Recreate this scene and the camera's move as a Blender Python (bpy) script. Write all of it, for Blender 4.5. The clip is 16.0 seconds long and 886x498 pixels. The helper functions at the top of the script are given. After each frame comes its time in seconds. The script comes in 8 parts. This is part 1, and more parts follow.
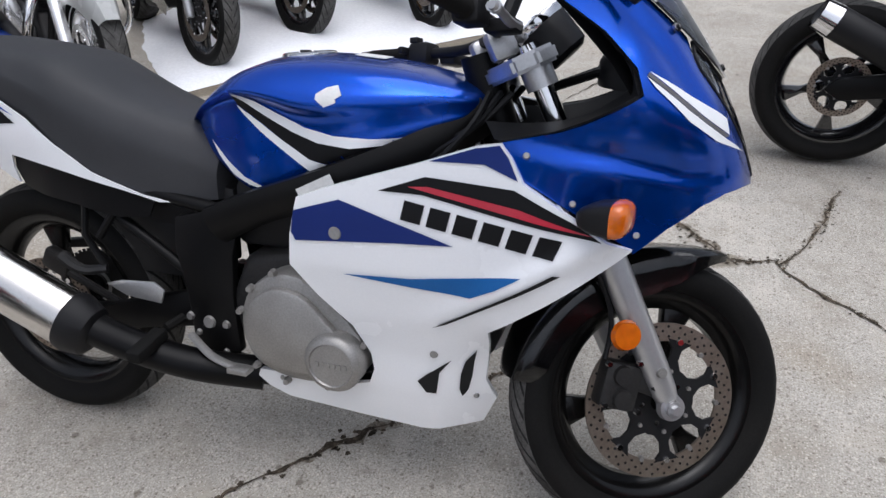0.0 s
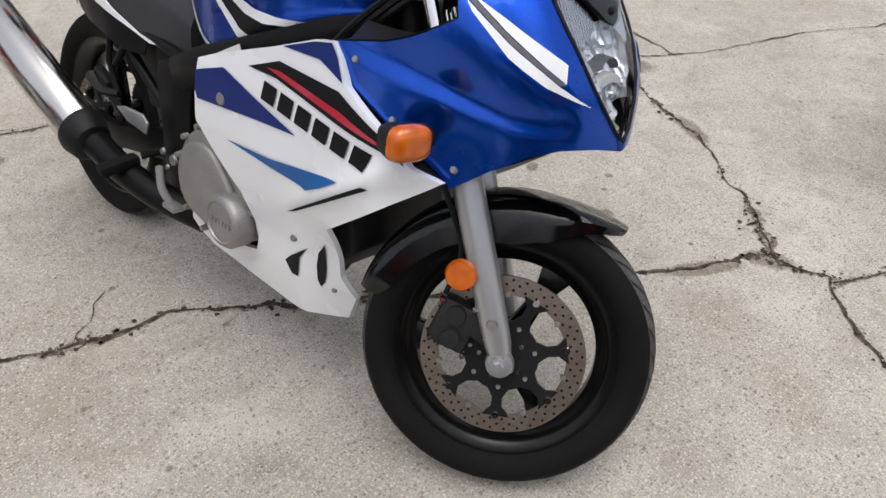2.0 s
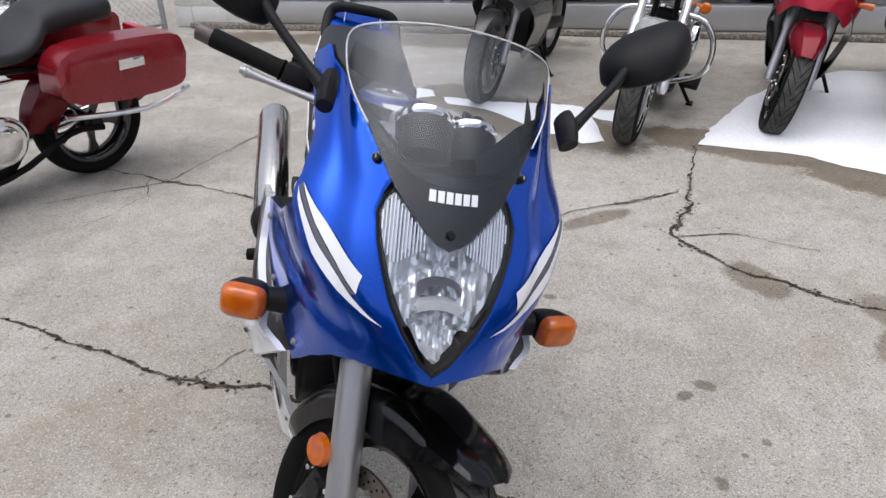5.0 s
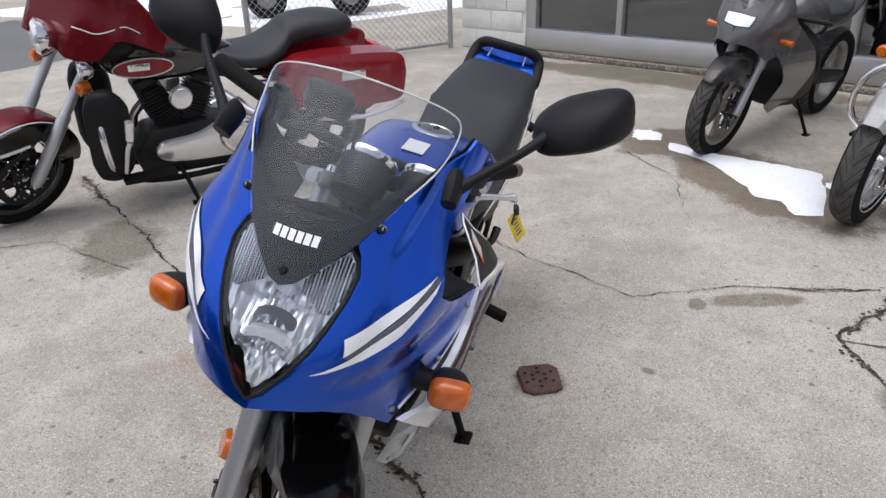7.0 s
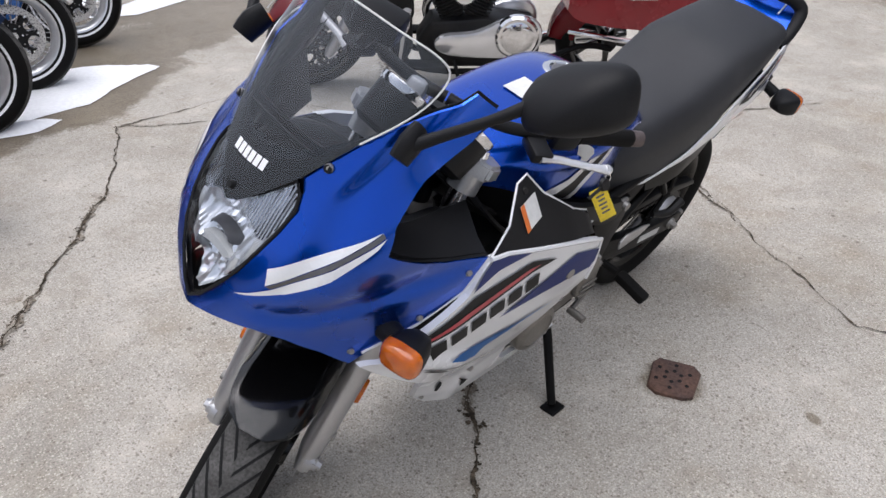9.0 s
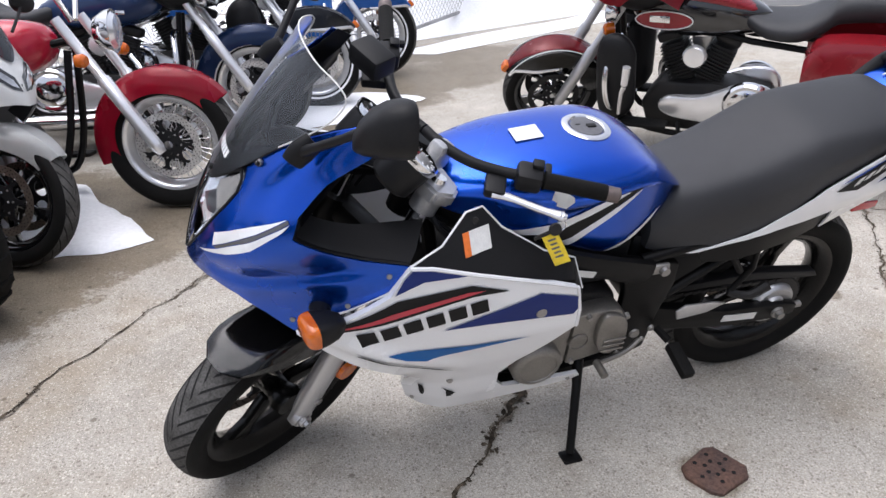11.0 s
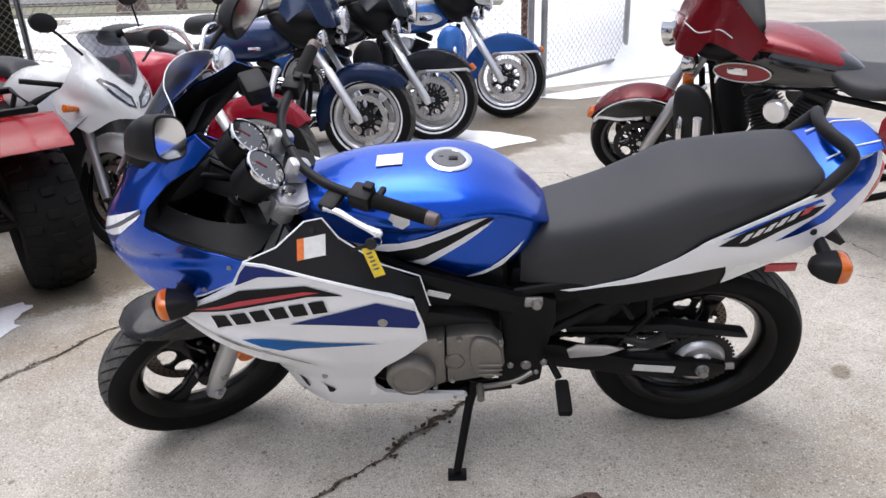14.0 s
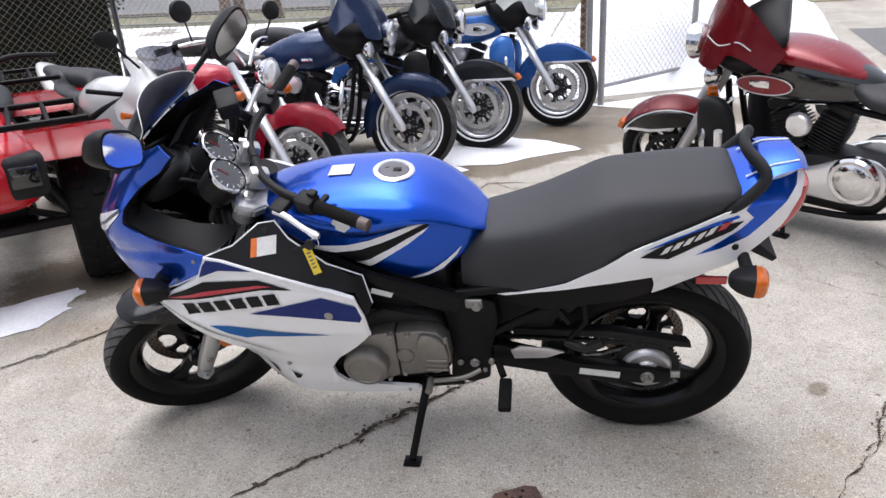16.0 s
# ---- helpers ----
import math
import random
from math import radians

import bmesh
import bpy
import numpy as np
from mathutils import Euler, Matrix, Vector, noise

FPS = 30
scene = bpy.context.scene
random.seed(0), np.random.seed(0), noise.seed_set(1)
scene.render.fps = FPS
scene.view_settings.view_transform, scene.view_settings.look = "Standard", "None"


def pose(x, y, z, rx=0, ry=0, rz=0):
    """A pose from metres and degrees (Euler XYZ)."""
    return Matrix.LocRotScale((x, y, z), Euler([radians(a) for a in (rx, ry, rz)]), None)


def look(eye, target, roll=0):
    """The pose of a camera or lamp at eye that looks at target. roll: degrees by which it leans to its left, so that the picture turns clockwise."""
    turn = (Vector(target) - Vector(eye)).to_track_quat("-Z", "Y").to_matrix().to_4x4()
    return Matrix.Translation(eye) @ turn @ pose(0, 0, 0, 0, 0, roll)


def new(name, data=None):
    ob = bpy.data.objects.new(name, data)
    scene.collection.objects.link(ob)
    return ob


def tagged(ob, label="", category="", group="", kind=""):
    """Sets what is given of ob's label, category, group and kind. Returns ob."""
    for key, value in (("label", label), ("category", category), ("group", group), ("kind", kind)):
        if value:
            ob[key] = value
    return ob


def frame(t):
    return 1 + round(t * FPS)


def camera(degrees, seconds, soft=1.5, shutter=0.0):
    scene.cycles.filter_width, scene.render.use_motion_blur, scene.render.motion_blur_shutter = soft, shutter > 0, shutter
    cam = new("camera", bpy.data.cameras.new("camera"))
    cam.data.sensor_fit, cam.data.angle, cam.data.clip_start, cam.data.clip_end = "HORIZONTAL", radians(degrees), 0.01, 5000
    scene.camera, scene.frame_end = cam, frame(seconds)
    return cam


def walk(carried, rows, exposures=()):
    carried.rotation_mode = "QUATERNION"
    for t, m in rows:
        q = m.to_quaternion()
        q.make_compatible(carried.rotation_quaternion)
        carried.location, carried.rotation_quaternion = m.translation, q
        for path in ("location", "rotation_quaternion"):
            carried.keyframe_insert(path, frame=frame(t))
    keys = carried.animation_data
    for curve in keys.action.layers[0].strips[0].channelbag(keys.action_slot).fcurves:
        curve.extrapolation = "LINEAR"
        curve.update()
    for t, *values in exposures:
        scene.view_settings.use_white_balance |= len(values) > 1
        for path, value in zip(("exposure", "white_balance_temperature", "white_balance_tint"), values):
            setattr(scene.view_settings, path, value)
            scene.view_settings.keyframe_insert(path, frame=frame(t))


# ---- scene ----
cam = camera(62.7, 16.0)
PATH = [
    (0, (0.907, -0.831, 1.293), (0.301, 0.734, 0.206), -3.3),
    (0.5, (1.041, -0.783, 1.288), (0.324, 0.664, 0.109), -4.1),
    (1, (1.257, -0.739, 1.287), (0.364, 0.601, 0.101), -3.2),
    (1.5, (1.383, -0.636, 1.271), (0.366, 0.592, 0.064), -3.2),
    (2, (1.482, -0.48, 1.259), (0.382, 0.624, 0.005), -1.1),
    (2.5, (1.602, -0.34, 1.253), (0.404, 0.582, -0.057), -1.0),
    (3, (1.73, -0.206, 1.253), (0.417, 0.529, -0.065), -1.1),
    (3.5, (1.76, -0.084, 1.242), (0.335, 0.528, -0.021), -2.1),
    (4, (1.753, 0.062, 1.252), (0.192, 0.57, 0.109), -1.7),
    (4.5, (1.767, 0.176, 1.278), (0.095, 0.551, 0.247), -2.7),
    (4.7, (1.785, 0.235, 1.285), (0.067, 0.538, 0.306), -2.5),
    (6.8, (1.709, 0.832, 1.296), (-0.059, 0.364, 0.486), -1.4),
    (7, (1.705, 0.913, 1.297), (-0.017, 0.329, 0.466), -1.7),
    (7.5, (1.668, 1.046, 1.299), (0.092, 0.228, 0.379), -3.5),
    (8, (1.543, 1.121, 1.295), (0.091, 0.146, 0.325), -2.9),
    (8.2, (1.497, 1.147, 1.296), (0.105, 0.11, 0.303), -2.2),
    (10.3, (1.0, 1.518, 1.318), (0.26, -0.054, 0.327), 0.2),
    (10.5, (0.949, 1.559, 1.319), (0.276, -0.054, 0.348), -0.7),
    (11, (0.837, 1.729, 1.326), (0.399, 0.004, 0.415), -1.0),
    (11.5, (0.737, 1.834, 1.327), (0.48, 0.057, 0.447), -1.4),
    (12, (0.598, 1.859, 1.302), (0.343, 0.066, 0.455), -0.6),
    (12.5, (0.484, 1.857, 1.308), (0.313, 0.062, 0.444), 0.0),
    (13, (0.351, 1.879, 1.313), (0.318, 0.066, 0.469), -1.0),
    (13.5, (0.187, 1.958, 1.322), (0.243, 0.128, 0.517), -1.0),
    (14, (0.1, 1.981, 1.325), (0.22, 0.148, 0.532), -2.0),
    (14.5, (-0.005, 1.941, 1.313), (0.184, 0.126, 0.494), -2.3),
    (15, (-0.083, 1.927, 1.326), (0.185, 0.136, 0.476), -2.1),
    (15.5, (-0.178, 1.978, 1.341), (0.134, 0.186, 0.509), -2.4),
    (16, (-0.286, 2.078, 1.369), (0.094, 0.273, 0.598), -3.3),
]
walk(cam, [(t, look(eye, target, roll)) for t, eye, target, roll in PATH], exposures=[(0, 0.16, 6050, 12), (1.0, 0.16, 6350, 13), (2.5, 0.26, 6450, 10), (3.0, 0.26, 6450, 10), (3.5, 0.20, 6350, 11), (4.5, 0.16, 6150, 13), (8.0, 0.16, 6150, 13), (10.5, 0.58, 6150, 14), (16.0, 0.62, 6200, 14)])


# ---------------------------------------------------------------- light
world = bpy.data.worlds.new("overcast_sky")
scene.world = world
world.use_nodes = True
wn, wl = world.node_tree.nodes, world.node_tree.links
sky = wn.new("ShaderNodeTexSky")
sky.sky_type, sky.sun_disc = "NISHITA", False
sky.sun_elevation, sky.sun_rotation = radians(71), radians(150)
sky.dust_density, sky.air_density = 4.0, 1.0
haze = wn.new("ShaderNodeHueSaturation")
haze.inputs["Saturation"].default_value = 0.34
wl.new(sky.outputs[0], haze.inputs["Color"])
wl.new(haze.outputs[0], wn["Background"].inputs[0])
wn["Background"].inputs[1].default_value = 0.15
sun_data = bpy.data.lights.new("sun", "SUN")
sun_data.energy, sun_data.angle, sun_data.color = 1.15, radians(50), (1.0, 0.97, 0.93)
sun = new("sun", sun_data)
sun.matrix_world = look((0.5, 0.88, 3.0), (0, 0, 0))

# ---------------------------------------------------------------- materials


def mat(name, base, rough=0.5, metal=0.0, second=None, scale=6.0, amount=0.5, fine=120.0, grain=0.12, bump=0.0, bump_scale=200.0, coat=0.0, spec=0.5, sharp=0.0):
    """Base colour with blotches of a second colour at one scale, grain at another, and a fine relief."""
    m = bpy.data.materials.new(name)
    m.use_nodes = True
    n, l = m.node_tree.nodes, m.node_tree.links
    b = n["Principled BSDF"]
    b.inputs["Roughness"].default_value, b.inputs["Metallic"].default_value = rough, metal
    b.inputs["Coat Weight"].default_value, b.inputs["Specular IOR Level"].default_value = coat, spec
    b.inputs["Coat Roughness"].default_value = 0.06
    tc = n.new("ShaderNodeTexCoord")
    no = n.new("ShaderNodeTexNoise")
    no.inputs["Scale"].default_value, no.inputs["Detail"].default_value = scale, 6
    l.new(tc.outputs["Object"], no.inputs["Vector"])
    ra = n.new("ShaderNodeMapRange")
    ra.inputs["From Min"].default_value, ra.inputs["From Max"].default_value = 0.35 + sharp * 0.13, 0.7 - sharp * 0.13
    ra.inputs["To Max"].default_value = amount
    l.new(no.outputs[0], ra.inputs["Value"])
    mx = n.new("ShaderNodeMix")
    mx.data_type = "RGBA"
    mx.inputs["A"].default_value = (*base, 1)
    mx.inputs["B"].default_value = (*(second or [c * 0.75 for c in base]), 1)
    l.new(ra.outputs[0], mx.inputs["Factor"])
    fi = n.new("ShaderNodeTexNoise")
    fi.inputs["Scale"].default_value, fi.inputs["Detail"].default_value = fine, 3
    l.new(tc.outputs["Object"], fi.inputs["Vector"])
    fr = n.new("ShaderNodeMapRange")
    fr.inputs["From Min"].default_value, fr.inputs["From Max"].default_value = 0.3, 0.7
    fr.inputs["To Min"].default_value, fr.inputs["To Max"].default_value = 1 - grain, 1 + grain
    l.new(fi.outputs[0], fr.inputs["Value"])
    vm = n.new("ShaderNodeVectorMath")
    vm.operation = "SCALE"
    l.new(mx.outputs["Result"], vm.inputs[0])
    l.new(fr.outputs[0], vm.inputs["Scale"])
    l.new(vm.outputs[0], b.inputs["Base Color"])
    rr = n.new("ShaderNodeMapRange")
    rr.inputs["To Min"].default_value, rr.inputs["To Max"].default_value = max(rough - 0.08, 0.02), min(rough + 0.1, 1)
    l.new(no.outputs[0], rr.inputs["Value"])
    l.new(rr.outputs[0], b.inputs["Roughness"])
    if bump:
        bn = n.new("ShaderNodeTexNoise")
        bn.inputs["Scale"].default_value, bn.inputs["Detail"].default_value = bump_scale, 4
        l.new(tc.outputs["Object"], bn.inputs["Vector"])
        bu = n.new("ShaderNodeBump")
        bu.inputs["Strength"].default_value, bu.inputs["Distance"].default_value = bump, 0.002
        l.new(bn.outputs[0], bu.inputs["Height"])
        l.new(bu.outputs[0], b.inputs["Normal"])
    return m


def glass(name, tint, rough=0.03, alpha=0.25):
    """Thin clear plastic or glass: part see-through, part glossy."""
    m = bpy.data.materials.new(name)
    m.use_nodes = True
    n, l = m.node_tree.nodes, m.node_tree.links
    n.remove(n["Principled BSDF"])
    tr = n.new("ShaderNodeBsdfTransparent")
    tr.inputs[0].default_value = (*tint, 1)
    gl = n.new("ShaderNodeBsdfGlossy")
    gl.inputs["Roughness"].default_value = rough
    gl.inputs["Color"].default_value = (0.72, 0.74, 0.77, 1)
    mx = n.new("ShaderNodeMixShader")
    fr = n.new("ShaderNodeFresnel")
    fr.inputs[0].default_value = 1.45
    ad = n.new("ShaderNodeMath")
    ad.inputs[1].default_value = alpha
    l.new(fr.outputs[0], ad.inputs[0])
    l.new(ad.outputs[0], mx.inputs[0])
    l.new(tr.outputs[0], mx.inputs[1])
    l.new(gl.outputs[0], mx.inputs[2])
    l.new(mx.outputs[0], n["Material Output"].inputs[0])
    return m


def concrete_material():
    """Old exposed-aggregate concrete: buff cement, sandy grain, dark and light stones, pits, stains."""
    m = mat("old_concrete", (0.452, 0.426, 0.380), 0.92, second=(0.316, 0.291, 0.252), scale=1.1, amount=0.85, fine=230, grain=0.30, bump=0.5, bump_scale=170, spec=0.15)
    n, l = m.node_tree.nodes, m.node_tree.links
    b = n["Principled BSDF"]
    tc = n.new("ShaderNodeTexCoord")
    before = b.inputs["Base Color"].links[0].from_socket

    def over(mask, col, base):
        mx = n.new("ShaderNodeMix")
        mx.data_type = "RGBA"
        mx.inputs["B"].default_value = (*col, 1)
        l.new(mask, mx.inputs["Factor"])
        l.new(base, mx.inputs["A"])
        return mx.outputs["Result"]

    # scuffed, dusty clouds
    for scale, lo, hi, col, amt in ((7.0, 0.48, 0.70, (0.30, 0.265, 0.215), 0.65), (3.1, 0.52, 0.72, (0.60, 0.56, 0.49), 0.6), (0.9, 0.54, 0.68, (0.31, 0.25, 0.175), 0.5), (2.3, 0.64, 0.72, (0.17, 0.15, 0.125), 0.5), (26.0, 0.58, 0.70, (0.22, 0.19, 0.155), 0.5)):
        no = n.new("ShaderNodeTexNoise")
        no.inputs["Scale"].default_value, no.inputs["Detail"].default_value, no.inputs["Roughness"].default_value = scale, 9, 0.66
        l.new(tc.outputs["Object"], no.inputs["Vector"])
        mr = n.new("ShaderNodeMapRange")
        mr.inputs["From Min"].default_value, mr.inputs["From Max"].default_value, mr.inputs["To Max"].default_value = lo, hi, amt
        l.new(no.outputs[0], mr.inputs["Value"])
        before = over(mr.outputs[0], col, before)
    # stones and pits
    for scale, limit, col, amt, share in ((190.0, 0.42, (0.19, 0.165, 0.13), 0.62, 0.60), (170.0, 0.40, (0.70, 0.66, 0.58), 0.55, 0.62), (105.0, 0.36, (0.14, 0.118, 0.09), 0.62, 0.70), (90.0, 0.34, (0.68, 0.64, 0.56), 0.50, 0.72), (52.0, 0.28, (0.12, 0.10, 0.075), 0.52, 0.80), (36.0, 0.24, (0.62, 0.59, 0.52), 0.30, 0.82), (15.0, 0.16, (0.10, 0.083, 0.062), 0.60, 0.88)):
        vo = n.new("ShaderNodeTexVoronoi")
        vo.inputs["Scale"].default_value = scale
        vo.inputs["Randomness"].default_value = 1.0
        l.new(tc.outputs["Object"], vo.inputs["Vector"])
        lt = n.new("ShaderNodeMapRange")
        lt.inputs["From Min"].default_value, lt.inputs["From Max"].default_value = limit, limit * 0.6
        lt.inputs["To Max"].default_value = amt
        l.new(vo.outputs["Distance"], lt.inputs["Value"])
        sp = n.new("ShaderNodeSeparateColor")
        l.new(vo.outputs["Color"], sp.inputs[0])
        gt = n.new("ShaderNodeMath")
        gt.operation, gt.inputs[1].default_value = "GREATER_THAN", share
        l.new(sp.outputs[0], gt.inputs[0])
        mu = n.new("ShaderNodeMath")
        mu.operation = "MULTIPLY"
        l.new(lt.outputs[0], mu.inputs[0])
        l.new(gt.outputs[0], mu.inputs[1])
        before = over(mu.outputs[0], col, before)
    # wet places round the melting snow, and old dirt spots, each an ellipse with a frayed edge
    frays = []
    for scale, amt in ((2.2, 1.0), (11.0, 0.6), (60.0, 0.5)):
        no = n.new("ShaderNodeTexNoise")
        no.inputs["Scale"].default_value, no.inputs["Detail"].default_value = scale, 4
        l.new(tc.outputs["Object"], no.inputs["Vector"])
        mu = n.new("ShaderNodeMath")
        mu.operation, mu.inputs[1].default_value = "MULTIPLY", amt
        l.new(no.outputs[0], mu.inputs[0])
        frays.append(mu.outputs[0])
    fray = frays[0]
    for f in frays[1:]:
        ad = n.new("ShaderNodeMath")
        l.new(fray, ad.inputs[0])
        l.new(f, ad.inputs[1])
        fray = ad.outputs[0]
    masks = []
    for spots, soft in ((WET_SPOTS, 0.16), (DIRT_SPOTS, 0.30)):
        near = None
        for x, y, rx, ry, turn in spots:
            mp = n.new("ShaderNodeMapping")
            mp.vector_type = "TEXTURE"
            mp.inputs["Location"].default_value = (x, y, 0)
            mp.inputs["Rotation"].default_value = (0, 0, turn)
            mp.inputs["Scale"].default_value = (rx, ry, 1)
            l.new(tc.outputs["Object"], mp.inputs["Vector"])
            le = n.new("ShaderNodeVectorMath")
            le.operation = "LENGTH"
            l.new(mp.outputs[0], le.inputs[0])
            if near is None:
                near = le.outputs["Value"]
            else:
                mi = n.new("ShaderNodeMath")
                mi.operation = "MINIMUM"
                l.new(near, mi.inputs[0])
                l.new(le.outputs["Value"], mi.inputs[1])
                near = mi.outputs[0]
        ad = n.new("ShaderNodeMath")
        l.new(near, ad.inputs[0])
        l.new(fray, ad.inputs[1])
        mr = n.new("ShaderNodeMapRange")
        mr.inputs["From Min"].default_value, mr.inputs["From Max"].default_value = 2.03, 2.03 - soft
        l.new(ad.outputs[0], mr.inputs["Value"])
        masks.append(mr.outputs[0])
    for mask, tone in ((masks[1], (0.56, 0.53, 0.48)), (masks[0], (0.50, 0.455, 0.39))):
        mx = n.new("ShaderNodeMix")
        mx.data_type, mx.blend_type = "RGBA", "MULTIPLY"
        mx.inputs["B"].default_value = (*tone, 1)
        l.new(mask, mx.inputs["Factor"])
        l.new(before, mx.inputs["A"])
        before = mx.outputs["Result"]
    rg = n.new("ShaderNodeMapRange")
    rg.inputs["To Min"].default_value, rg.inputs["To Max"].default_value = 0.92, 0.42
    l.new(masks[0], rg.inputs["Value"])
    l.new(rg.outputs[0], b.inputs["Roughness"])
    l.new(before, b.inputs["Base Color"])
    return m


# centre, half lengths and turn of the wet places and of the dirt spots
WET_SPOTS = [(-2.2, 1.32, 0.75, 0.34, 0.55), (-1.55, 2.2, 0.6, 0.2, 0.75), (-2.85, 0.8, 0.35, 0.3, 0), (0.35, -2.75, 1.0, 0.42, 0.5), (1.6, -1.5, 0.75, 0.42, -0.9), (-0.3, -3.5, 1.0, 0.5, 0.4), (-0.75, 2.85, 0.8, 0.22, 0.8), (1.9, -0.8, 0.6, 0.35, 0.6), (-4.8, 0.6, 1.9, 0.30, 1.16), (-0.9, -4.2, 1.6, 0.4, -0.3)]
DIRT_SPOTS = [(-0.66, -1.42, 0.34, 0.22, 0.6), (0.05, 1.95, 0.17, 0.10, 0.4), (0.18, 1.84, 0.13, 0.07, 2.2), (-0.25, 1.63, 0.18, 0.09, 0.2), (0.93, 1.03, 0.12, 0.03, 0.9), (1.05, 1.20, 0.07, 0.04, 0.4), (0.61, 1.08, 0.03, 0.022, 0), (0.26, 1.2, 0.035, 0.025, 1), (0.29, 1.13, 0.03, 0.02, 2), (-0.76, 1.04, 0.05, 0.035, 3), (-0.28, 0.90, 0.025, 0.018, 1), (0.5, 1.25, 0.02, 0.015, 0), (-1.03, -0.06, 0.06, 0.04, 1), (-0.85, 1.25, 0.20, 0.06, 1.9), (-0.135, 0.585, 0.10, 0.09, 0), (0.55, 1.68, 0.12, 0.04, 2.6)]
M_CONC = concrete_material()
M_PEBBLE = mat("loose_grit", (0.42, 0.39, 0.34), 0.9, second=(0.20, 0.18, 0.15), scale=60, amount=0.9, fine=200, grain=0.3)
M_CRACK = mat("crack_dirt", (0.045, 0.037, 0.028), 0.95, spec=0.1, second=(0.12, 0.095, 0.07), scale=30, amount=0.8, fine=140, grain=0.5, bump=1.0, bump_scale=160, sharp=0.6)
M_SPALL = mat("spalled_concrete", (0.17, 0.145, 0.115), 0.95, spec=0.1, second=(0.36, 0.33, 0.28), scale=45, amount=0.75, fine=150, grain=0.45, bump=0.8, bump_scale=130, sharp=0.7)
M_SNOW = mat("snow", (0.91, 0.92, 0.94), 0.7, second=(0.80, 0.82, 0.86), scale=3, amount=0.5, fine=60, grain=0.05, bump=0.6, bump_scale=60)
M_ASPHALT = mat("road_asphalt", (0.11, 0.11, 0.11), 0.7, second=(0.17, 0.165, 0.16), scale=0.6, amount=0.8, fine=50, grain=0.25)
M_GRASS = mat("winter_grass", (0.16, 0.16, 0.09), 0.95, second=(0.27, 0.24, 0.15), scale=2, amount=0.9, fine=30, grain=0.4, bump=0.8, bump_scale=40)
M_BLUE = mat("blue_metallic_paint", (0.001, 0.076, 0.54), 0.25, 0.86, second=(0.001, 0.056, 0.42), scale=3, amount=0.3, fine=900, grain=0.12, coat=0.6, spec=0.3)
M_NAVY = mat("navy_graphic", (0.008, 0.024, 0.16), 0.4, 0.0, spec=0.25, fine=700, grain=0.1)
M_DECALK = mat("black_graphic", (0.006, 0.006, 0.007), 0.45, 0.0, spec=0.2, fine=400, grain=0.2)
M_SKYB = mat("mid_blue_graphic", (0.012, 0.115, 0.36), 0.4, 0.0, spec=0.25, fine=700, grain=0.1)
M_WHITE = mat("white_paint", (0.87, 0.88, 0.90), 0.25, 0.0, second=(0.82, 0.835, 0.86), scale=5, amount=0.4, fine=300, grain=0.015, coat=0.8)
M_BLACKG = mat("black_gloss_paint", (0.006, 0.006, 0.007), 0.14, 0.0, fine=300, grain=0.2, coat=1.0, spec=0.5)
M_BLACKP = mat("black_plastic", (0.008, 0.008, 0.009), 0.5, 0.0, spec=0.22, second=(0.014, 0.014, 0.015), scale=8, amount=0.6, fine=400, grain=0.15, bump=0.04, bump_scale=700)
M_FRAME = mat("black_frame_enamel", (0.003, 0.003, 0.0035), 0.4, 0.0, spec=0.16, second=(0.007, 0.0065, 0.006), scale=9, amount=0.5, fine=300, grain=0.2)
M_SEAT = mat("seat_vinyl", (0.023, 0.024, 0.027), 0.55, 0.0, spec=0.4, second=(0.042, 0.043, 0.047), scale=5, amount=0.7, fine=500, grain=0.1, bump=0.25, bump_scale=900)
M_RUB = mat("tyre_rubber", (0.0055, 0.0055, 0.0055), 0.75, 0.0, spec=0.14, second=(0.013, 0.012, 0.011), scale=7, amount=0.6, fine=250, grain=0.2, bump=0.15, bump_scale=300)
# near-black of the strips that paint the dark of tread grooves
M_GROOVE_SHADE = mat("groove_shade", (0.005, 0.005, 0.005), 0.95)
M_SILV = mat("silver_fork_paint", (0.50, 0.50, 0.51), 0.35, 0.75, second=(0.42, 0.42, 0.43), scale=9, amount=0.5, fine=500, grain=0.05)
M_ALU = mat("cast_aluminium", (0.36, 0.35, 0.335), 0.48, 0.75, second=(0.25, 0.24, 0.225), scale=14, amount=0.6, fine=260, grain=0.1, bump=0.2, bump_scale=350)
M_CHROME = mat("chrome", (0.80, 0.80, 0.81), 0.09, 1.0, second=(0.62, 0.62, 0.63), scale=12, amount=0.3, fine=200, grain=0.03)
M_STEEL = mat("brushed_muffler_steel", (0.70, 0.68, 0.65), 0.17, 1.0, second=(0.52, 0.49, 0.46), scale=4, amount=0.4, fine=250, grain=0.04)
M_DISC = mat("brake_disc_steel", (0.30, 0.255, 0.215), 0.38, 0.85, second=(0.20, 0.15, 0.11), scale=18, amount=0.6, fine=180, grain=0.12)
M_DARKM = mat("dark_cast_metal", (0.016, 0.016, 0.017), 0.48, 0.3, spec=0.3, second=(0.032, 0.030, 0.028), scale=15, amount=0.6, fine=220, grain=0.2, bump=0.2, bump_scale=300)
# near-black for solid spots that paint the shade inside openings
M_HOLE_SHADE = mat("hollow_shade", (0.004, 0.004, 0.004), 0.9)
M_AMBER = mat("amber_lens", (0.66, 0.145, 0.004), 0.16, 0.0, second=(0.42, 0.07, 0.002), scale=60, amount=0.8, fine=120, grain=0.15, coat=0.6)
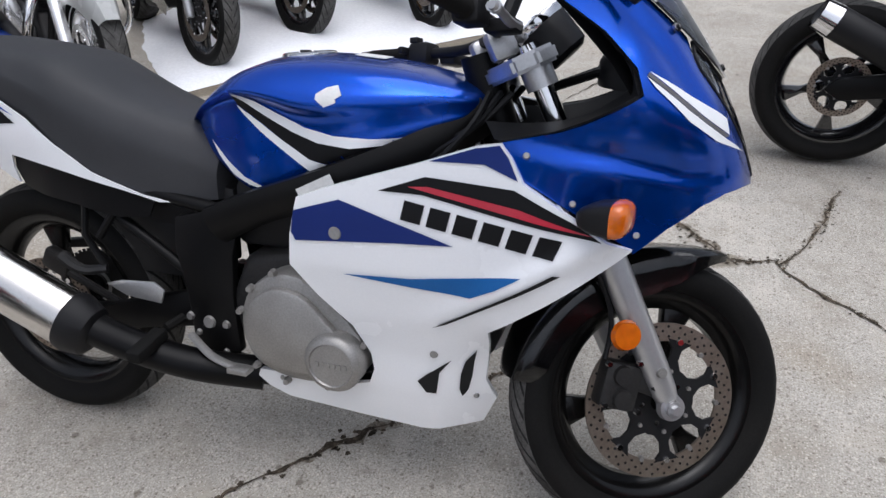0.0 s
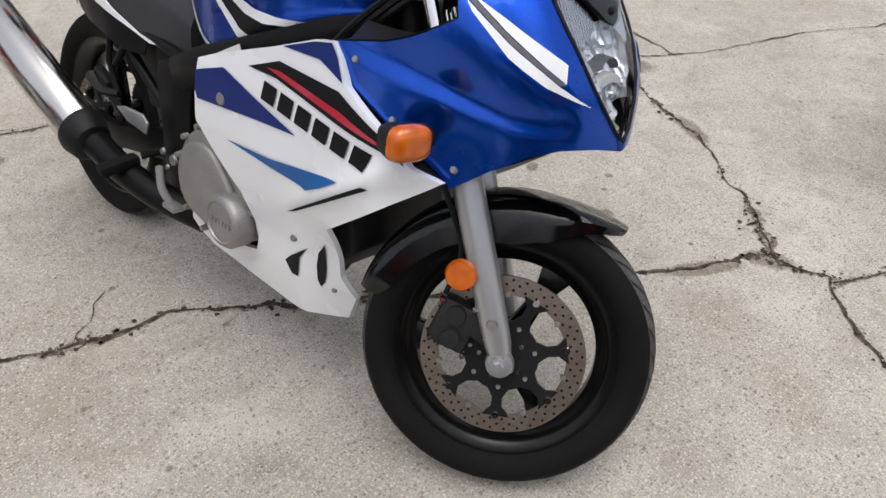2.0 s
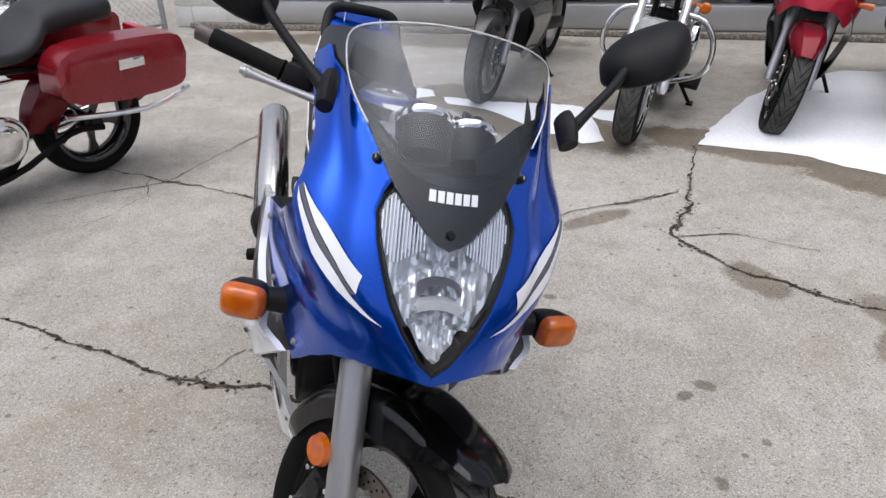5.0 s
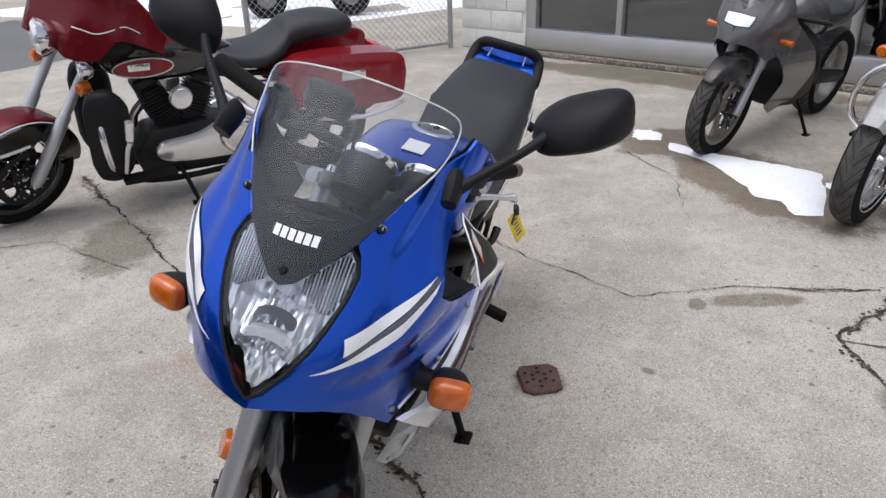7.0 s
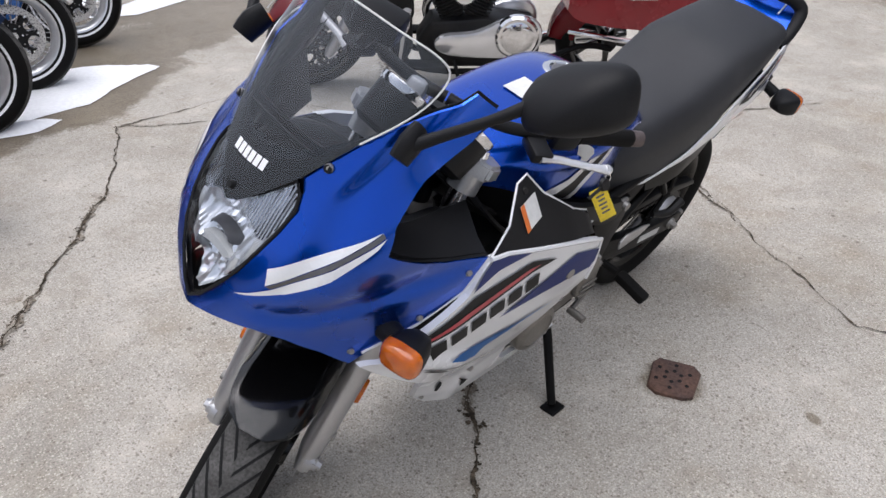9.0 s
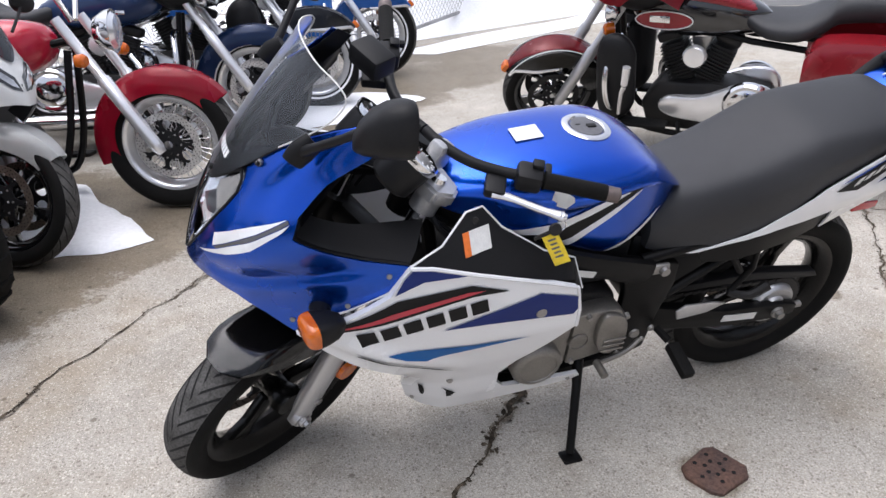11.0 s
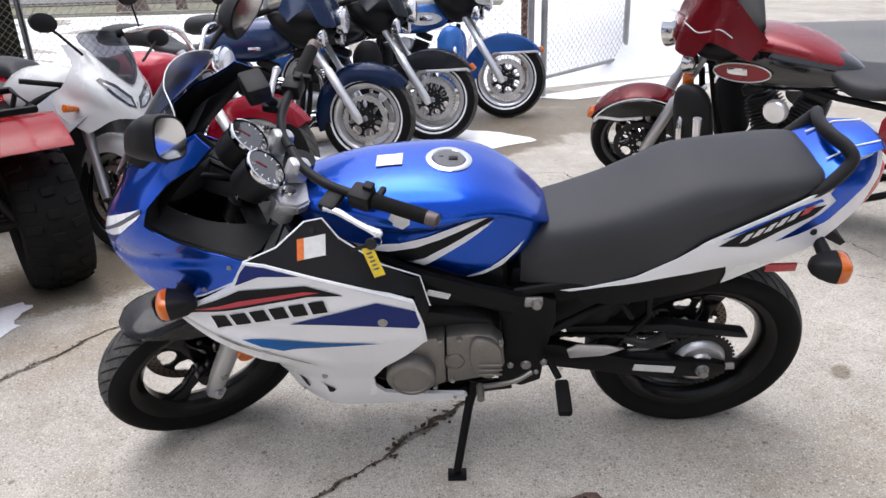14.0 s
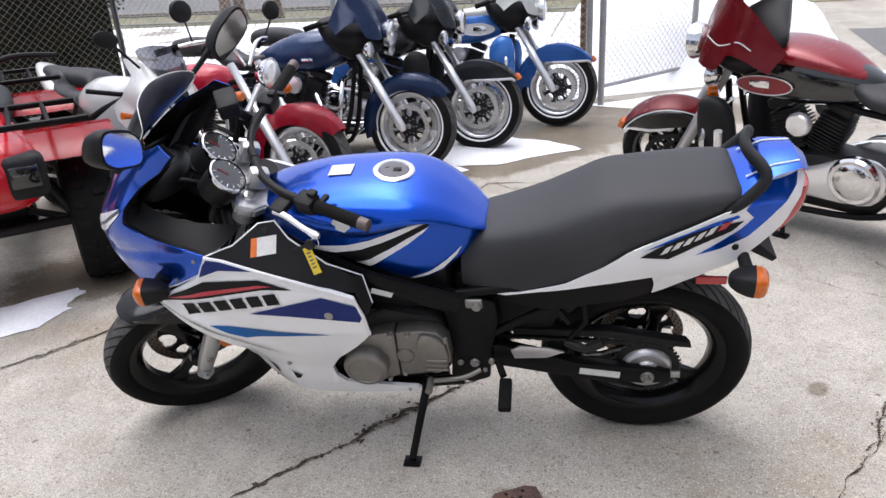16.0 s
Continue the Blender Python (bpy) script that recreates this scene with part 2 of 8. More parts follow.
M_REDL = mat("red_lens", (0.50, 0.012, 0.02), 0.18, 0.0, second=(0.3, 0.005, 0.01), scale=30, amount=0.5, fine=120, grain=0.1, coat=1.0)
M_REDG = mat("red_graphic", (0.48, 0.015, 0.04), 0.35, 0.0, fine=300, grain=0.05, coat=0.6)
M_PAPER = mat("printed_label", (0.74, 0.74, 0.72), 0.5, 0.0, second=(0.62, 0.62, 0.61), scale=60, amount=0.7, fine=400, grain=0.06)
M_ORANGE = mat("warning_orange", (0.75, 0.18, 0.03), 0.5)
M_GREYT = mat("grey_print", (0.11, 0.11, 0.12), 0.5)
M_TAG = mat("yellow_tag", (0.80, 0.60, 0.03), 0.45, 0.0, second=(0.70, 0.50, 0.02), scale=40, amount=0.5)
M_MIRROR = mat("mirror_glass", (0.75, 0.76, 0.78), 0.03, 1.0, grain=0.01, amount=0.1)
M_REFL = mat("headlight_reflector", (0.94, 0.95, 0.97), 0.16, 0.70, second=(0.76, 0.78, 0.81), scale=30, amount=0.5, fine=90, grain=0.06)
M_RIM = mat("black_wheel_enamel", (0.003, 0.003, 0.003), 0.22, 0.0, spec=0.3, second=(0.006, 0.0055, 0.005), scale=9, amount=0.5, fine=300, grain=0.2)
M_TREAD = mat("dusty_tread", (0.105, 0.102, 0.098), 0.85, spec=0.15, second=(0.032, 0.031, 0.029), scale=14, amount=0.8, fine=200, grain=0.3, bump=0.2, bump_scale=300)
M_BRIGHT = mat("polished_wheel_metal", (0.86, 0.86, 0.87), 0.22, 0.7, second=(0.70, 0.70, 0.71), scale=10, amount=0.4, fine=200, grain=0.04)
M_DIAL = mat("gauge_dial", (0.06, 0.06, 0.06), 0.10, 0.3, second=(0.03, 0.03, 0.03), scale=14, amount=0.7, coat=1.0)
M_BLACKS = mat("smooth_black_plastic", (0.008, 0.008, 0.009), 0.45, 0.0, spec=0.25, fine=60, grain=0.06, amount=0.3)
M_SMOKE = glass("smoky_screen", (0.40, 0.41, 0.43), 0.30, 0.0)
M_YOKE = mat("polished_cast_alloy", (0.56, 0.56, 0.57), 0.36, 0.8, second=(0.44, 0.44, 0.44), scale=16, amount=0.5, fine=240, grain=0.06, bump=0.1, bump_scale=300)
M_ENG = mat("engine_cast_grey", (0.26, 0.245, 0.225), 0.42, 0.7, second=(0.17, 0.16, 0.145), scale=14, amount=0.6, fine=260, grain=0.1, bump=0.2, bump_scale=350)
M_WORN = mat("worn_bar_end", (0.15, 0.12, 0.115), 0.5, 0.5, second=(0.08, 0.065, 0.06), scale=40, amount=0.7)
M_TINT = glass("dark_tinted_screen", (0.12, 0.12, 0.14), 0.25, 0.03)
M_LAMPD = mat("clear_lamp_glass", (0.30, 0.31, 0.33), 0.08, 0.55, second=(0.70, 0.72, 0.75), scale=22, amount=0.8, fine=60, grain=0.1, coat=1.0)
M_DISCB = mat("bright_disc_steel", (0.74, 0.73, 0.71), 0.3, 0.6, second=(0.36, 0.34, 0.32), scale=20, amount=0.5, fine=180, grain=0.08)
M_SCREEN = glass("clear_windscreen", (0.80, 0.82, 0.85), 0.30, 0.05)
M_LENS = glass("headlight_lens", (0.95, 0.97, 1.0), 0.02, 0.04)
M_WALL = mat("white_painted_block", (0.74, 0.73, 0.70), 0.75, 0.0, second=(0.60, 0.58, 0.54), scale=2.5, amount=0.6, fine=60, grain=0.08, bump=0.5, bump_scale=60)
M_ALF = mat("aluminium_window_frame", (0.52, 0.52, 0.52), 0.38, 0.7, second=(0.44, 0.44, 0.43), scale=4, amount=0.5, fine=200, grain=0.05)
M_PANE = glass("shop_window_glass", (0.42, 0.44, 0.46), 0.02, 0.16)
# very dark colours carry the dimness of the unlit room
M_ROOM_SHADE = mat("shop_interior_shade", (0.06, 0.058, 0.055), 0.8, second=(0.12, 0.11, 0.10), scale=1.2, amount=0.7)
M_GALV = mat("galvanised_steel", (0.42, 0.43, 0.44), 0.5, 0.7, second=(0.30, 0.29, 0.28), scale=5, amount=0.7, fine=90, grain=0.12)
M_OLDWIRE = mat("weathered_fence_wire", (0.20, 0.185, 0.16), 0.7, 0.3, second=(0.13, 0.11, 0.09), scale=6, amount=0.7)
M_RUST = mat("rusty_post", (0.20, 0.10, 0.05), 0.85, 0.1, second=(0.10, 0.05, 0.03), scale=9, amount=0.8, fine=90, grain=0.3)
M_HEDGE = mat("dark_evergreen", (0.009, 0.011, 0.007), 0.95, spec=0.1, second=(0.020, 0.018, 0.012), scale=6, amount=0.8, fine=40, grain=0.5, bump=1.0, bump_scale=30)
M_BARK = mat("tree_bark", (0.20, 0.135, 0.09), 0.95, second=(0.11, 0.075, 0.05), scale=9, amount=0.9, fine=40, grain=0.4, bump=1.0, bump_scale=30)
M_IRON = mat("rusty_cast_iron", (0.085, 0.055, 0.048), 0.8, 0.3, second=(0.16, 0.09, 0.065), scale=22, amount=0.8, fine=120, grain=0.3, bump=0.8, bump_scale=120)


def paint(name, base, metal=0.2):
    return mat(name, base, 0.25, metal * 0.6, second=[c * 0.8 for c in base], scale=4, amount=0.4, fine=600, grain=0.08, coat=0.5, spec=0.4)


P_RED = paint("dark_red_metallic", (0.24, 0.007, 0.014), 0.3)
P_RED2 = paint("bright_red_paint", (0.46, 0.010, 0.034), 0.1)
P_ATV = paint("atv_red_plastic", (0.50, 0.008, 0.018), 0.0)
P_DBLUE = paint("midnight_blue_paint", (0.012, 0.035, 0.11), 0.4)
P_CHAR = paint("charcoal_paint", (0.03, 0.033, 0.042), 0.3)
P_LBLUE = paint("light_blue_paint", (0.04, 0.17, 0.55), 0.3)
P_PEARL = paint("pearl_white_paint", (0.68, 0.69, 0.68), 0.1)
P_GREY = paint("silver_grey_paint", (0.125, 0.118, 0.116), 0.6)
P_SILVER = paint("silver_paint", (0.36, 0.36, 0.37), 0.6)
P_YEL = paint("yellow_paint", (0.70, 0.30, 0.01), 0.1)

# ---------------------------------------------------------------- building helpers


def finish(bm, name, material, angle=40):
    bmesh.ops.recalc_face_normals(bm, faces=bm.faces)
    me = bpy.data.meshes.new(name)
    bm.to_mesh(me)
    bm.free()
    for p in me.polygons:
        p.use_smooth = True
    me.set_sharp_from_angle(angle=radians(angle))
    me.materials.append(material)
    return me


def part(name, bm, material, parent, label="", m=None, angle=40):
    ob = new(name, finish(bm, name, material, angle))
    ob.parent = parent
    if m is not None:
        ob.matrix_basis = m
    return tagged(ob, label)


def islands(bm):
    """The separate pieces of a mesh, each as one of its own."""
    seen, out = set(), []
    for v in bm.verts:
        if v in seen:
            continue
        todo, group = [v], []
        seen.add(v)
        while todo:
            p = todo.pop()
            group.append(p)
            for e in p.link_edges:
                q = e.other_vert(p)
                if q not in seen:
                    seen.add(q)
                    todo.append(q)
        b = bmesh.new()
        vs = {p: b.verts.new(p.co) for p in group}
        for f in {f for p in group for f in p.link_faces}:
            b.faces.new([vs[p] for p in f.verts])
        out.append(b)
    bm.free()
    return out


def pieces(name, bm, material, parent, label="", m=None):
    """One part for each separate piece of the mesh."""
    return [part(name, b, material, parent, label, m) for b in islands(bm)]


def thing(name, m, label, category, group=""):
    ob = new(name)
    ob.empty_display_size = 0.1
    ob.matrix_basis = m
    return tagged(ob, label, category, group)


def solo(name, bm, material, m, label, category, group="", kind="", angle=40):
    ob = new(name, finish(bm, name, material, angle))
    ob.matrix_basis = m
    return tagged(ob, label, category, group, kind)


def box(bm, size, m=None, bevel=0.0, seg=2):
    b = bmesh.new()
    bmesh.ops.create_cube(b, size=1, matrix=Matrix.Diagonal((*size, 1)))
    if bevel:
        bmesh.ops.bevel(b, geom=b.edges[:], offset=bevel, segments=seg, affect="EDGES", profile=0.5)
    return join(bm, b, m)


def join(bm, b, m=None):
    if m is not None:
        bmesh.ops.transform(b, matrix=m, verts=b.verts)
    vs = {v: bm.verts.new(v.co) for v in b.verts}
    for f in b.faces:
        try:
            bm.faces.new([vs[v] for v in f.verts])
        except ValueError:
            pass
    b.free()
    return bm


def catmull(pts, n=6, closed=False):
    """A smooth line through the points."""
    pts = [Vector(p) for p in pts]
    k, out = len(pts), []
    for i in range(k if closed else k - 1):
        p0 = pts[(i - 1) % k] if closed or i > 0 else pts[0]
        p1, p2 = pts[i], pts[(i + 1) % k]
        p3 = pts[(i + 2) % k] if closed or i + 2 < k else pts[-1]
        for j in range(n):
            t = j / n
            out.append(0.5 * ((2 * p1) + (p2 - p0) * t + (2 * p0 - 5 * p1 + 4 * p2 - p3) * t * t + (3 * p1 - p0 - 3 * p2 + p3) * t ** 3))
    return out if closed else out + [pts[-1]]


def tube(bm, pts, r, seg=10, cap=True, flat=1.0, up=None, closed=False):
    """A round (or flattened) bar along a line; r may be a list."""
    pts = [Vector(p) for p in pts]
    k = len(pts)
    rs = r if isinstance(r, (list, tuple)) else [r] * k
    if len(rs) != k:
        rs = list(np.interp(np.linspace(0, 1, k), np.linspace(0, 1, len(rs)), rs))
    rs = [float(v) for v in rs]
    side, rings = None, []
    for i in range(k):
        a = pts[(i - 1) % k] if closed else pts[max(i - 1, 0)]
        b = pts[(i + 1) % k] if closed else pts[min(i + 1, k - 1)]
        d = (b - a).normalized()
        if side is None:
            ref = Vector(up) if up else (Vector((0, 0, 1)) if abs(d.z) < 0.9 else Vector((1, 0, 0)))
            side = d.cross(ref).normalized()
        side = (side - d * side.dot(d)).normalized()
        nrm = side.cross(d)
        rings.append([bm.verts.new(pts[i] + rs[i] * (math.cos(2 * math.pi * j / seg) * side * flat + math.sin(2 * math.pi * j / seg) * nrm)) for j in range(seg)])
    for i in range(k if closed else k - 1):
        a, b = rings[i], rings[(i + 1) % k]
        for j in range(seg):
            bm.faces.new((a[j], a[(j + 1) % seg], b[(j + 1) % seg], b[j]))
    if cap and not closed:
        bm.faces.new(rings[0][::-1])
        bm.faces.new(rings[-1])
    return bm


def loft(bm, rings, closed=True, caps=True):
    vs = [[bm.verts.new(p) for p in ring] for ring in rings]
    k = len(vs[0])
    for a, b in zip(vs, vs[1:]):
        for j in range(k if closed else k - 1):
            bm.faces.new((a[j], a[(j + 1) % k], b[(j + 1) % k], b[j]))
    if caps and closed:
        bm.faces.new(vs[0][::-1])
        bm.faces.new(vs[-1])
    return bm


def lathe(bm, prof, seg=48, m=None, closed=False):
    """A profile of (radius, offset) turned round the y axis."""
    b = bmesh.new()
    rings = [[b.verts.new((r * math.cos(2 * math.pi * j / seg), h, r * math.sin(2 * math.pi * j / seg))) for j in range(seg)] for r, h in prof]
    pairs = list(zip(rings, rings[1:])) + ([(rings[-1], rings[0])] if closed else [])
    for p, q in pairs:
        for j in range(seg):
            b.faces.new((p[j], p[(j + 1) % seg], q[(j + 1) % seg], q[j]))
    if not closed:
        for ring, (r, h) in ((rings[0], prof[0]), (rings[-1], prof[-1])):
            if r > 1e-4:
                b.faces.new(ring)
    return join(bm, b, m)


def prism(bm, poly, y0, y1, m=None, bevel=0.0):
    """A side-view outline of (x, z) pulled from y0 to y1."""
    b = bmesh.new()
    vs = [b.verts.new((x, y0, z)) for x, z in poly]
    f = b.faces.new(vs)
    r = bmesh.ops.extrude_face_region(b, geom=[f])
    bmesh.ops.translate(b, vec=(0, y1 - y0, 0), verts=[v for v in r["geom"] if isinstance(v, bmesh.types.BMVert)])
    if bevel:
        bmesh.ops.bevel(b, geom=b.edges[:], offset=bevel, segments=2, affect="EDGES", profile=0.5)
    return join(bm, b, m)


def sheet(bm, poly, fn, step=0.02, thick=0.004, lift=0.0, flip=1):
    """An outline of (a, b), cut into a fine grid and laid on the surface fn(a, b) -> point, with a thickness."""
    b = bmesh.new()
    b.faces.new([b.verts.new((p[0], p[1], 0)) for p in poly])
    lo = [min(p[i] for p in poly) for i in (0, 1)]
    hi = [max(p[i] for p in poly) for i in (0, 1)]
    for i in (0, 1):
        k = max(1, int((hi[i] - lo[i]) / step))
        for j in range(1, k + 1):
            co = [0, 0, 0]
            co[i] = lo[i] + (hi[i] - lo[i]) * j / (k + 1)
            no = [0, 0, 0]
            no[i] = 1
            bmesh.ops.bisect_plane(b, geom=b.verts[:] + b.edges[:] + b.faces[:], plane_co=co, plane_no=no)
    e = 1e-3
    for v in b.verts:
        a, c = v.co.x, v.co.y
        p = Vector(fn(a, c))
        if lift:
            du, dv = Vector(fn(a + e, c)) - p, Vector(fn(a, c + e)) - p
            nn = du.cross(dv)
            if nn.length > 0:
                p = p + nn.normalized() * lift * flip
        v.co = p
    if thick:
        fs = b.faces[:]
        r = bmesh.ops.extrude_face_region(b, geom=fs)
        vs = [v for v in r["geom"] if isinstance(v, bmesh.types.BMVert)]
        b.normal_update()
        for v in vs:
            v.co.y -= thick * (1 if v.co.y > 0 else -1)
    return join(bm, b)


def mirror(bm):
    for v in bm.verts:
        v.co.y = -v.co.y
    bmesh.ops.reverse_faces(bm, faces=bm.faces)
    return bm


def interp(x, table):
    xs, ys = zip(*table)
    return float(np.interp(x, xs, ys))


def disc_part(bm, c, axis, r, h, seg=20, bevel=0.0):
    """A short round boss at c along an axis."""
    b = bmesh.new()
    bmesh.ops.create_cone(b, cap_ends=True, segments=seg, radius1=r, radius2=max(r - bevel, 1e-4), depth=h)
    q = Vector(axis).to_track_quat("Z", "Y").to_matrix().to_4x4()
    return join(bm, b, Matrix.Translation(c) @ q)


# ---------------------------------------------------------------- wheels


def tyre_profile(R, w, rim):
    """Outline (radius, offset) of a rounded tyre section, from bead to bead."""
    h = R - rim
    return [(rim, -w * 0.36), (rim + h * 0.2, -w * 0.46), (rim + h * 0.5, -w * 0.5), (rim + h * 0.75, -w * 0.43), (rim + h * 0.92, -w * 0.27), (R, -w * 0.09), (R, w * 0.09), (rim + h * 0.92, w * 0.27), (rim + h * 0.75, w * 0.43), (rim + h * 0.5, w * 0.5), (rim + h * 0.2, w * 0.46), (rim, w * 0.36)]


def wheel(parent, name, m, R, w, rim, style, rim_mat, grooves=0, white=False, disc=None, spokes=5, hub_mat=None, disc_side=-1, disc_mat=None):
    """A wheel turning about its y axis: rim with spokes, and under it tyre, hub and brake discs."""
    b = bmesh.new()
    e = w * 0.36
    lathe(b, [(rim + 0.006, -e), (rim + 0.004, -e + 0.008), (rim - 0.012, -e + 0.012), (rim - 0.03, -e * 0.35), (rim - 0.03, e * 0.35), (rim - 0.012, e - 0.012), (rim + 0.004, e - 0.008), (rim + 0.006, e), (rim - 0.008, e), (rim - 0.022, e * 0.8), (rim - 0.04, e * 0.3), (rim - 0.04, -e * 0.3), (rim - 0.022, -e * 0.8), (rim - 0.008, -e)], 72, closed=True)
    cast = bmesh.new()
    if style == "cast":
        for i in range(spokes):
            a = 2 * math.pi * i / spokes + 0.35
            o = Matrix.Rotation(a, 4, "Y")
            prism(cast, [(0.03, -0.022), (rim * 0.55, -0.014), (rim - 0.03, -0.034), (rim - 0.03, 0.034), (rim * 0.55, 0.014), (0.03, 0.022)], -0.014, 0.014, o, 0.005)
    elif style == "twin":
        for i in range(spokes):
            for s in (-0.09, 0.09):
                a = 2 * math.pi * i / spokes + 0.3 + s
                tube(cast, [(0.04 * math.cos(a), 0, 0.04 * math.sin(a)), ((rim - 0.03) * math.cos(a), 0, (rim - 0.03) * math.sin(a))], 0.011, 6)
    wires = bmesh.new()
    if style == "wire":
        for i in range(spokes):
            a = 2 * math.pi * i / spokes
            for s in (-1, 1):
                a2 = a + s * 0.24
                tube(wires, [(0.045 * math.cos(a), s * 0.03, 0.045 * math.sin(a)), ((rim - 0.03) * math.cos(a2), s * 0.006, (rim - 0.03) * math.sin(a2))], 0.0022, 4, cap=False)
    ob = part(name, b, rim_mat, parent, m=m)
    pieces("spoke", wires, rim_mat, ob)
    pieces("spoke", cast, rim_mat, ob)
    b = bmesh.new()
    prof = catmull([(r, h, 0) for r, h in tyre_profile(R, w, rim)], 3)
    lathe(b, [(p.x, p.y) for p in prof], 96, closed=True)
    ty = part("tyre", b, M_RUB, ob)
    if grooves:
        b = bmesh.new()
        band_ = [(p.x + 0.0004, p.y) for p in prof if abs(p.y) < w * 0.40 and p.x > rim + (R - rim) * 0.6]
        lathe(b, band_ + [(p[0] - 0.002, p[1]) for p in band_[::-1]], 96, closed=True)
        part("tread", b, M_TREAD, ty, "dusty tread band")
        # strips lie proud of the tread; their near-black paints the grooves' shade
        b = bmesh.new()
        crown = sorted((p.y, p.x) for p in prof if p.y >= 0 and p.x > rim + (R - rim) * 0.45)
        for i in range(grooves):
            for s in (-1, 1):
                a = 2 * math.pi * (i + (0.5 if s > 0 else 0)) / grooves
                line = []
                for t in (0.03, 0.10, 0.17, 0.24, 0.31, 0.38):
                    h = s * w * t
                    rr = interp(abs(h), crown) + 0.0011
                    aa = a + t * 0.75
                    line.append((rr * math.cos(aa), h, rr * math.sin(aa), aa))
                d = 0.0052 if R < 0.30 else 0.003
                vs = []
                for x, h, z, aa in line:
                    tx, tz = -math.sin(aa) * d, math.cos(aa) * d
                    vs.append((b.verts.new((x - tx, h, z - tz)), b.verts.new((x + tx, h, z + tz))))
                for p, q in zip(vs, vs[1:]):
                    b.faces.new((p[0], p[1], q[1], q[0]))
        tagged(part("groove_shade", b, M_GROOVE_SHADE, ob), kind="stuff")
    if white:
        b = bmesh.new()
        for s in (-1, 1):
            lathe(b, [(rim + 0.012, s * w * 0.447), (rim + white, s * w * 0.492), (rim + white, s * w * 0.48), (rim + 0.012, s * w * 0.43)], 72, closed=True)
        pieces("whitewall", b, M_WHITE, ob, "white sidewall band")
    b = bmesh.new()
    hw = w * 0.55
    lathe(b, [(0.012, -hw), (0.034, -hw), (0.04, -hw * 0.6), (0.032, -hw * 0.3), (0.032, hw * 0.3), (0.04, hw * 0.6), (0.034, hw), (0.012, hw)], 32)
    part("hub", b, hub_mat or rim_mat, ob)
    if disc:
        rd, sides = disc
        for s in sides:
            b = bmesh.new()
            y = s * w * 0.55
            lathe(b, [(rd, y - 0.0025), (rd, y + 0.0025), (rd * 0.77, y + 0.0025), (rd * 0.77, y - 0.0025)], 64, closed=True)
            d = part("brake_disc", b, disc_mat or M_DISC, ob, "drilled steel brake disc")
            # small raised dots paint the dark of drilled holes; the disc is solid
            b = bmesh.new()
            for i in range(36):
                for rr in (0.83, 0.895, 0.955):
                    a = 2 * math.pi * (i + rr * 9) / 36
                    disc_part(b, (rd * rr * math.cos(a), y, rd * rr * math.sin(a)), (0, 1, 0), 0.0028, 0.0062, 6)
            tagged(part("drill_hole_shade", b, M_HOLE_SHADE, d), kind="stuff")
            b = bmesh.new()
            n = 7
            for i in range(n):
                a = 2 * math.pi * i / n
                o = Matrix.Rotation(a, 4, "Y")
                prism(b, [(rd * 0.28, -0.018), (rd * 0.40, -0.022), (rd * 0.55, -0.009), (rd * 0.68, -0.010), (rd * 0.79, -0.026), (rd * 0.79, 0.026), (rd * 0.68, 0.010), (rd * 0.55, 0.009), (rd * 0.40, 0.022), (rd * 0.28, 0.018)], y - 0.003, y + 0.003, o)
            lathe(b, [(rd * 0.45, y - 0.0035), (rd * 0.45, y + 0.0035), (0.02, y + 0.004), (0.02, y - 0.004)], 32, closed=True)
            pieces("disc_carrier", b, M_BLACKP, d, "black disc carrier")
            b = bmesh.new()
            for i in range(7):
                t = 2 * math.pi * (i + 0.5) / 7
                disc_part(b, (rd * 0.775 * math.cos(t), y + s * 0.002, rd * 0.775 * math.sin(t)), (0, s, 0), 0.0058, 0.008, 12, 0.001)
                t = 2 * math.pi * i / 7
                disc_part(b, (rd * 0.40 * math.cos(t), y + s * 0.004, rd * 0.40 * math.sin(t)), (0, s, 0), 0.0050, 0.008, 8, 0.001)
            pieces("disc_bolt", b, M_ALU, d, "bright disc bolt")
            b = bmesh.new()
            for i in range(n):
                a = 2 * math.pi * i / n
                disc_part(b, (rd * 0.78 * math.cos(a), y + s * 0.004, rd * 0.78 * math.sin(a)), (0, s, 0), 0.008, 0.006, 12, 0.002)
            for i in range(5):
                a = 2 * math.pi * i / 5
                disc_part(b, (rd * 0.27 * math.cos(a), y + s * 0.006, rd * 0.27 * math.sin(a)), (0, s, 0), 0.006, 0.007, 8, 0.001)
            pieces("disc_bolt", b, M_CHROME, d, "bright disc bolt")
    return ob

# ---------------------------------------------------------------- the blue and white sport motorcycle
BIKE = pose(0.2461, 0.1647, 0.0, 0, 0, 2.58) @ pose(0, 0, 0, -14.6)
bike = thing("motorcycle", BIKE, "blue and white faired sport motorcycle leaning on its side stand", "motorcycle")
HEAD = Vector((0.322, 0, 0.865))
RAKE = Vector((-math.sin(radians(26)), 0, math.cos(radians(26))))
STEER = Matrix.Translation(HEAD) @ Matrix.Rotation(radians(31), 4, RAKE) @ Matrix.Translation(-HEAD)
UNSTEER = STEER.inverted()
AXLE = Vector((0.649, 0, 0.272))
RF, RR = 0.274, 0.288

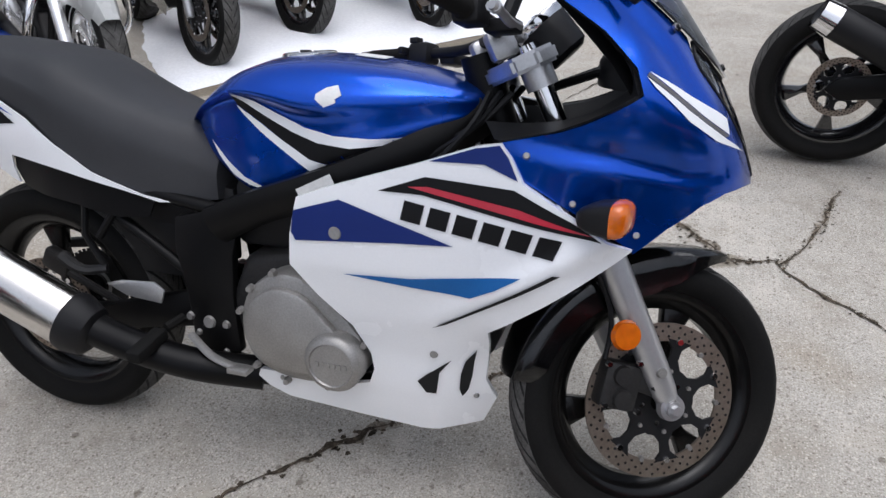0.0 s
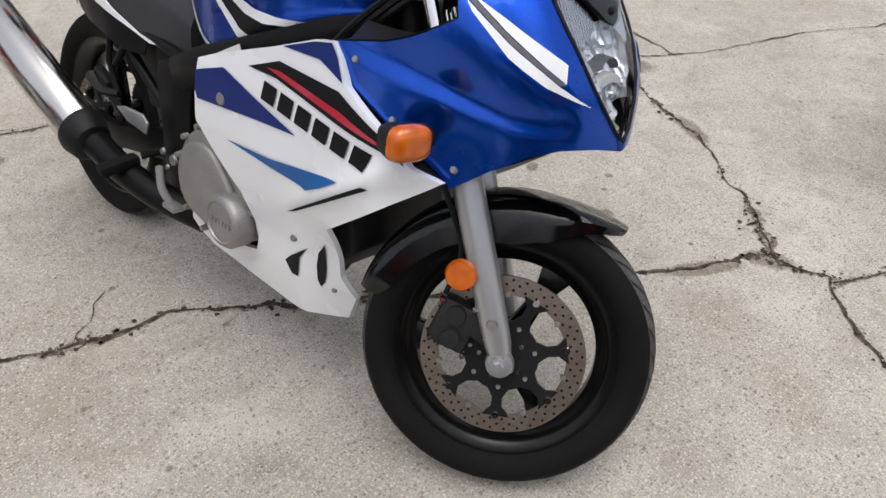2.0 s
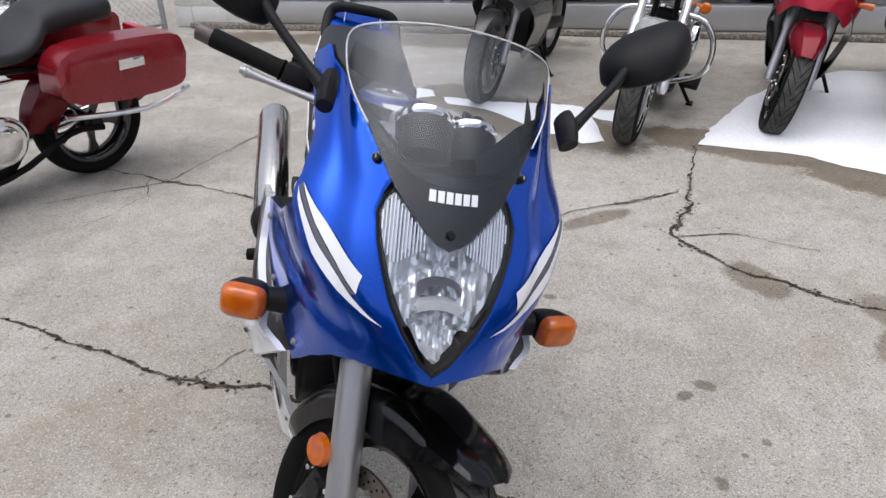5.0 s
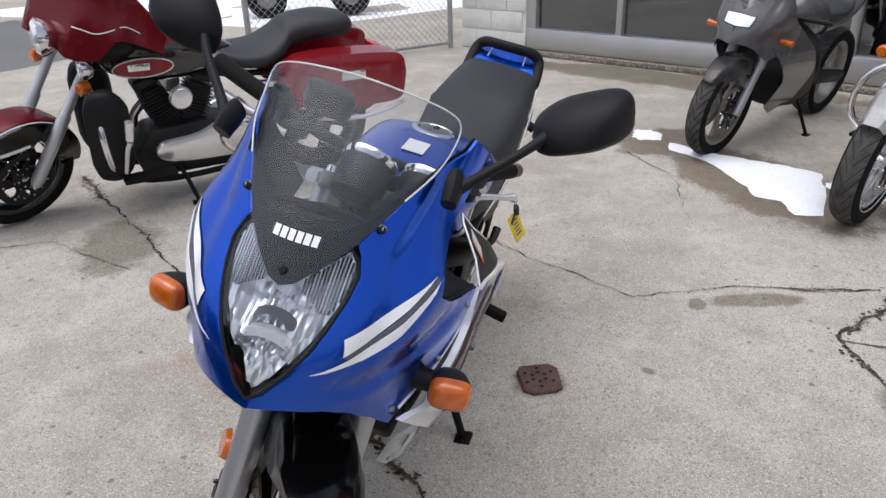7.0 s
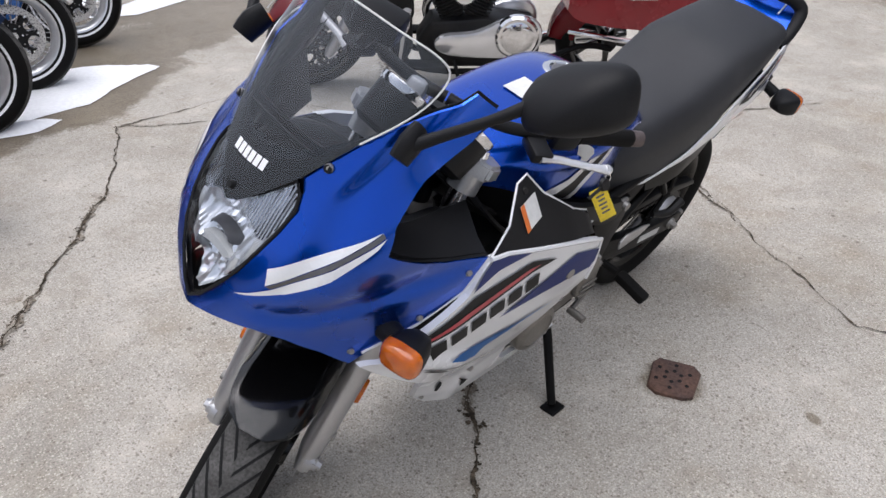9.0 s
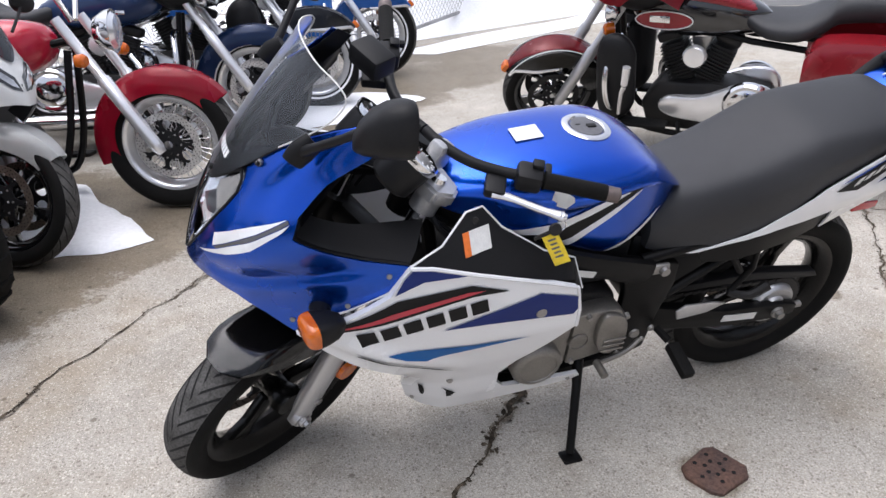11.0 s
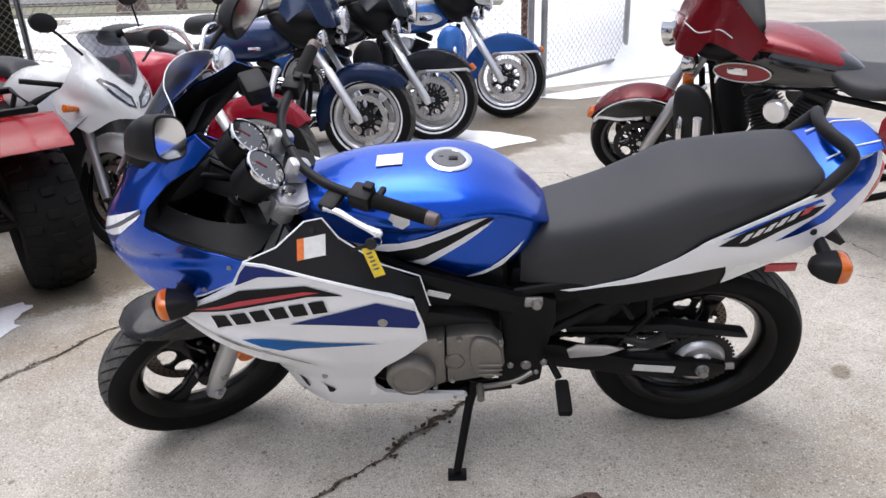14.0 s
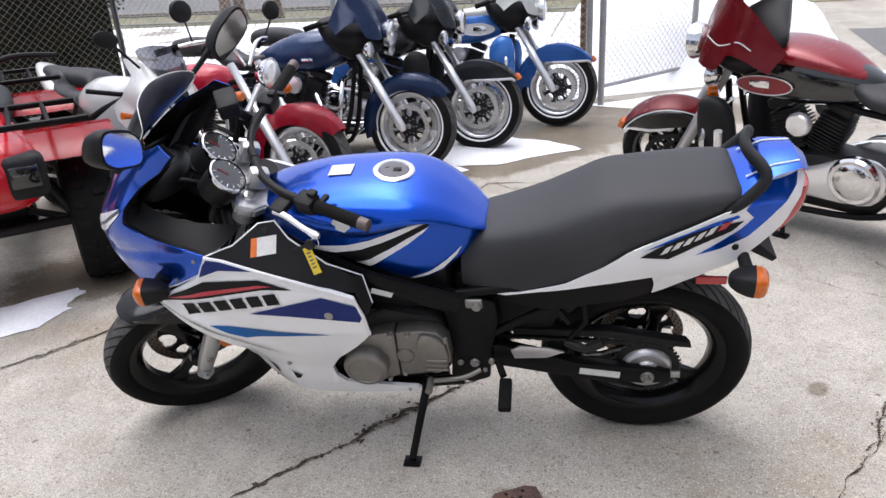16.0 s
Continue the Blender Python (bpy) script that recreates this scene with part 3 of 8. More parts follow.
NOSE_X = [(0.60, 0.785), (0.70, 0.776), (0.76, 0.762), (0.834, 0.728), (0.906, 0.684), (0.984, 0.626), (1.06, 0.566), (1.14, 0.500)]
NOSE_D = [0.0, 0.005, 0.016, 0.03, 0.055, 0.10, 0.15, 0.20, 0.30, 0.42, 0.60]
NOSE_W = [
    (0.56, (0, 0.015, 0.035, 0.055, 0.09, 0.13, 0.155, 0.176, 0.208, 0.226, 0.234)),
    (0.61, (0, 0.015, 0.035, 0.055, 0.09, 0.13, 0.155, 0.176, 0.210, 0.228, 0.236)),
    (0.65, (0, 0.018, 0.04, 0.062, 0.095, 0.130, 0.155, 0.178, 0.215, 0.232, 0.238)),
    (0.71, (0, 0.022, 0.05, 0.072, 0.102, 0.140, 0.165, 0.186, 0.218, 0.234, 0.238)),
    (0.745, (0, 0.036, 0.070, 0.096, 0.128, 0.160, 0.181, 0.198, 0.222, 0.234, 0.238)),
    (0.776, (0, 0.045, 0.088, 0.114, 0.144, 0.173, 0.193, 0.207, 0.225, 0.235, 0.238)),
    (0.833, (0, 0.046, 0.096, 0.128, 0.163, 0.195, 0.211, 0.219, 0.229, 0.236, 0.238)),
    (0.893, (0, 0.038, 0.076, 0.102, 0.150, 0.203, 0.217, 0.223, 0.230, 0.235, 0.238)),
    (0.933, (0, 0.040, 0.076, 0.099, 0.133, 0.177, 0.197, 0.207, 0.221, 0.230, 0.236)),
    (0.961, (0, 0.044, 0.080, 0.106, 0.136, 0.167, 0.187, 0.200, 0.216, 0.226, 0.232)),
    (1.06, (0, 0.046, 0.082, 0.107, 0.137, 0.166, 0.186, 0.200, 0.212, 0.222, 0.230)),
    (1.20, (0, 0.046, 0.082, 0.107, 0.137, 0.166, 0.186, 0.200, 0.212, 0.222, 0.230)),
]
U_D = [(0, 0), (0.12, 0.0035), (0.25, 0.012), (0.37, 0.024), (0.5, 0.044), (0.75, 0.09), (1.0, 0.15), (1.25, 0.22), (1.5, 0.32), (1.75, 0.42), (2.2, 0.60)]
smooth_x = [(z, sum(interp(z + d, NOSE_X) for d in np.linspace(-0.04, 0.04, 9)) / 9) for z in np.linspace(0.56, 1.2, 40)]


def smooth_table():
    """The widths on a fine even grid, rounded off in both directions."""
    us, zs = np.linspace(0, 2.2, 89), np.linspace(0.56, 1.2, 81)
    ds = np.interp(us, *zip(*U_D))
    rows = np.array([np.interp(ds, NOSE_D, w) for _, w in NOSE_W])
    g = np.array([np.interp(zs, [z for z, _ in NOSE_W], rows[:, j]) for j in range(len(us))])
    for k in range(10):
        p = np.vstack((-g[1:2], g, g[-1:] * 2 - g[-2:-1]))
        g = 0.25 * p[:-2] + 0.5 * p[1:-1] + 0.25 * p[2:]
        g[0] = 0
    for k in range(14):
        p = np.hstack((g[:, :1], g, g[:, -1:]))
        g = 0.25 * p[:, :-2] + 0.5 * p[:, 1:-1] + 0.25 * p[:, 2:]
    return us, zs, g


TAB_U, TAB_Z, TAB_Y = smooth_table()
smooth_q = [(float(u), float(sum(np.interp(abs(u + d), *zip(*U_D)) for d in np.linspace(-0.1, 0.1, 9)) / 9 - sum(np.interp(abs(d), *zip(*U_D)) for d in np.linspace(-0.1, 0.1, 9)) / 9)) for u in np.linspace(0, 2.2, 67)]
LEDGE = [(0.0, 0.738), (0.03, 0.733), (0.06, 0.724), (0.10, 0.724), (0.15, 0.737), (0.20, 0.750), (0.35, 0.772), (0.6, 0.772)]
RIDGE = [(0.72, 0.004), (0.76, 0.012), (0.80, 0.022), (0.87, 0.036), (0.93, 0.042), (1.0, 0.06), (1.1, 0.08)]


def width(u, z):
    fz = min(79.999, max(0.0, (z - 0.56) / 0.008))
    fu = min(87.999, max(0.0, abs(u) * 40))
    i, j = int(fu), int(fz)
    a, c = fu - i, fz - j
    return float(TAB_Y[i, j] * (1 - a) * (1 - c) + TAB_Y[i + 1, j] * a * (1 - c) + TAB_Y[i, j + 1] * (1 - a) * c + TAB_Y[i + 1, j + 1] * a * c)


def nose(u, z):
    """The skin of the upper fairing: u runs from the centre round to the side."""
    q = interp(abs(u), smooth_q)
    y = width(u, z)
    d = z - interp(q, LEDGE)
    fade = min(1, max(0, q - 0.018) * 40) * min(1, max(0, 0.36 - q) * 8)
    y -= fade * 0.022 * math.exp(-max(d, 0) / 0.05) / (1 + math.exp(-(d - 0.010) / 0.005))
    r = q - interp(z, RIDGE)
    groove = (0.0045 * math.exp(-((r - 0.020) / 0.014) ** 2) - 0.002 * math.exp(-((r + 0.002) / 0.010) ** 2)) * min(1, max(0, z - 0.77) * 16)
    return (interp(z, smooth_x) - q - groove * 0.8, math.copysign(y - groove * 0.6, u), z)


def uy(y, z):
    lo, hi = 0.0, 2.2
    for k in range(24):
        mid = (lo + hi) / 2
        lo, hi = (mid, hi) if width(mid, z) < y else (lo, mid)
    return lo if y > 0 else 0.0


def ux(x, z):
    return interp(interp(z, smooth_x) - x, [(b, a) for a, b in smooth_q])


def yz(pts):
    return [(uy(y, z), z) for y, z in pts]


def xz(pts):
    return [(ux(x, z), z) for x, z in pts]


def both(name, polys, fn, material, parent, label="", step=0.02, thick=0.004, lift=0.0):
    """The same panel on the left and on the right side, as one part each."""
    out = []
    for s in (1, -1):
        b = bmesh.new()
        for poly in polys:
            sheet(b, poly, fn, step, thick, lift, 1)
        if s < 0:
            mirror(b)
        out.append(part(name, b, material, parent, label))
    return out


# outlines on the upper fairing
HL = [(0.0, 0.722), (0.02, 0.737), (0.047, 0.772), (0.067, 0.805), (0.081, 0.840), (0.091, 0.872), (0.095, 0.900), (0.088, 0.920), (0.076, 0.933), (0.045, 0.907), (0.02, 0.886), (0.0, 0.879)]
BLUE = yz([(0.0, 0.708), (0.0, 0.716), (0.024, 0.734), (0.052, 0.770), (0.072, 0.804), (0.086, 0.840), (0.096, 0.872), (0.100, 0.902), (0.093, 0.924), (0.084, 0.939), (0.096, 0.960), (0.120, 0.995), (0.140, 1.022)]) + xz([(0.462, 1.050), (0.440, 1.063), (0.41, 1.040), (0.45, 1.0), (0.52, 0.955), (0.572, 0.905), (0.586, 0.866), (0.53, 0.832), (0.47, 0.806), (0.385, 0.787), (0.400, 0.765), (0.422, 0.727), (0.50, 0.680), (0.596, 0.613), (0.643, 0.654), (0.69, 0.690)]) + yz([(0.098, 0.708), (0.06, 0.713), (0.03, 0.712)])
upper = both("upper_fairing", [BLUE], nose, M_BLUE, bike, "glossy metallic blue fairing half", 0.009)
both("fairing_liner", [BLUE], lambda u, z: (nose(u, z)[0] - 0.009, nose(u, z)[1] - min(0.009, nose(u, z)[1] * 0.5), z), M_BLACKP, bike, "black inside of the fairing", 0.03, 0.001)
for i, s in enumerate((1, -1)):
    up1 = xz([(0.708, 0.828), (0.654, 0.864), (0.588, 0.900), (0.640, 0.862), (0.690, 0.825), (0.716, 0.804)])
    up2 = xz([(0.742, 0.774), (0.712, 0.800), (0.650, 0.846), (0.586, 0.893), (0.600, 0.878), (0.655, 0.828), (0.70, 0.796)])
    for poly in (up1, up2):
        b = bmesh.new()
        sheet(b, poly, nose, 0.012, 0, 0.0022)
        if s < 0:
            mirror(b)
        part("stripe", b, M_WHITE, upper[i], "white graphic stripe")
    b = bmesh.new()
    sheet(b, xz([(0.716, 0.803), (0.690, 0.824), (0.640, 0.861), (0.588, 0.899), (0.587, 0.894), (0.650, 0.847), (0.712, 0.801)]), nose, 0.012, 0, 0.0021)
    if s < 0:
        mirror(b)
    part("stripe", b, M_GREYT, upper[i], "dark grey graphic stripe")
    b = bmesh.new()
    for x, z in ((0.615, 0.962), (0.423, 0.769), (0.497, 0.696), (0.597, 0.645)):
        p = Vector(nose(ux(x, z), z))
        if x == 0.615:
            p = Vector((0.620, 0.104, 0.962))
        disc_part(b, (p.x, s * (p.y + 0.001), p.z), (0.4 if x > 0.6 else 0.15, s, 0.3), 0.0065, 0.006, 14, 0.002)
    pieces("fairing_screw", b, M_ALU, upper[i], "bright fairing screw")
    b = bmesh.new()
    tube(b, catmull([(0.572, s * 0.178, 1.005), (0.555, s * 0.176, 1.022), (0.535, s * 0.172, 1.035)], 4), [0.02, 0.024, 0.02], 12, flat=0.6)
    base = part("mirror_base", b, M_BLACKP, upper[i], "black rubber mirror mount")

# windscreen with its dark lower part
SCREEN = [(0.0, 0.877), (0.02, 0.884), (0.045, 0.905), (0.078, 0.937), (0.096, 0.962), (0.119, 0.997), (0.141, 1.028), (0.152, 1.055), (0.152, 1.086), (0.135, 1.106), (0.08, 1.124), (0.0, 1.132)]


def screen_fn(u, z):
    x, y, zz = nose(u, z)
    return (x + 0.010, y, zz)


full = [(uy(y, z), z) for y, z in SCREEN] + [(-uy(y, z), z) for y, z in SCREEN[::-1][1:-1]]
b = sheet(bmesh.new(), full, screen_fn, 0.03, 0)
screen = part("windscreen", b, M_SCREEN, bike, "clear curved plastic windscreen")
edge = [Vector(screen_fn(uy(abs(y), z) * (1 if y >= 0 else -1), z)) for y, z in SCREEN[5:] + [(-y, z) for y, z in SCREEN[::-1][1:-5]]]
part("screen_rim", tube(bmesh.new(), catmull(edge, 4), 0.0014, 6), M_PAPER, screen, "pale polished screen edge")
low = [(0.0, 0.878), (0.02, 0.885), (0.045, 0.906), (0.077, 0.938), (0.094, 0.960), (0.119, 0.997), (0.137, 1.022), (0.128, 1.014), (0.108, 0.992), (0.088, 0.972), (0.06, 0.957), (0.03, 0.950), (0.0, 0.948)]
smoke = [(0.0, 0.9485), (0.03, 0.9505), (0.06, 0.9575), (0.088, 0.9725), (0.108, 0.9925), (0.120, 1.006), (0.10, 0.993), (0.075, 0.976), (0.05, 0.967), (0.025, 0.962), (0.0, 0.961)]
for nm, line, m_, lab in (("screen_mask", low, M_BLACKS, "black lower screen panel"), ("screen_tint", smoke, M_SMOKE, "smoky tinted band")):
    full_low = [(uy(y, z), z) for y, z in line] + [(-uy(y, z), z) for y, z in line[::-1][1:-1]]
    b = sheet(bmesh.new(), full_low, screen_fn, 0.02, 0, -0.0035)
    part(nm, b, m_, screen, lab)
b = bmesh.new()
for k in range(6):
    y0 = -0.033 + k * 0.0115
    sheet(b, [(uy(abs(y), z) * (1 if y >= 0 else -1), z + 0.25 * 0) for y, z in ((y0, 0.930), (y0 + 0.009, 0.930), (y0 + 0.009, 0.943), (y0, 0.943))], screen_fn, 0.05, 0, 0.0015)
pieces("maker_mark", b, M_WHITE, screen, "white maker's mark")
b = bmesh.new()
for y, z in ((0.104, 0.962), (-0.104, 0.962), (0.0, 0.897)):
    disc_part(b, (interp(z, smooth_x) + 0.012 if y == 0 else 0.622, y, z), (0.8, y * 4, 0.5), 0.007, 0.006, 12, 0.002)
pieces("screen_screw", b, M_BLACKP, screen)

# headlight: dark bezel, faceted reflectors, ribs and clear lens
b = bmesh.new()
inner = [(0.0, 0.732), (0.018, 0.744), (0.042, 0.777), (0.061, 0.809), (0.075, 0.842), (0.085, 0.872), (0.089, 0.898), (0.083, 0.914), (0.073, 0.925), (0.045, 0.900), (0.02, 0.880), (0.0, 0.873)]


def sym(poly):
    return [(uy(y, z), z) for y, z in poly] + [(-uy(y, z), z) for y, z in poly[::-1] if y > 0]


light = part("headlight", sheet(bmesh.new(), sym(HL), lambda u, z: (nose(u, z)[0] - 0.030 - 0.02 * (1 - min(1, abs(u) * 4)), nose(u, z)[1], z), 0.02, 0), M_BLACKP, bike, "clear multi-reflector headlight")
edge = [Vector(nose(uy(y, z), z)) for y, z in HL] + [Vector(nose(-uy(y, z), z)) for y, z in HL[::-1][1:-1]]
part("bezel", tube(bmesh.new(), edge, 0.0028, 6, closed=True), M_BLACKP, light, "black headlight edge")


def bowl(u, z):
    """Bowl reflectors: one large above, one small below, pressed into the housing."""
    x, y, zz = nose(u, z)
    big = max(0, 1 - ((y / 0.062) ** 2 + ((zz - 0.838) / 0.045) ** 2))
    low = max(0, 1 - ((y / 0.042) ** 2 + ((zz - 0.772) / 0.034) ** 2))
    deep = 0.026 * math.sqrt(big) + 0.024 * math.sqrt(low)
    a = math.atan2(zz - (0.838 if zz > 0.805 else 0.772), y)
    facet = 0.0035 * math.copysign(abs(math.sin(a * 7)) ** 0.5, math.sin(a * 7)) * min(1, max(big, low) * 3) + 0.002 * math.sin(y * 330)
    return (x - 0.012 - deep + facet, y, zz)


part("reflector", sheet(bmesh.new(), sym(inner), bowl, 0.006, 0), M_REFL, light, "bright faceted reflector", angle=22)
b = bmesh.new()
for s in (1, -1):
    for i in range(13):
        y = 0.030 + i * 0.0047
        zt = interp(y, [(0.0, 0.873), (0.02, 0.880), (0.045, 0.900), (0.073, 0.925), (0.083, 0.914), (0.089, 0.898)]) - 0.002
        zb = interp(y, [(0.030, 0.868), (0.05, 0.858), (0.065, 0.848), (0.075, 0.850), (0.085, 0.874), (0.089, 0.896)])
        if zt - zb > 0.004:
            tube(b, [Vector(nose(uy(y, z) * s, z)) + Vector((-0.009, 0, 0)) for z in (zb, (zb + zt) / 2, zt)], 0.0017, 5)
pieces("reflector_rib", b, M_CHROME, light, "bright ribbed side reflector")
b = bmesh.new()
rows = []
for k, f in enumerate((0.0, 0.35, 0.7, 1.0)):
    rows.append([(interp(0.812, smooth_x) - 0.040 + 0.022 * math.sin(f * 1.57), 0.036 * math.cos(t) * (1 - 0.35 * f), 0.810 + 0.024 * math.sin(t) * (1 - 0.35 * f) + 0.008 * f) for t in np.linspace(0, math.pi, 15)])
loft(b, rows, closed=False, caps=False)
part("bulb_shield", b, M_GREYT, light, "grey domed bulb shield")
b = bmesh.new()
band = [(yy, 0.806 - 9.0 * yy * yy) for yy in np.linspace(-0.046, 0.046, 13)]
loft(b, [[(interp(zz + dz, smooth_x) - dx - (abs(yy) / 0.05) ** 2 * 0.012, yy, zz + dz) for yy, zz in band] for dz, dx in ((-0.006, 0.014), (0.006, 0.013), (0.006, 0.026), (-0.006, 0.026), (-0.006, 0.014))], closed=False, caps=False)
part("reflector_band", b, M_PAPER, light, "white reflector band")
lens = part("lens", sheet(bmesh.new(), sym(HL), nose, 0.02, 0), M_LENS, light, "clear plastic lens")
lens.visible_shadow = False


# side fairings
def side(x, z):
    y = interp(z, [(0.18, 0.140), (0.24, 0.160), (0.30, 0.176), (0.37, 0.188), (0.45, 0.212), (0.55, 0.236), (0.65, 0.243), (0.80, 0.236)])
    y -= 1.6 * max(0, x - 0.42) ** 2
    y -= 2.2 * max(0, x - 0.27) * max(0, 0.47 - z) + 2.0 * max(0, x - 0.31) ** 2 * min(1, max(0, 0.47 - z) * 12)
    y += 0.012 * math.exp(-((z - (0.47 + (x - 0.28) * 0.62)) / 0.022) ** 2) * min(1, max(0, (x - 0.22) * 6))
    return (x, y, z)


TOP = [(0.555, 0.642), (0.500, 0.678), (0.422, 0.727), (0.402, 0.765), (0.385, 0.786), (0.345, 0.779), (0.25, 0.744), (0.09, 0.690), (0.035, 0.668), (0.018, 0.600), (0.013, 0.540), (0.06, 0.482), (0.12, 0.425)]
FRONT = [(0.372, 0.452), (0.47, 0.525), (0.573, 0.606), (0.594, 0.624)]
PANELS = (
    TOP + [(0.152, 0.372), (0.150, 0.330), (0.128, 0.300), (0.02, 0.288), (-0.074, 0.282), (-0.082, 0.270), (-0.06, 0.254), (0.10, 0.240), (0.22, 0.238), (0.320, 0.250), (0.356, 0.285), (0.370, 0.345), (0.376, 0.420)] + FRONT,
    TOP + [(0.148, 0.366), (0.152, 0.330), (0.140, 0.296), (0.10, 0.284), (0.0, 0.282), (-0.098, 0.280), (-0.106, 0.262), (-0.085, 0.240), (-0.045, 0.220), (0.10, 0.208), (0.235, 0.200), (0.350, 0.214), (0.376, 0.276), (0.360, 0.330), (0.372, 0.420)] + FRONT,
)
sides = []
for poly, s in zip(PANELS, (1, -1)):
    b = sheet(bmesh.new(), poly, side, 0.012, 0.012)
    if s < 0:
        mirror(b)
    sides.append(part("side_fairing", b, M_WHITE, bike, "white side fairing with blue graphics"))
decals = [
    ("stripe", M_NAVY, "navy blue graphic", [(0.03, 0.645), (0.115, 0.672), (0.315, 0.613), (0.22, 0.607), (0.03, 0.590), (0.022, 0.606)], 0.0012),
    ("stripe", M_SKYB, "mid blue graphic", [(0.115, 0.537), (0.24, 0.545), (0.43, 0.574), (0.39, 0.548), (0.345, 0.524), (0.24, 0.528)], 0.0012),
    ("stripe", M_NAVY, "navy blue graphic", [(0.27, 0.7495), (0.345, 0.776), (0.383, 0.783), (0.398, 0.765), (0.415, 0.730), (0.36, 0.752)], 0.0012),
    ("stripe", M_DECALK, "dark graphic band", [(0.185, 0.694), (0.265, 0.724), (0.41, 0.716), (0.500, 0.672), (0.548, 0.642), (0.40, 0.668), (0.26, 0.694)], 0.0012),
    ("stripe", M_REDG, "red graphic line", [(0.235, 0.7055), (0.27, 0.7085), (0.42, 0.686), (0.535, 0.650), (0.52, 0.6525), (0.41, 0.674)], 0.002),
    # slot and vents are flat decals, their inner shade painted on the uncut panel
    ("slot", M_HOLE_SHADE, "painted shade of an air slot", [(0.275, 0.452), (0.30, 0.463), (0.49, 0.585), (0.478, 0.586)], 0.0016),
    ("slot", M_HOLE_SHADE, "painted shade of a three-cornered air vent", [(0.238, 0.322), (0.257, 0.341), (0.304, 0.379), (0.280, 0.347), (0.273, 0.300), (0.255, 0.299)], 0.0016),
    ("slot", M_HOLE_SHADE, "painted shade of an air vent", [(0.350, 0.408), (0.342, 0.374), (0.338, 0.345), (0.329, 0.308), (0.318, 0.292), (0.314, 0.311), (0.318, 0.347), (0.327, 0.377)], 0.0016),
]
# the maker's mark
marks = []
for k in range(6):
    a0, a1 = k / 6 + 0.008, (k + 0.82) / 6
    bl, br = (0.222, 0.650), (0.486, 0.607)
    tl, tr = (0.229, 0.683), (0.497, 0.640)
    quad = [tuple(np.array(bl) + (np.array(br) - bl) * t) for t in (a0, a1)] + [tuple(np.array(tl) + (np.array(tr) - tl) * t) for t in (a1, a0)]
    marks.append(quad)
for i, s in enumerate((1, -1)):
    for name, m_, lab, poly, lift in decals:
        if s > 0 and lab.endswith("vent"):
            cx, cz = sum(p[0] for p in poly) / len(poly), sum(p[1] for p in poly) / len(poly)
            poly = [(cx + (x - cx) * 0.55, cz + (z - cz) * 0.55) for x, z in poly]
        b = sheet(bmesh.new(), poly, side, 0.012, 0, -lift - 0.0012)
        if s < 0:
            mirror(b)
        part(name, b, m_, sides[i], lab)
    b = bmesh.new()
    for q in marks:
        sheet(b, q, side, 0.012, 0, -0.0026)
    if s < 0:
        mirror(b)
    pieces("maker_mark", b, M_DECALK, sides[i], "black maker's mark")
    b = bmesh.new()
    for x, z, r in ((0.106, 0.612, 0.013), (0.272, 0.388, 0.008), (-0.05, 0.268, 0.006), (0.342, 0.290, 0.006)):
        disc_part(b, (x, s * (side(x, z)[1] + 0.0015), z), (0, s, 0.1), r, 0.006, 20, 0.002)
    pieces("fairing_screw", b, M_ALU, sides[i], "bright fairing screw")


# black upper infill between fairing and tank, with its white piping
def infill(x, z):
    ridge = interp(x, [(0.0, 0.60), (0.035, 0.668), (0.25, 0.744), (0.345, 0.779), (0.4, 0.79)])
    return (x, 0.238 - 0.85 * max(0, z - ridge) - 0.1 * max(0, 0.12 - x), z)


INFILL = [(0.388, 0.790), (0.345, 0.781), (0.25, 0.746), (0.09, 0.692), (0.033, 0.672), (0.012, 0.600), (0.0, 0.625), (0.02, 0.694), (0.10, 0.740), (0.19, 0.800), (0.225, 0.838), (0.262, 0.838), (0.32, 0.805)]
fills = [part("infill_panel", sheet(bmesh.new(), INFILL, infill, 0.02, 0.003), M_BLACKP, bike, "black plastic fairing infill")]
for i, s in enumerate((1,)):
    line = [Vector(infill(x, z)) for x, z in INFILL[6:] + INFILL[:1]]
    ridge = [Vector(side(x, z)) for x, z in ((0.388, 0.788), (0.345, 0.780), (0.25, 0.745), (0.09, 0.691), (0.035, 0.670), (0.017, 0.600), (0.012, 0.545))]
    b = bmesh.new()
    tube(b, [Vector((p.x, p.y * s, p.z)) for p in line], 0.0022, 6)
    part("piping", b, M_WHITE, fills[i], "thin white edge line")
    b = bmesh.new()
    tube(b, [Vector((p.x, (p.y + 0.001) * s, p.z)) for p in ridge], 0.0042, 6)
    tube(b, [Vector((p.x, (p.y + 0.001) * s, p.z)) for p in [Vector(nose(ux(x, z), z)) for x, z in ((0.387, 0.787), (0.400, 0.765), (0.422, 0.727), (0.50, 0.680), (0.58, 0.636))]], 0.0026, 6)
    part("piping", b, M_WHITE, fills[i], "white edge line")
    b = bmesh.new()
    disc_part(b, (0.245, s * infill(0.245, 0.822)[1], 0.822), (0, s, 0.6), 0.008, 0.006, 16, 0.002)
    pieces("fairing_screw", b, M_DARKM, fills[i])
b = sheet(bmesh.new(), [(0.218, 0.776), (0.276, 0.776), (0.276, 0.811), (0.218, 0.811)], infill, 0.03, 0, -0.0015)
part("warning_label", b, M_PAPER, fills[0], "white warning label")
b = sheet(bmesh.new(), [(0.263, 0.776), (0.277, 0.776), (0.277, 0.811), (0.263, 0.811)], infill, 0.03, 0, -0.0025)
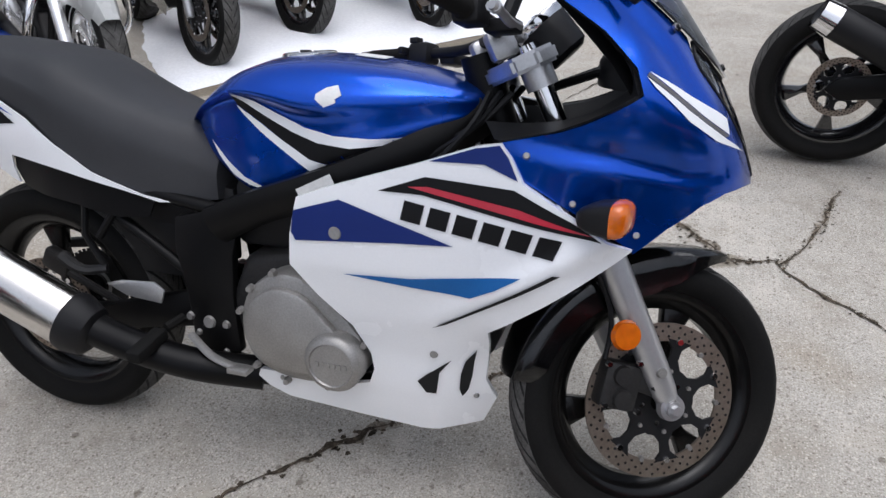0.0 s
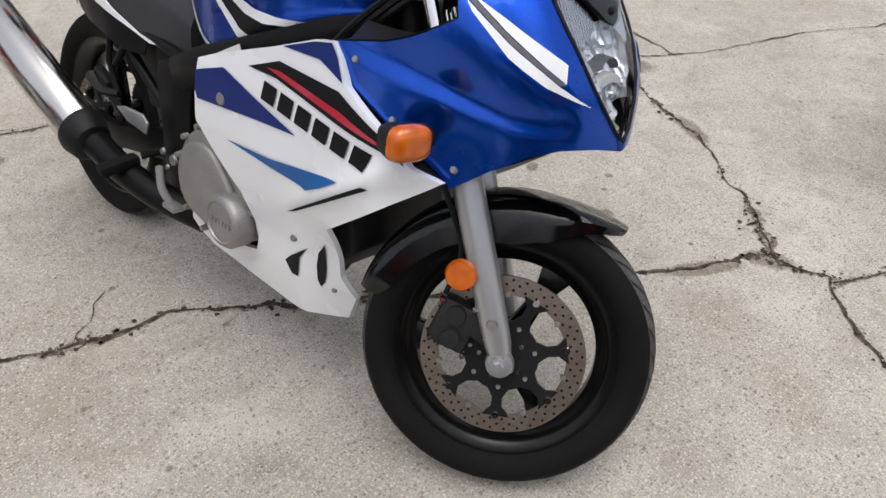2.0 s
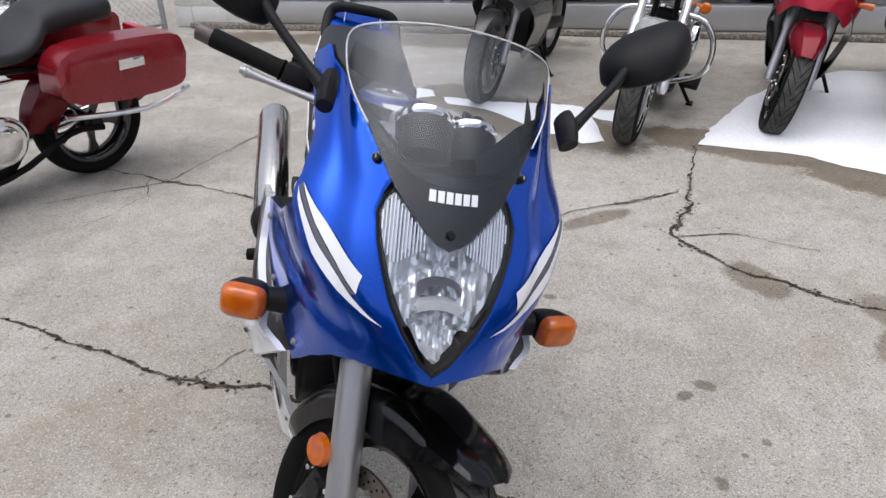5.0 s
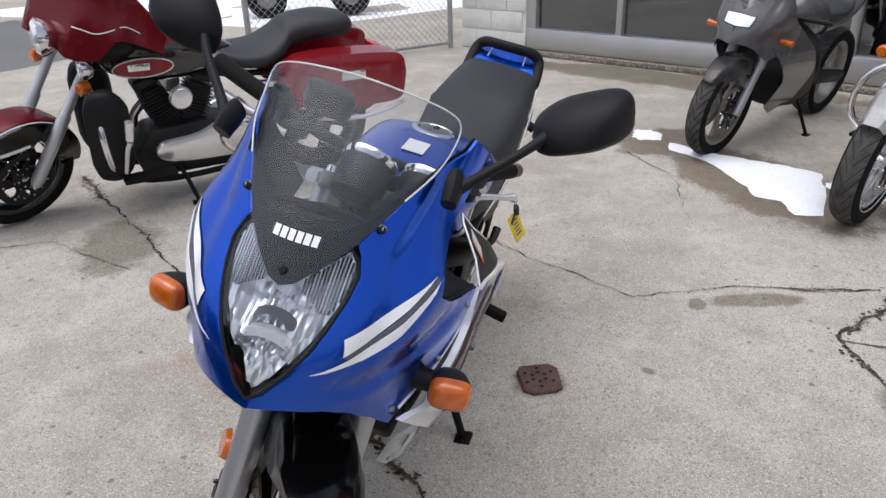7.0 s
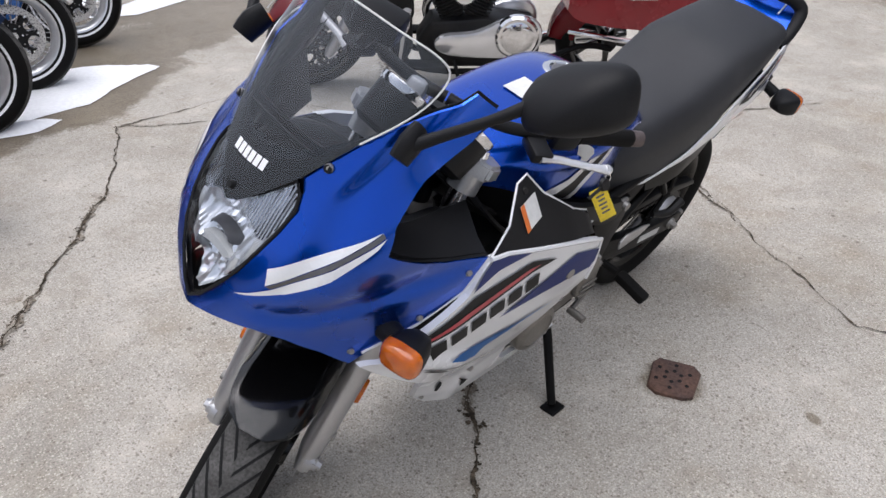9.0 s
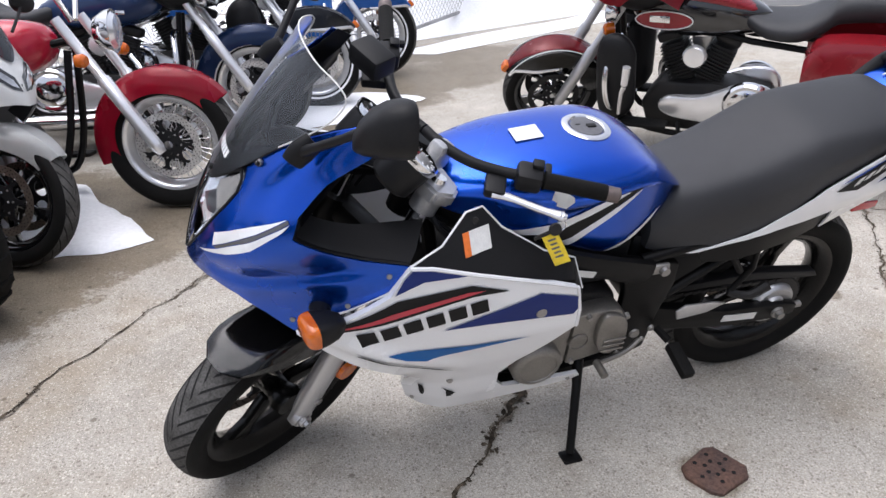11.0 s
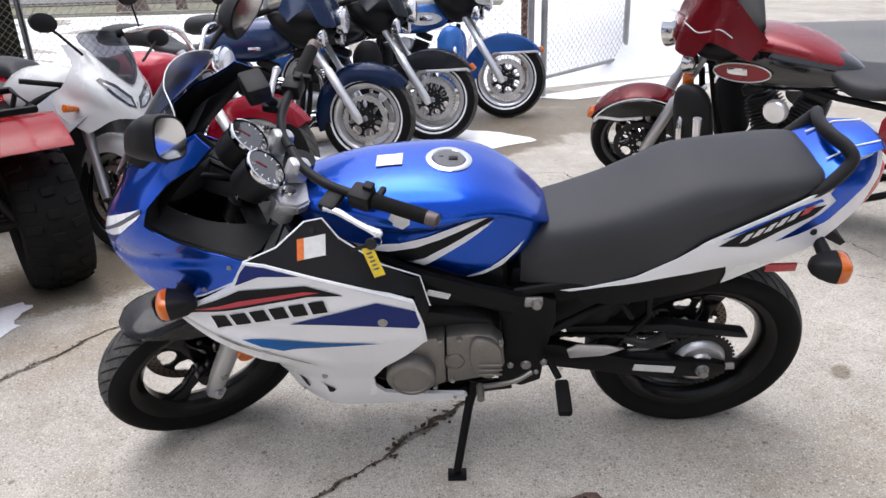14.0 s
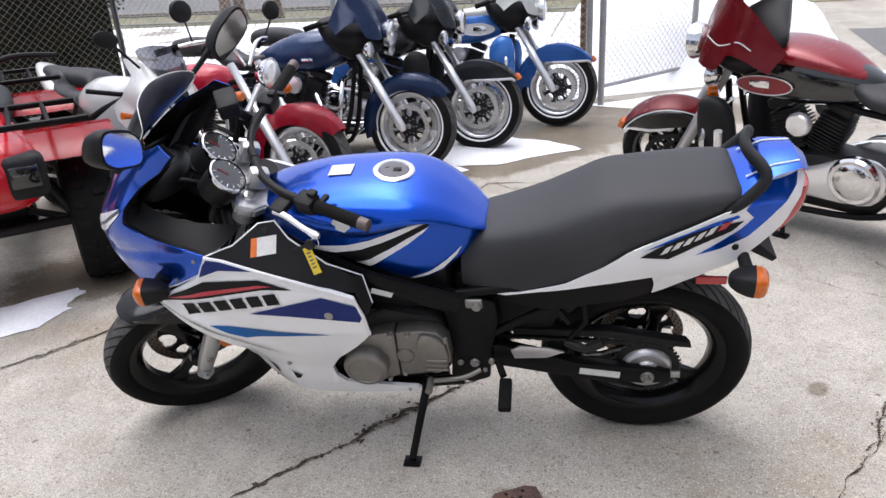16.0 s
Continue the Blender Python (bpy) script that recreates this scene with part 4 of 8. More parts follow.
part("label_band", b, M_ORANGE, fills[0], "orange warning band")

# inner black cockpit panels behind the blue edge
for s in (1, -1):
    outer = [Vector(nose(ux(x, z), z)) for x, z in ((0.40, 1.032), (0.45, 0.998), (0.52, 0.953), (0.570, 0.903), (0.583, 0.866), (0.53, 0.834), (0.47, 0.808), (0.387, 0.789))]
    inner_e = [Vector(p) for p in ((0.50, 0.12, 1.0), (0.545, 0.125, 0.965), (0.57, 0.13, 0.92), (0.565, 0.13, 0.875), (0.52, 0.125, 0.835), (0.46, 0.12, 0.81), (0.39, 0.115, 0.80), (0.33, 0.12, 0.80))]
    deep = [p + Vector((0.03, -0.06, -0.05)) for p in inner_e]
    rows = [[Vector((p.x, s * (p.y - 0.003), p.z)) for p in catmull(r, 4)] for r in (outer, [(a * 0.55 + c * 0.45) + Vector((0, 0.004, -0.012)) for a, c in zip(outer, inner_e)], inner_e, deep)]
    part("inner_cover", loft(bmesh.new(), rows, closed=False, caps=False), M_BLACKP, bike, "matt black cockpit panel")
wall_line = [(0.0, 0.77), (0.10, 0.77), (0.165, 0.80), (0.178, 0.90), (0.172, 1.0), (0.160, 1.035), (0.14, 1.0), (0.11, 0.955), (0.06, 0.925), (0.0, 0.915)]
wall_line = [(uy(y, z), z) for y, z in wall_line] + [(-uy(y, z), z) for y, z in wall_line[::-1] if y > 0]
b = sheet(bmesh.new(), wall_line, lambda u, z: (nose(u, z)[0] - 0.065, nose(u, z)[1] * 0.94, z), 0.03, 0)
part("cockpit_wall", b, M_BLACKS, bike, "matt black wall inside the nose")
b = bmesh.new()
tube(b, [(0.60, -0.10, 0.90), (0.50, -0.03, 0.88), (0.40, 0, 0.84)], 0.008, 8)
tube(b, [(0.60, 0.10, 0.90), (0.50, 0.03, 0.88), (0.40, 0, 0.84)], 0.008, 8)
tube(b, [(0.575, -0.13, 0.93), (0.60, 0, 0.95), (0.575, 0.13, 0.93)], 0.008, 8)
part("fairing_stay", b, M_FRAME, bike)
b = bmesh.new()
rings = []
for k, (zz, f) in enumerate(((0.86, 1.0), (0.88, 1.0), (0.90, 0.95), (0.915, 0.80), (0.925, 0.55), (0.928, 0.2))):
    rings.append([(0.575 + 0.075 * f * math.cos(a) - 0.1 * (zz - 0.86), 0.105 * f * math.sin(a), zz) for a in np.linspace(0, 2 * math.pi, 28, endpoint=False)])
part("dash_cover", loft(b, rings), M_BLACKS, bike, "domed black cover behind the screen")
# belly of the nose
b = bmesh.new()
edge_l = [(0.772, 0, 0.706), (0.755, 0.048, 0.711), (0.716, 0.096, 0.703), (0.64, 0.147, 0.652), (0.595, 0.170, 0.612), (0.55, 0.185, 0.640)]
for s in (1, -1):
    h = bmesh.new()
    loft(h, [[(x, s * y, z) for x, y, z in edge_l], [(x - 0.06, s * y * 0.7, z - 0.006 + 0.02 * (0.77 - x)) for x, y, z in edge_l], [(x - 0.14, s * y * 0.35, z + 0.01) for x, y, z in edge_l]], closed=False, caps=False)
    join(b, h)
bmesh.ops.remove_doubles(b, verts=b.verts[:], dist=0.0005)
part("nose_underside", b, M_BLACKP, bike, "black plastic under the nose")

# turn signals at the front
for s in (1, -1):
    b = bmesh.new()
    tube(b, [(0.545, s * 0.180, 0.684), (0.550, s * 0.225, 0.687)], [0.022, 0.018], 12)
    tilt = Matrix.Translation((0.560, s * 0.250, 0.690)) @ Matrix.Rotation(radians(s * 14), 4, "Z")

    def shell(d, a, c):
        """A rounded-oblong ring across the lamp."""
        return [tilt @ Vector((d, a * math.copysign(abs(math.cos(t)) ** 0.55, math.cos(t)), c * math.copysign(abs(math.sin(t)) ** 0.55, math.sin(t)) + 0.10 * d)) for t in np.linspace(0, 2 * math.pi, 32, endpoint=False)]

    loft(b, [shell(*r) for r in ((-0.052, 0.008, 0.008), (-0.046, 0.017, 0.015), (-0.030, 0.027, 0.022), (-0.010, 0.032, 0.026), (0.006, 0.0345, 0.028))])
    sig = part("turn_signal", b, M_BLACKP, bike, "black turn signal with amber lens")
    b = bmesh.new()
    loft(b, [shell(*r) for r in ((0.0065, 0.0345, 0.028), (0.016, 0.034, 0.0275), (0.024, 0.031, 0.0245), (0.029, 0.025, 0.0185), (0.031, 0.015, 0.010))])
    part("lens", b, M_AMBER, sig, "amber plastic lens")

# mirrors
for s in (1, -1):
    b = bmesh.new()
    arm = catmull([(0.560, s * 0.176, 1.020), (0.535, s * 0.205, 1.045), (0.50, s * 0.25, 1.085), (0.475, s * 0.275, 1.110)], 4)
    tube(b, arm, [0.011, 0.008, 0.007, 0.009], 10)
    mir = part("mirror", b, M_BLACKP, bike, "black oval mirror on a slim arm")
    mm = Matrix.Translation((0.440, s * 0.318, 1.135)) @ Matrix.Rotation(radians(-2 if s > 0 else -28), 4, "Z") @ Matrix.Rotation(radians(s * 18), 4, "X") @ Matrix.Rotation(radians(-4), 4, "Y")

    def section(d, k, inset=0.0):
        """A rounded outline across the mirror: flatter below, lower towards its arm."""
        out = []
        for a in np.linspace(0, 2 * math.pi, 36, endpoint=False):
            ca, sa = math.cos(a), math.sin(a)
            y = (0.074 * k - inset) * math.copysign(abs(ca) ** 0.78, ca)
            h = (0.050 * k - inset) * math.copysign(abs(sa) ** 0.72, sa) * (0.86 + 0.14 * s * ca) if sa > 0 else -(0.042 * k - inset) * abs(sa) ** 0.5
            out.append(mm @ Vector((d, y, h - 0.026 * (1 - k) + s * 0.014 * k * ca)))
        return out

    b = bmesh.new()
    loft(b, [section(*r) for r in ((0.060, 0.10), (0.057, 0.32), (0.047, 0.58), (0.030, 0.82), (0.010, 0.96), (-0.008, 1.0), (-0.015, 0.97))])
    part("housing", b, M_BLACKP, mir, "matt black mirror shell")
    b = bmesh.new()
    b.faces.new([b.verts.new(p) for p in section(-0.0165, 0.97, 0.006)])
    part("glass", b, M_MIRROR, mir, "mirror glass")

# fuel tank
TANK = []
for x, zt, zb, w in ((0.315, 0.825, 0.80, 0.045), (0.29, 0.846, 0.792, 0.085), (0.23, 0.863, 0.770, 0.115), (0.15, 0.878, 0.735, 0.142), (0.07, 0.886, 0.700, 0.156), (-0.01, 0.889, 0.662, 0.160), (-0.08, 0.884, 0.632, 0.155), (-0.14, 0.866, 0.635, 0.142), (-0.195, 0.834, 0.665, 0.122), (-0.245, 0.790, 0.705, 0.098), (-0.285, 0.750, 0.725, 0.06)):
    h = zt - zb
    knee = 0.82 if x < 0.03 else (0.9 if x < 0.12 else 0.97)
    q = interp(x, [(-0.20, 0.42), (-0.14, 0.46), (-0.08, 0.60), (-0.01, 0.84), (0.05, 1.0)])
    half = [(0, zt), (0.45 * w, zt - 0.02 * h), (0.78 * w, zt - 0.11 * h * q), (0.97 * w, zt - 0.29 * h * q), (1.0 * w, zt - 0.42 * h * q), (0.92 * w * (knee + 0.1), zt - 0.54 * h * q), (knee * w, zt - (0.72 * q + 0.08 * (1 - q)) * h), (knee * w, zt - 0.9 * h), (knee * 0.85 * w, zb), (0.3 * w, zb)]
    ring = [(x, y, z) for y, z in half] + [(x, -y, z) for y, z in half[::-1] if y > 0]
    TANK.append(catmull(ring, 3, closed=True))


def along(rings, n):
    """More rings between the given ones, on smooth lines."""
    cols = [catmull([r[j] for r in rings], n) for j in range(len(rings[0]))]
    return [[c[i] for c in cols] for i in range(len(cols[0]))]


TANKR = along(TANK, 4)
tank = part("fuel_tank", loft(bmesh.new(), TANKR), M_BLUE, bike, "metallic blue fuel tank")


def flank(ring, z):
    pts = sorted((p.z, abs(p.y)) for p in ring if p.y > 0.02 and p.z < max(q.z for q in ring) - 0.004)
    return float(np.interp(z, [p[0] for p in pts], [p[1] for p in pts]))


def tank_side(x, z):
    """The tank's flank at x and z."""
    k = min(range(len(TANKR) - 1), key=lambda i: abs(TANKR[i][0].x - x) + abs(TANKR[i + 1][0].x - x))
    x0, x1 = TANKR[k][0].x, TANKR[k + 1][0].x
    t = min(1, max(0, (x - x0) / (x1 - x0)))
    return flank(TANKR[k], z) * (1 - t) + flank(TANKR[k + 1], z) * t


TANK_BANDS = (
    ([(0.190, 0.762), (0.130, 0.757), (0.060, 0.757), (0.000, 0.767), (-0.050, 0.786), (-0.100, 0.806), (-0.158, 0.822), (-0.150, 0.813), (-0.085, 0.783), (-0.025, 0.756), (0.025, 0.741), (0.090, 0.737), (0.165, 0.748)], M_WHITE, "white curved stripe", 0.0025),
    ([(0.165, 0.748), (0.090, 0.737), (0.025, 0.741), (-0.025, 0.756), (-0.085, 0.783), (-0.152, 0.813), (-0.147, 0.797), (-0.092, 0.768), (-0.042, 0.736), (0.008, 0.709), (0.066, 0.700), (0.120, 0.722)], M_DECALK, "black curved stripe", 0.0020),
    ([(0.066, 0.698), (0.008, 0.709), (-0.042, 0.736), (-0.092, 0.767), (-0.148, 0.796), (-0.137, 0.784), (-0.092, 0.750), (-0.035, 0.713), (0.010, 0.685), (0.038, 0.680)], M_WHITE, "white curved stripe", 0.0025),
    ([(-0.085, 0.642), (-0.140, 0.660), (-0.181, 0.686), (-0.222, 0.722), (-0.205, 0.694), (-0.170, 0.660), (-0.130, 0.645), (-0.100, 0.640)], M_WHITE, "white lower stripe", 0.0020),
)
for s in (1, -1):
    for poly, m_, lab, lift in TANK_BANDS:
        b = bmesh.new()
        sheet(b, poly, lambda x, z: (x, tank_side(x, z) + lift, z), 0.014, 0)
        if s < 0:
            mirror(b)
        part("stripe", b, m_, tank, lab)
    b = bmesh.new()
    for poly in ([(0.035, 0.831), (0.052, 0.842), (0.072, 0.847), (0.082, 0.831), (0.071, 0.824), (0.073, 0.818), (0.051, 0.809), (0.035, 0.822)],):
        sheet(b, poly, lambda x, z: (x, tank_side(x, z) + 0.0025, z), 0.018, 0)
    if s < 0:
        mirror(b)
    pieces("maker_mark", b, M_PAPER, tank, "pale tank emblem")
capm = Matrix.Translation((-0.052, 0, 0.8835)) @ Matrix.Rotation(radians(-5), 4, "Y") @ Matrix.Rotation(radians(90), 4, "X")
b = bmesh.new()
lathe(b, [(0.053, -0.004), (0.053, 0.003), (0.049, 0.006), (0.040, 0.006), (0.036, 0.002), (0.036, -0.004)], 48, capm, closed=True)
cap = part("fuel_cap", b, M_CHROME, tank, "silver fuel cap ring")
b = bmesh.new()
lathe(b, [(0.036, 0.0), (0.035, 0.005), (0.001, 0.006)], 40, capm)
part("cap_disc", b, M_GREYT, cap, "grey cap centre")
b = bmesh.new()
box(b, (0.020, 0.012, 0.004), Matrix.Translation((-0.062, 0.002, 0.890)), 0.001)
box(b, (0.010, 0.004, 0.004), Matrix.Translation((-0.035, -0.006, 0.8895)), 0.001)
part("key_flap", b, M_BLACKP, cap)
b = bmesh.new()
box(b, (0.060, 0.048, 0.0012), Matrix.Translation((0.083, -0.002, 0.8875)) @ Matrix.Rotation(radians(4), 4, "Y"))
part("notice_sticker", b, M_PAPER, tank, "white paper notice sticker")

# seat
SEAT = []
for x, zt, zb, w in ((-0.215, 0.70, 0.60, 0.10), (-0.26, 0.748, 0.597, 0.118), (-0.33, 0.768, 0.597, 0.130), (-0.42, 0.797, 0.615, 0.140), (-0.50, 0.832, 0.650, 0.146), (-0.565, 0.862, 0.690, 0.148), (-0.62, 0.874, 0.735, 0.144), (-0.72, 0.884, 0.785, 0.136), (-0.80, 0.890, 0.822, 0.126), (-0.855, 0.888, 0.846, 0.112), (-0.875, 0.874, 0.852, 0.09)):
    h = zt - zb
    half = [(0, zt), (0.5 * w, zt - 0.004), (0.8 * w, zt - 0.014 - 0.03 * h), (0.96 * w, zt - 0.05 - 0.05 * h), (1.0 * w, zt - 0.55 * h), (0.97 * w, zb + 0.05 * h), (0.9 * w, zb), (0.3 * w, zb)]
    if h < 0.11:
        half = [(0, zt), (0.5 * w, zt - 0.003), (0.82 * w, zt - 0.15 * h), (0.97 * w, zt - 0.4 * h), (1.0 * w, zt - 0.6 * h), (0.98 * w, zb + 0.1 * h), (0.92 * w, zb), (0.3 * w, zb)]
    ring = [(x, y, z) for y, z in half] + [(x, -y, z) for y, z in half[::-1] if y > 0]
    SEAT.append(catmull(ring, 3, closed=True))
SEATR = along(SEAT, 4)
seat = part("seat", loft(bmesh.new(), SEATR), M_SEAT, bike, "black vinyl dual seat")


# tail
def tail(x, z):
    y = interp(-x, [(0.30, 0.128), (0.45, 0.146), (0.60, 0.152), (0.75, 0.142), (0.88, 0.122), (0.96, 0.095), (1.02, 0.05)])
    return (x, y - 0.35 * max(0, 0.70 - z) * min(1, (-x - 0.5) * 4 if x < -0.5 else 0) - 0.5 * max(0, z - 0.86), z)


TAILP = [(-0.30, 0.594), (-0.364, 0.604), (-0.476, 0.643), (-0.557, 0.692), (-0.62, 0.742), (-0.73, 0.797), (-0.85, 0.852), (-0.885, 0.880), (-0.93, 0.912), (-0.985, 0.918), (-1.005, 0.890), (-1.0, 0.845), (-0.975, 0.795), (-0.92, 0.742), (-0.857, 0.694), (-0.78, 0.645), (-0.715, 0.606), (-0.688, 0.596), (-0.690, 0.630), (-0.682, 0.660), (-0.60, 0.649), (-0.5, 0.631), (-0.413, 0.613), (-0.33, 0.592)]
tails = both("tail_panel", [TAILP], tail, M_WHITE, bike, "white tail panel with blue graphics", 0.022, 0.004)
lower = both("tail_insert", [[(-0.345, 0.590), (-0.413, 0.611), (-0.5, 0.629), (-0.60, 0.647), (-0.680, 0.659), (-0.692, 0.630), (-0.682, 0.588), (-0.63, 0.576), (-0.525, 0.568), (-0.43, 0.552), (-0.36, 0.556)]], lambda x, z: (x, tail(x, z)[1] - 0.006, z), M_FRAME, bike, "gloss black tail insert", 0.022, 0.004)
for i, s in enumerate((1, -1)):
    for m_, lab, poly in ((M_BLUE, "blue tail graphic", [(-0.775, 0.731), (-0.821, 0.762), (-0.866, 0.795), (-0.893, 0.824), (-0.872, 0.846), (-0.885, 0.872), (-0.925, 0.903), (-0.985, 0.908), (-0.985, 0.880), (-0.958, 0.846), (-0.925, 0.808), (-0.890, 0.775), (-0.827, 0.744)]),
                          (M_BLUE, "thin blue tail stripe", [(-0.650, 0.746), (-0.720, 0.783), (-0.800, 0.818), (-0.855, 0.835), (-0.863, 0.828), (-0.804, 0.808), (-0.722, 0.773)]),
                          (M_DECALK, "dark model badge", [(-0.647, 0.730), (-0.690, 0.760), (-0.756, 0.794), (-0.805, 0.809), (-0.872, 0.819), (-0.848, 0.793), (-0.769, 0.756), (-0.713, 0.724)])):
        b = sheet(bmesh.new(), poly, tail, 0.02, 0, 0.0015)
        for v in b.verts:
            v.co.y = tail(v.co.x, v.co.z)[1] + (0.0014 if m_ is M_BLUE else 0.0022)
        if s < 0:
            mirror(b)
        part("stripe", b, m_, tails[i], lab)
    b = bmesh.new()
    for k in range(5):
        x0, z0 = -0.692 - k * 0.024, 0.7365 + k * 0.0117
        sheet(b, [(x0, z0), (x0 - 0.016, z0 + 0.007), (x0 - 0.028, z0 + 0.029), (x0 - 0.012, z0 + 0.022)], lambda x, z: (x, tail(x, z)[1] + 0.0030, z), 0.03, 0)
    if s < 0:
        mirror(b)
    pieces("model_mark", b, M_PAPER, tails[i], "pale model mark")
    b = sheet(bmesh.new(), [(-0.814, 0.796), (-0.832, 0.802), (-0.846, 0.822), (-0.826, 0.818)], lambda x, z: (x, tail(x, z)[1] + 0.0032, z), 0.03, 0)
    if s < 0:
        mirror(b)
    part("model_mark", b, M_REDG, tails[i], "red end of the model mark")
    b = bmesh.new()
    disc_part(b, (-0.862, s * (tail(-0.862, 0.745)[1] + 0.001), 0.745), (0, s, 0), 0.009, 0.006, 16, 0.002)
    part("tail_screw", b, M_DARKM, tails[i])
b = bmesh.new()
rows = []
for x, z, w in ((-0.84, 0.858, 0.108), (-0.88, 0.885, 0.105), (-0.93, 0.914, 0.088), (-0.985, 0.922, 0.070), (-1.008, 0.905, 0.052)):
    rows.append([(x, w * k, z + 0.012 * (1 - k * k)) for k in np.linspace(-1, 1, 15)])
part("tail_top", loft(b, rows, closed=False, caps=False), M_BLUE, bike, "blue tail top with thin white lines")
b = bmesh.new()
for s in (1, -1):
    tube(b, [(x, s * w, z) for x, w, z in ((-0.875, 0.060, 0.8955), (-0.93, 0.056, 0.9225), (-0.985, 0.048, 0.9295))], 0.0022, 6)
pieces("pinstripe", b, M_WHITE, bike)
b = bmesh.new()
loft(b, along([catmull([(x, y, z) for y, z in ((w, zt), (0, zt + 0.006), (-w, zt), (-w * 1.05, (zt + zb) / 2), (-w, zb), (0, zb - 0.006), (w, zb), (w * 1.05, (zt + zb) / 2))], 2, closed=True) for x, w, zt, zb in ((-0.93, 0.075, 0.845, 0.735), (-0.97, 0.068, 0.850, 0.755), (-1.000, 0.058, 0.862, 0.785), (-1.018, 0.046, 0.866, 0.815), (-1.024, 0.02, 0.86, 0.83))], 2))
part("tail_lamp", b, M_REDL, bike, "red tail lamp")
b = bmesh.new()
grab = catmull([(-0.835, 0.112, 0.838), (-0.870, 0.113, 0.868), (-0.905, 0.104, 0.912), (-0.900, 0.080, 0.932), (-0.885, 0.04, 0.938), (-0.88, 0, 0.939), (-0.885, -0.04, 0.938), (-0.900, -0.080, 0.932), (-0.905, -0.104, 0.912), (-0.870, -0.113, 0.868), (-0.835, -0.112, 0.838)], 4)
part("grab_rail", tube(b, grab, 0.013, 10, flat=1.3), M_BLACKP, bike, "black pillion grab rail")
b = bmesh.new()
loft(b, [[(-0.70, y, 0.60) for y in (-0.05, 0.05)] + [(-0.70, y, 0.62) for y in (0.05, -0.05)], [(-0.90, y, 0.70) for y in (-0.07, 0.07)] + [(-0.90, y, 0.74) for y in (0.07, -0.07)], [(-0.97, y, 0.66) for y in (-0.07, 0.07)] + [(-0.98, y, 0.67) for y in (0.07, -0.07)]])
part("rear_mudguard", b, M_BLACKP, bike, "black rear mudguard")
for s in (1, -1):
    b = bmesh.new()
    tube(b, catmull([(-0.875, s * 0.05, 0.735), (-0.885, s * 0.11, 0.715), (-0.89, s * 0.15, 0.700)], 3), [0.02, 0.014, 0.016], 10)
    tilt = Matrix.Translation((-0.895, s * 0.185, 0.692)) @ Matrix.Rotation(radians(180 - s * 10), 4, "Z")

    def cup(d, a, c):
        """A rounded-oblong ring across the rear lamp."""
        return [tilt @ Vector((d, a * math.copysign(abs(math.cos(t)) ** 0.55, math.cos(t)), c * math.copysign(abs(math.sin(t)) ** 0.55, math.sin(t)))) for t in np.linspace(0, 2 * math.pi, 32, endpoint=False)]

    loft(b, [cup(*r) for r in ((-0.050, 0.008, 0.008), (-0.044, 0.018, 0.016), (-0.028, 0.028, 0.024), (-0.008, 0.034, 0.029), (0.006, 0.036, 0.030))])
    sig = part("turn_signal", b, M_BLACKP, bike, "black rear turn signal with amber lens")
    b = bmesh.new()
    loft(b, [cup(*r) for r in ((0.0065, 0.036, 0.030), (0.018, 0.0355, 0.0295), (0.028, 0.032, 0.026), (0.034, 0.024, 0.018), (0.036, 0.012, 0.009))])
    part("lens", b, M_AMBER, sig, "amber plastic lens")
    b = bmesh.new()
    box(b, (0.074, 0.008, 0.024), Matrix.Translation((-0.83, s * 0.098, 0.622)), 0.003)
    part("reflector", b, M_REDL, bike, "red side reflector")

# rear wheel and swing arm
wheel(bike, "rear_wheel", Matrix.Translation((-0.703, 0, 0.286)), RR, 0.128, 0.216, "cast", M_RIM, grooves=40, disc=(0.118, (-1,)), spokes=3)
b = bmesh.new()
for s in (1, -1):
    prism(b, [(-0.24, 0.385), (-0.30, 0.395), (-0.52, 0.330), (-0.72, 0.312), (-0.765, 0.300), (-0.765, 0.268), (-0.70, 0.258), (-0.52, 0.272), (-0.28, 0.318), (-0.24, 0.335)], s * 0.082, s * 0.112, None, 0.004)
box(b, (0.06, 0.18, 0.06), Matrix.Translation((-0.30, 0, 0.355)), 0.01)
swing = part("swing_arm", b, M_FRAME, bike, "black box-section swing arm")
b = bmesh.new()
for s in (1, -1):
    disc_part(b, (-0.703, s * 0.12, 0.286), (0, s, 0), 0.014, 0.024, 6, 0.002)
    disc_part(b, (-0.703, s * 0.115, 0.286), (0, s, 0), 0.019, 0.008, 24, 0.002)
    disc_part(b, (-0.775, s * 0.097, 0.284), (1, 0, 0), 0.010, 0.03, 8, 0.001)
pieces("axle_nut", b, M_ALU, swing, "bright axle nut")
b = bmesh.new()
box(b, (0.110, 0.002, 0.022), Matrix.Translation((-0.575, 0.1135, 0.298)) @ Matrix.Rotation(radians(-7), 4, "Y"))
part("label", b, M_PAPER, swing, "white printed label")
b = bmesh.new()
for a, c in (((-0.255, 0.072, 0.395), (-0.703, 0.072, 0.375)), ((-0.255, 0.072, 0.318), (-0.703, 0.072, 0.200))):
    a, c = Vector(a), Vector(c)
    n = 34
    for i in range(n):
        p = a.lerp(c, (i + 0.5) / n)
        ang = math.atan2(c.z - a.z, c.x - a.x)
        box(b, (0.0145, 0.014 if i % 2 else 0.009, 0.010), Matrix.Translation(p) @ Matrix.Rotation(-ang, 4, "Y"))
pieces("drive_chain", b, M_DARKM, bike, "dark oily drive chain")
b = bmesh.new()
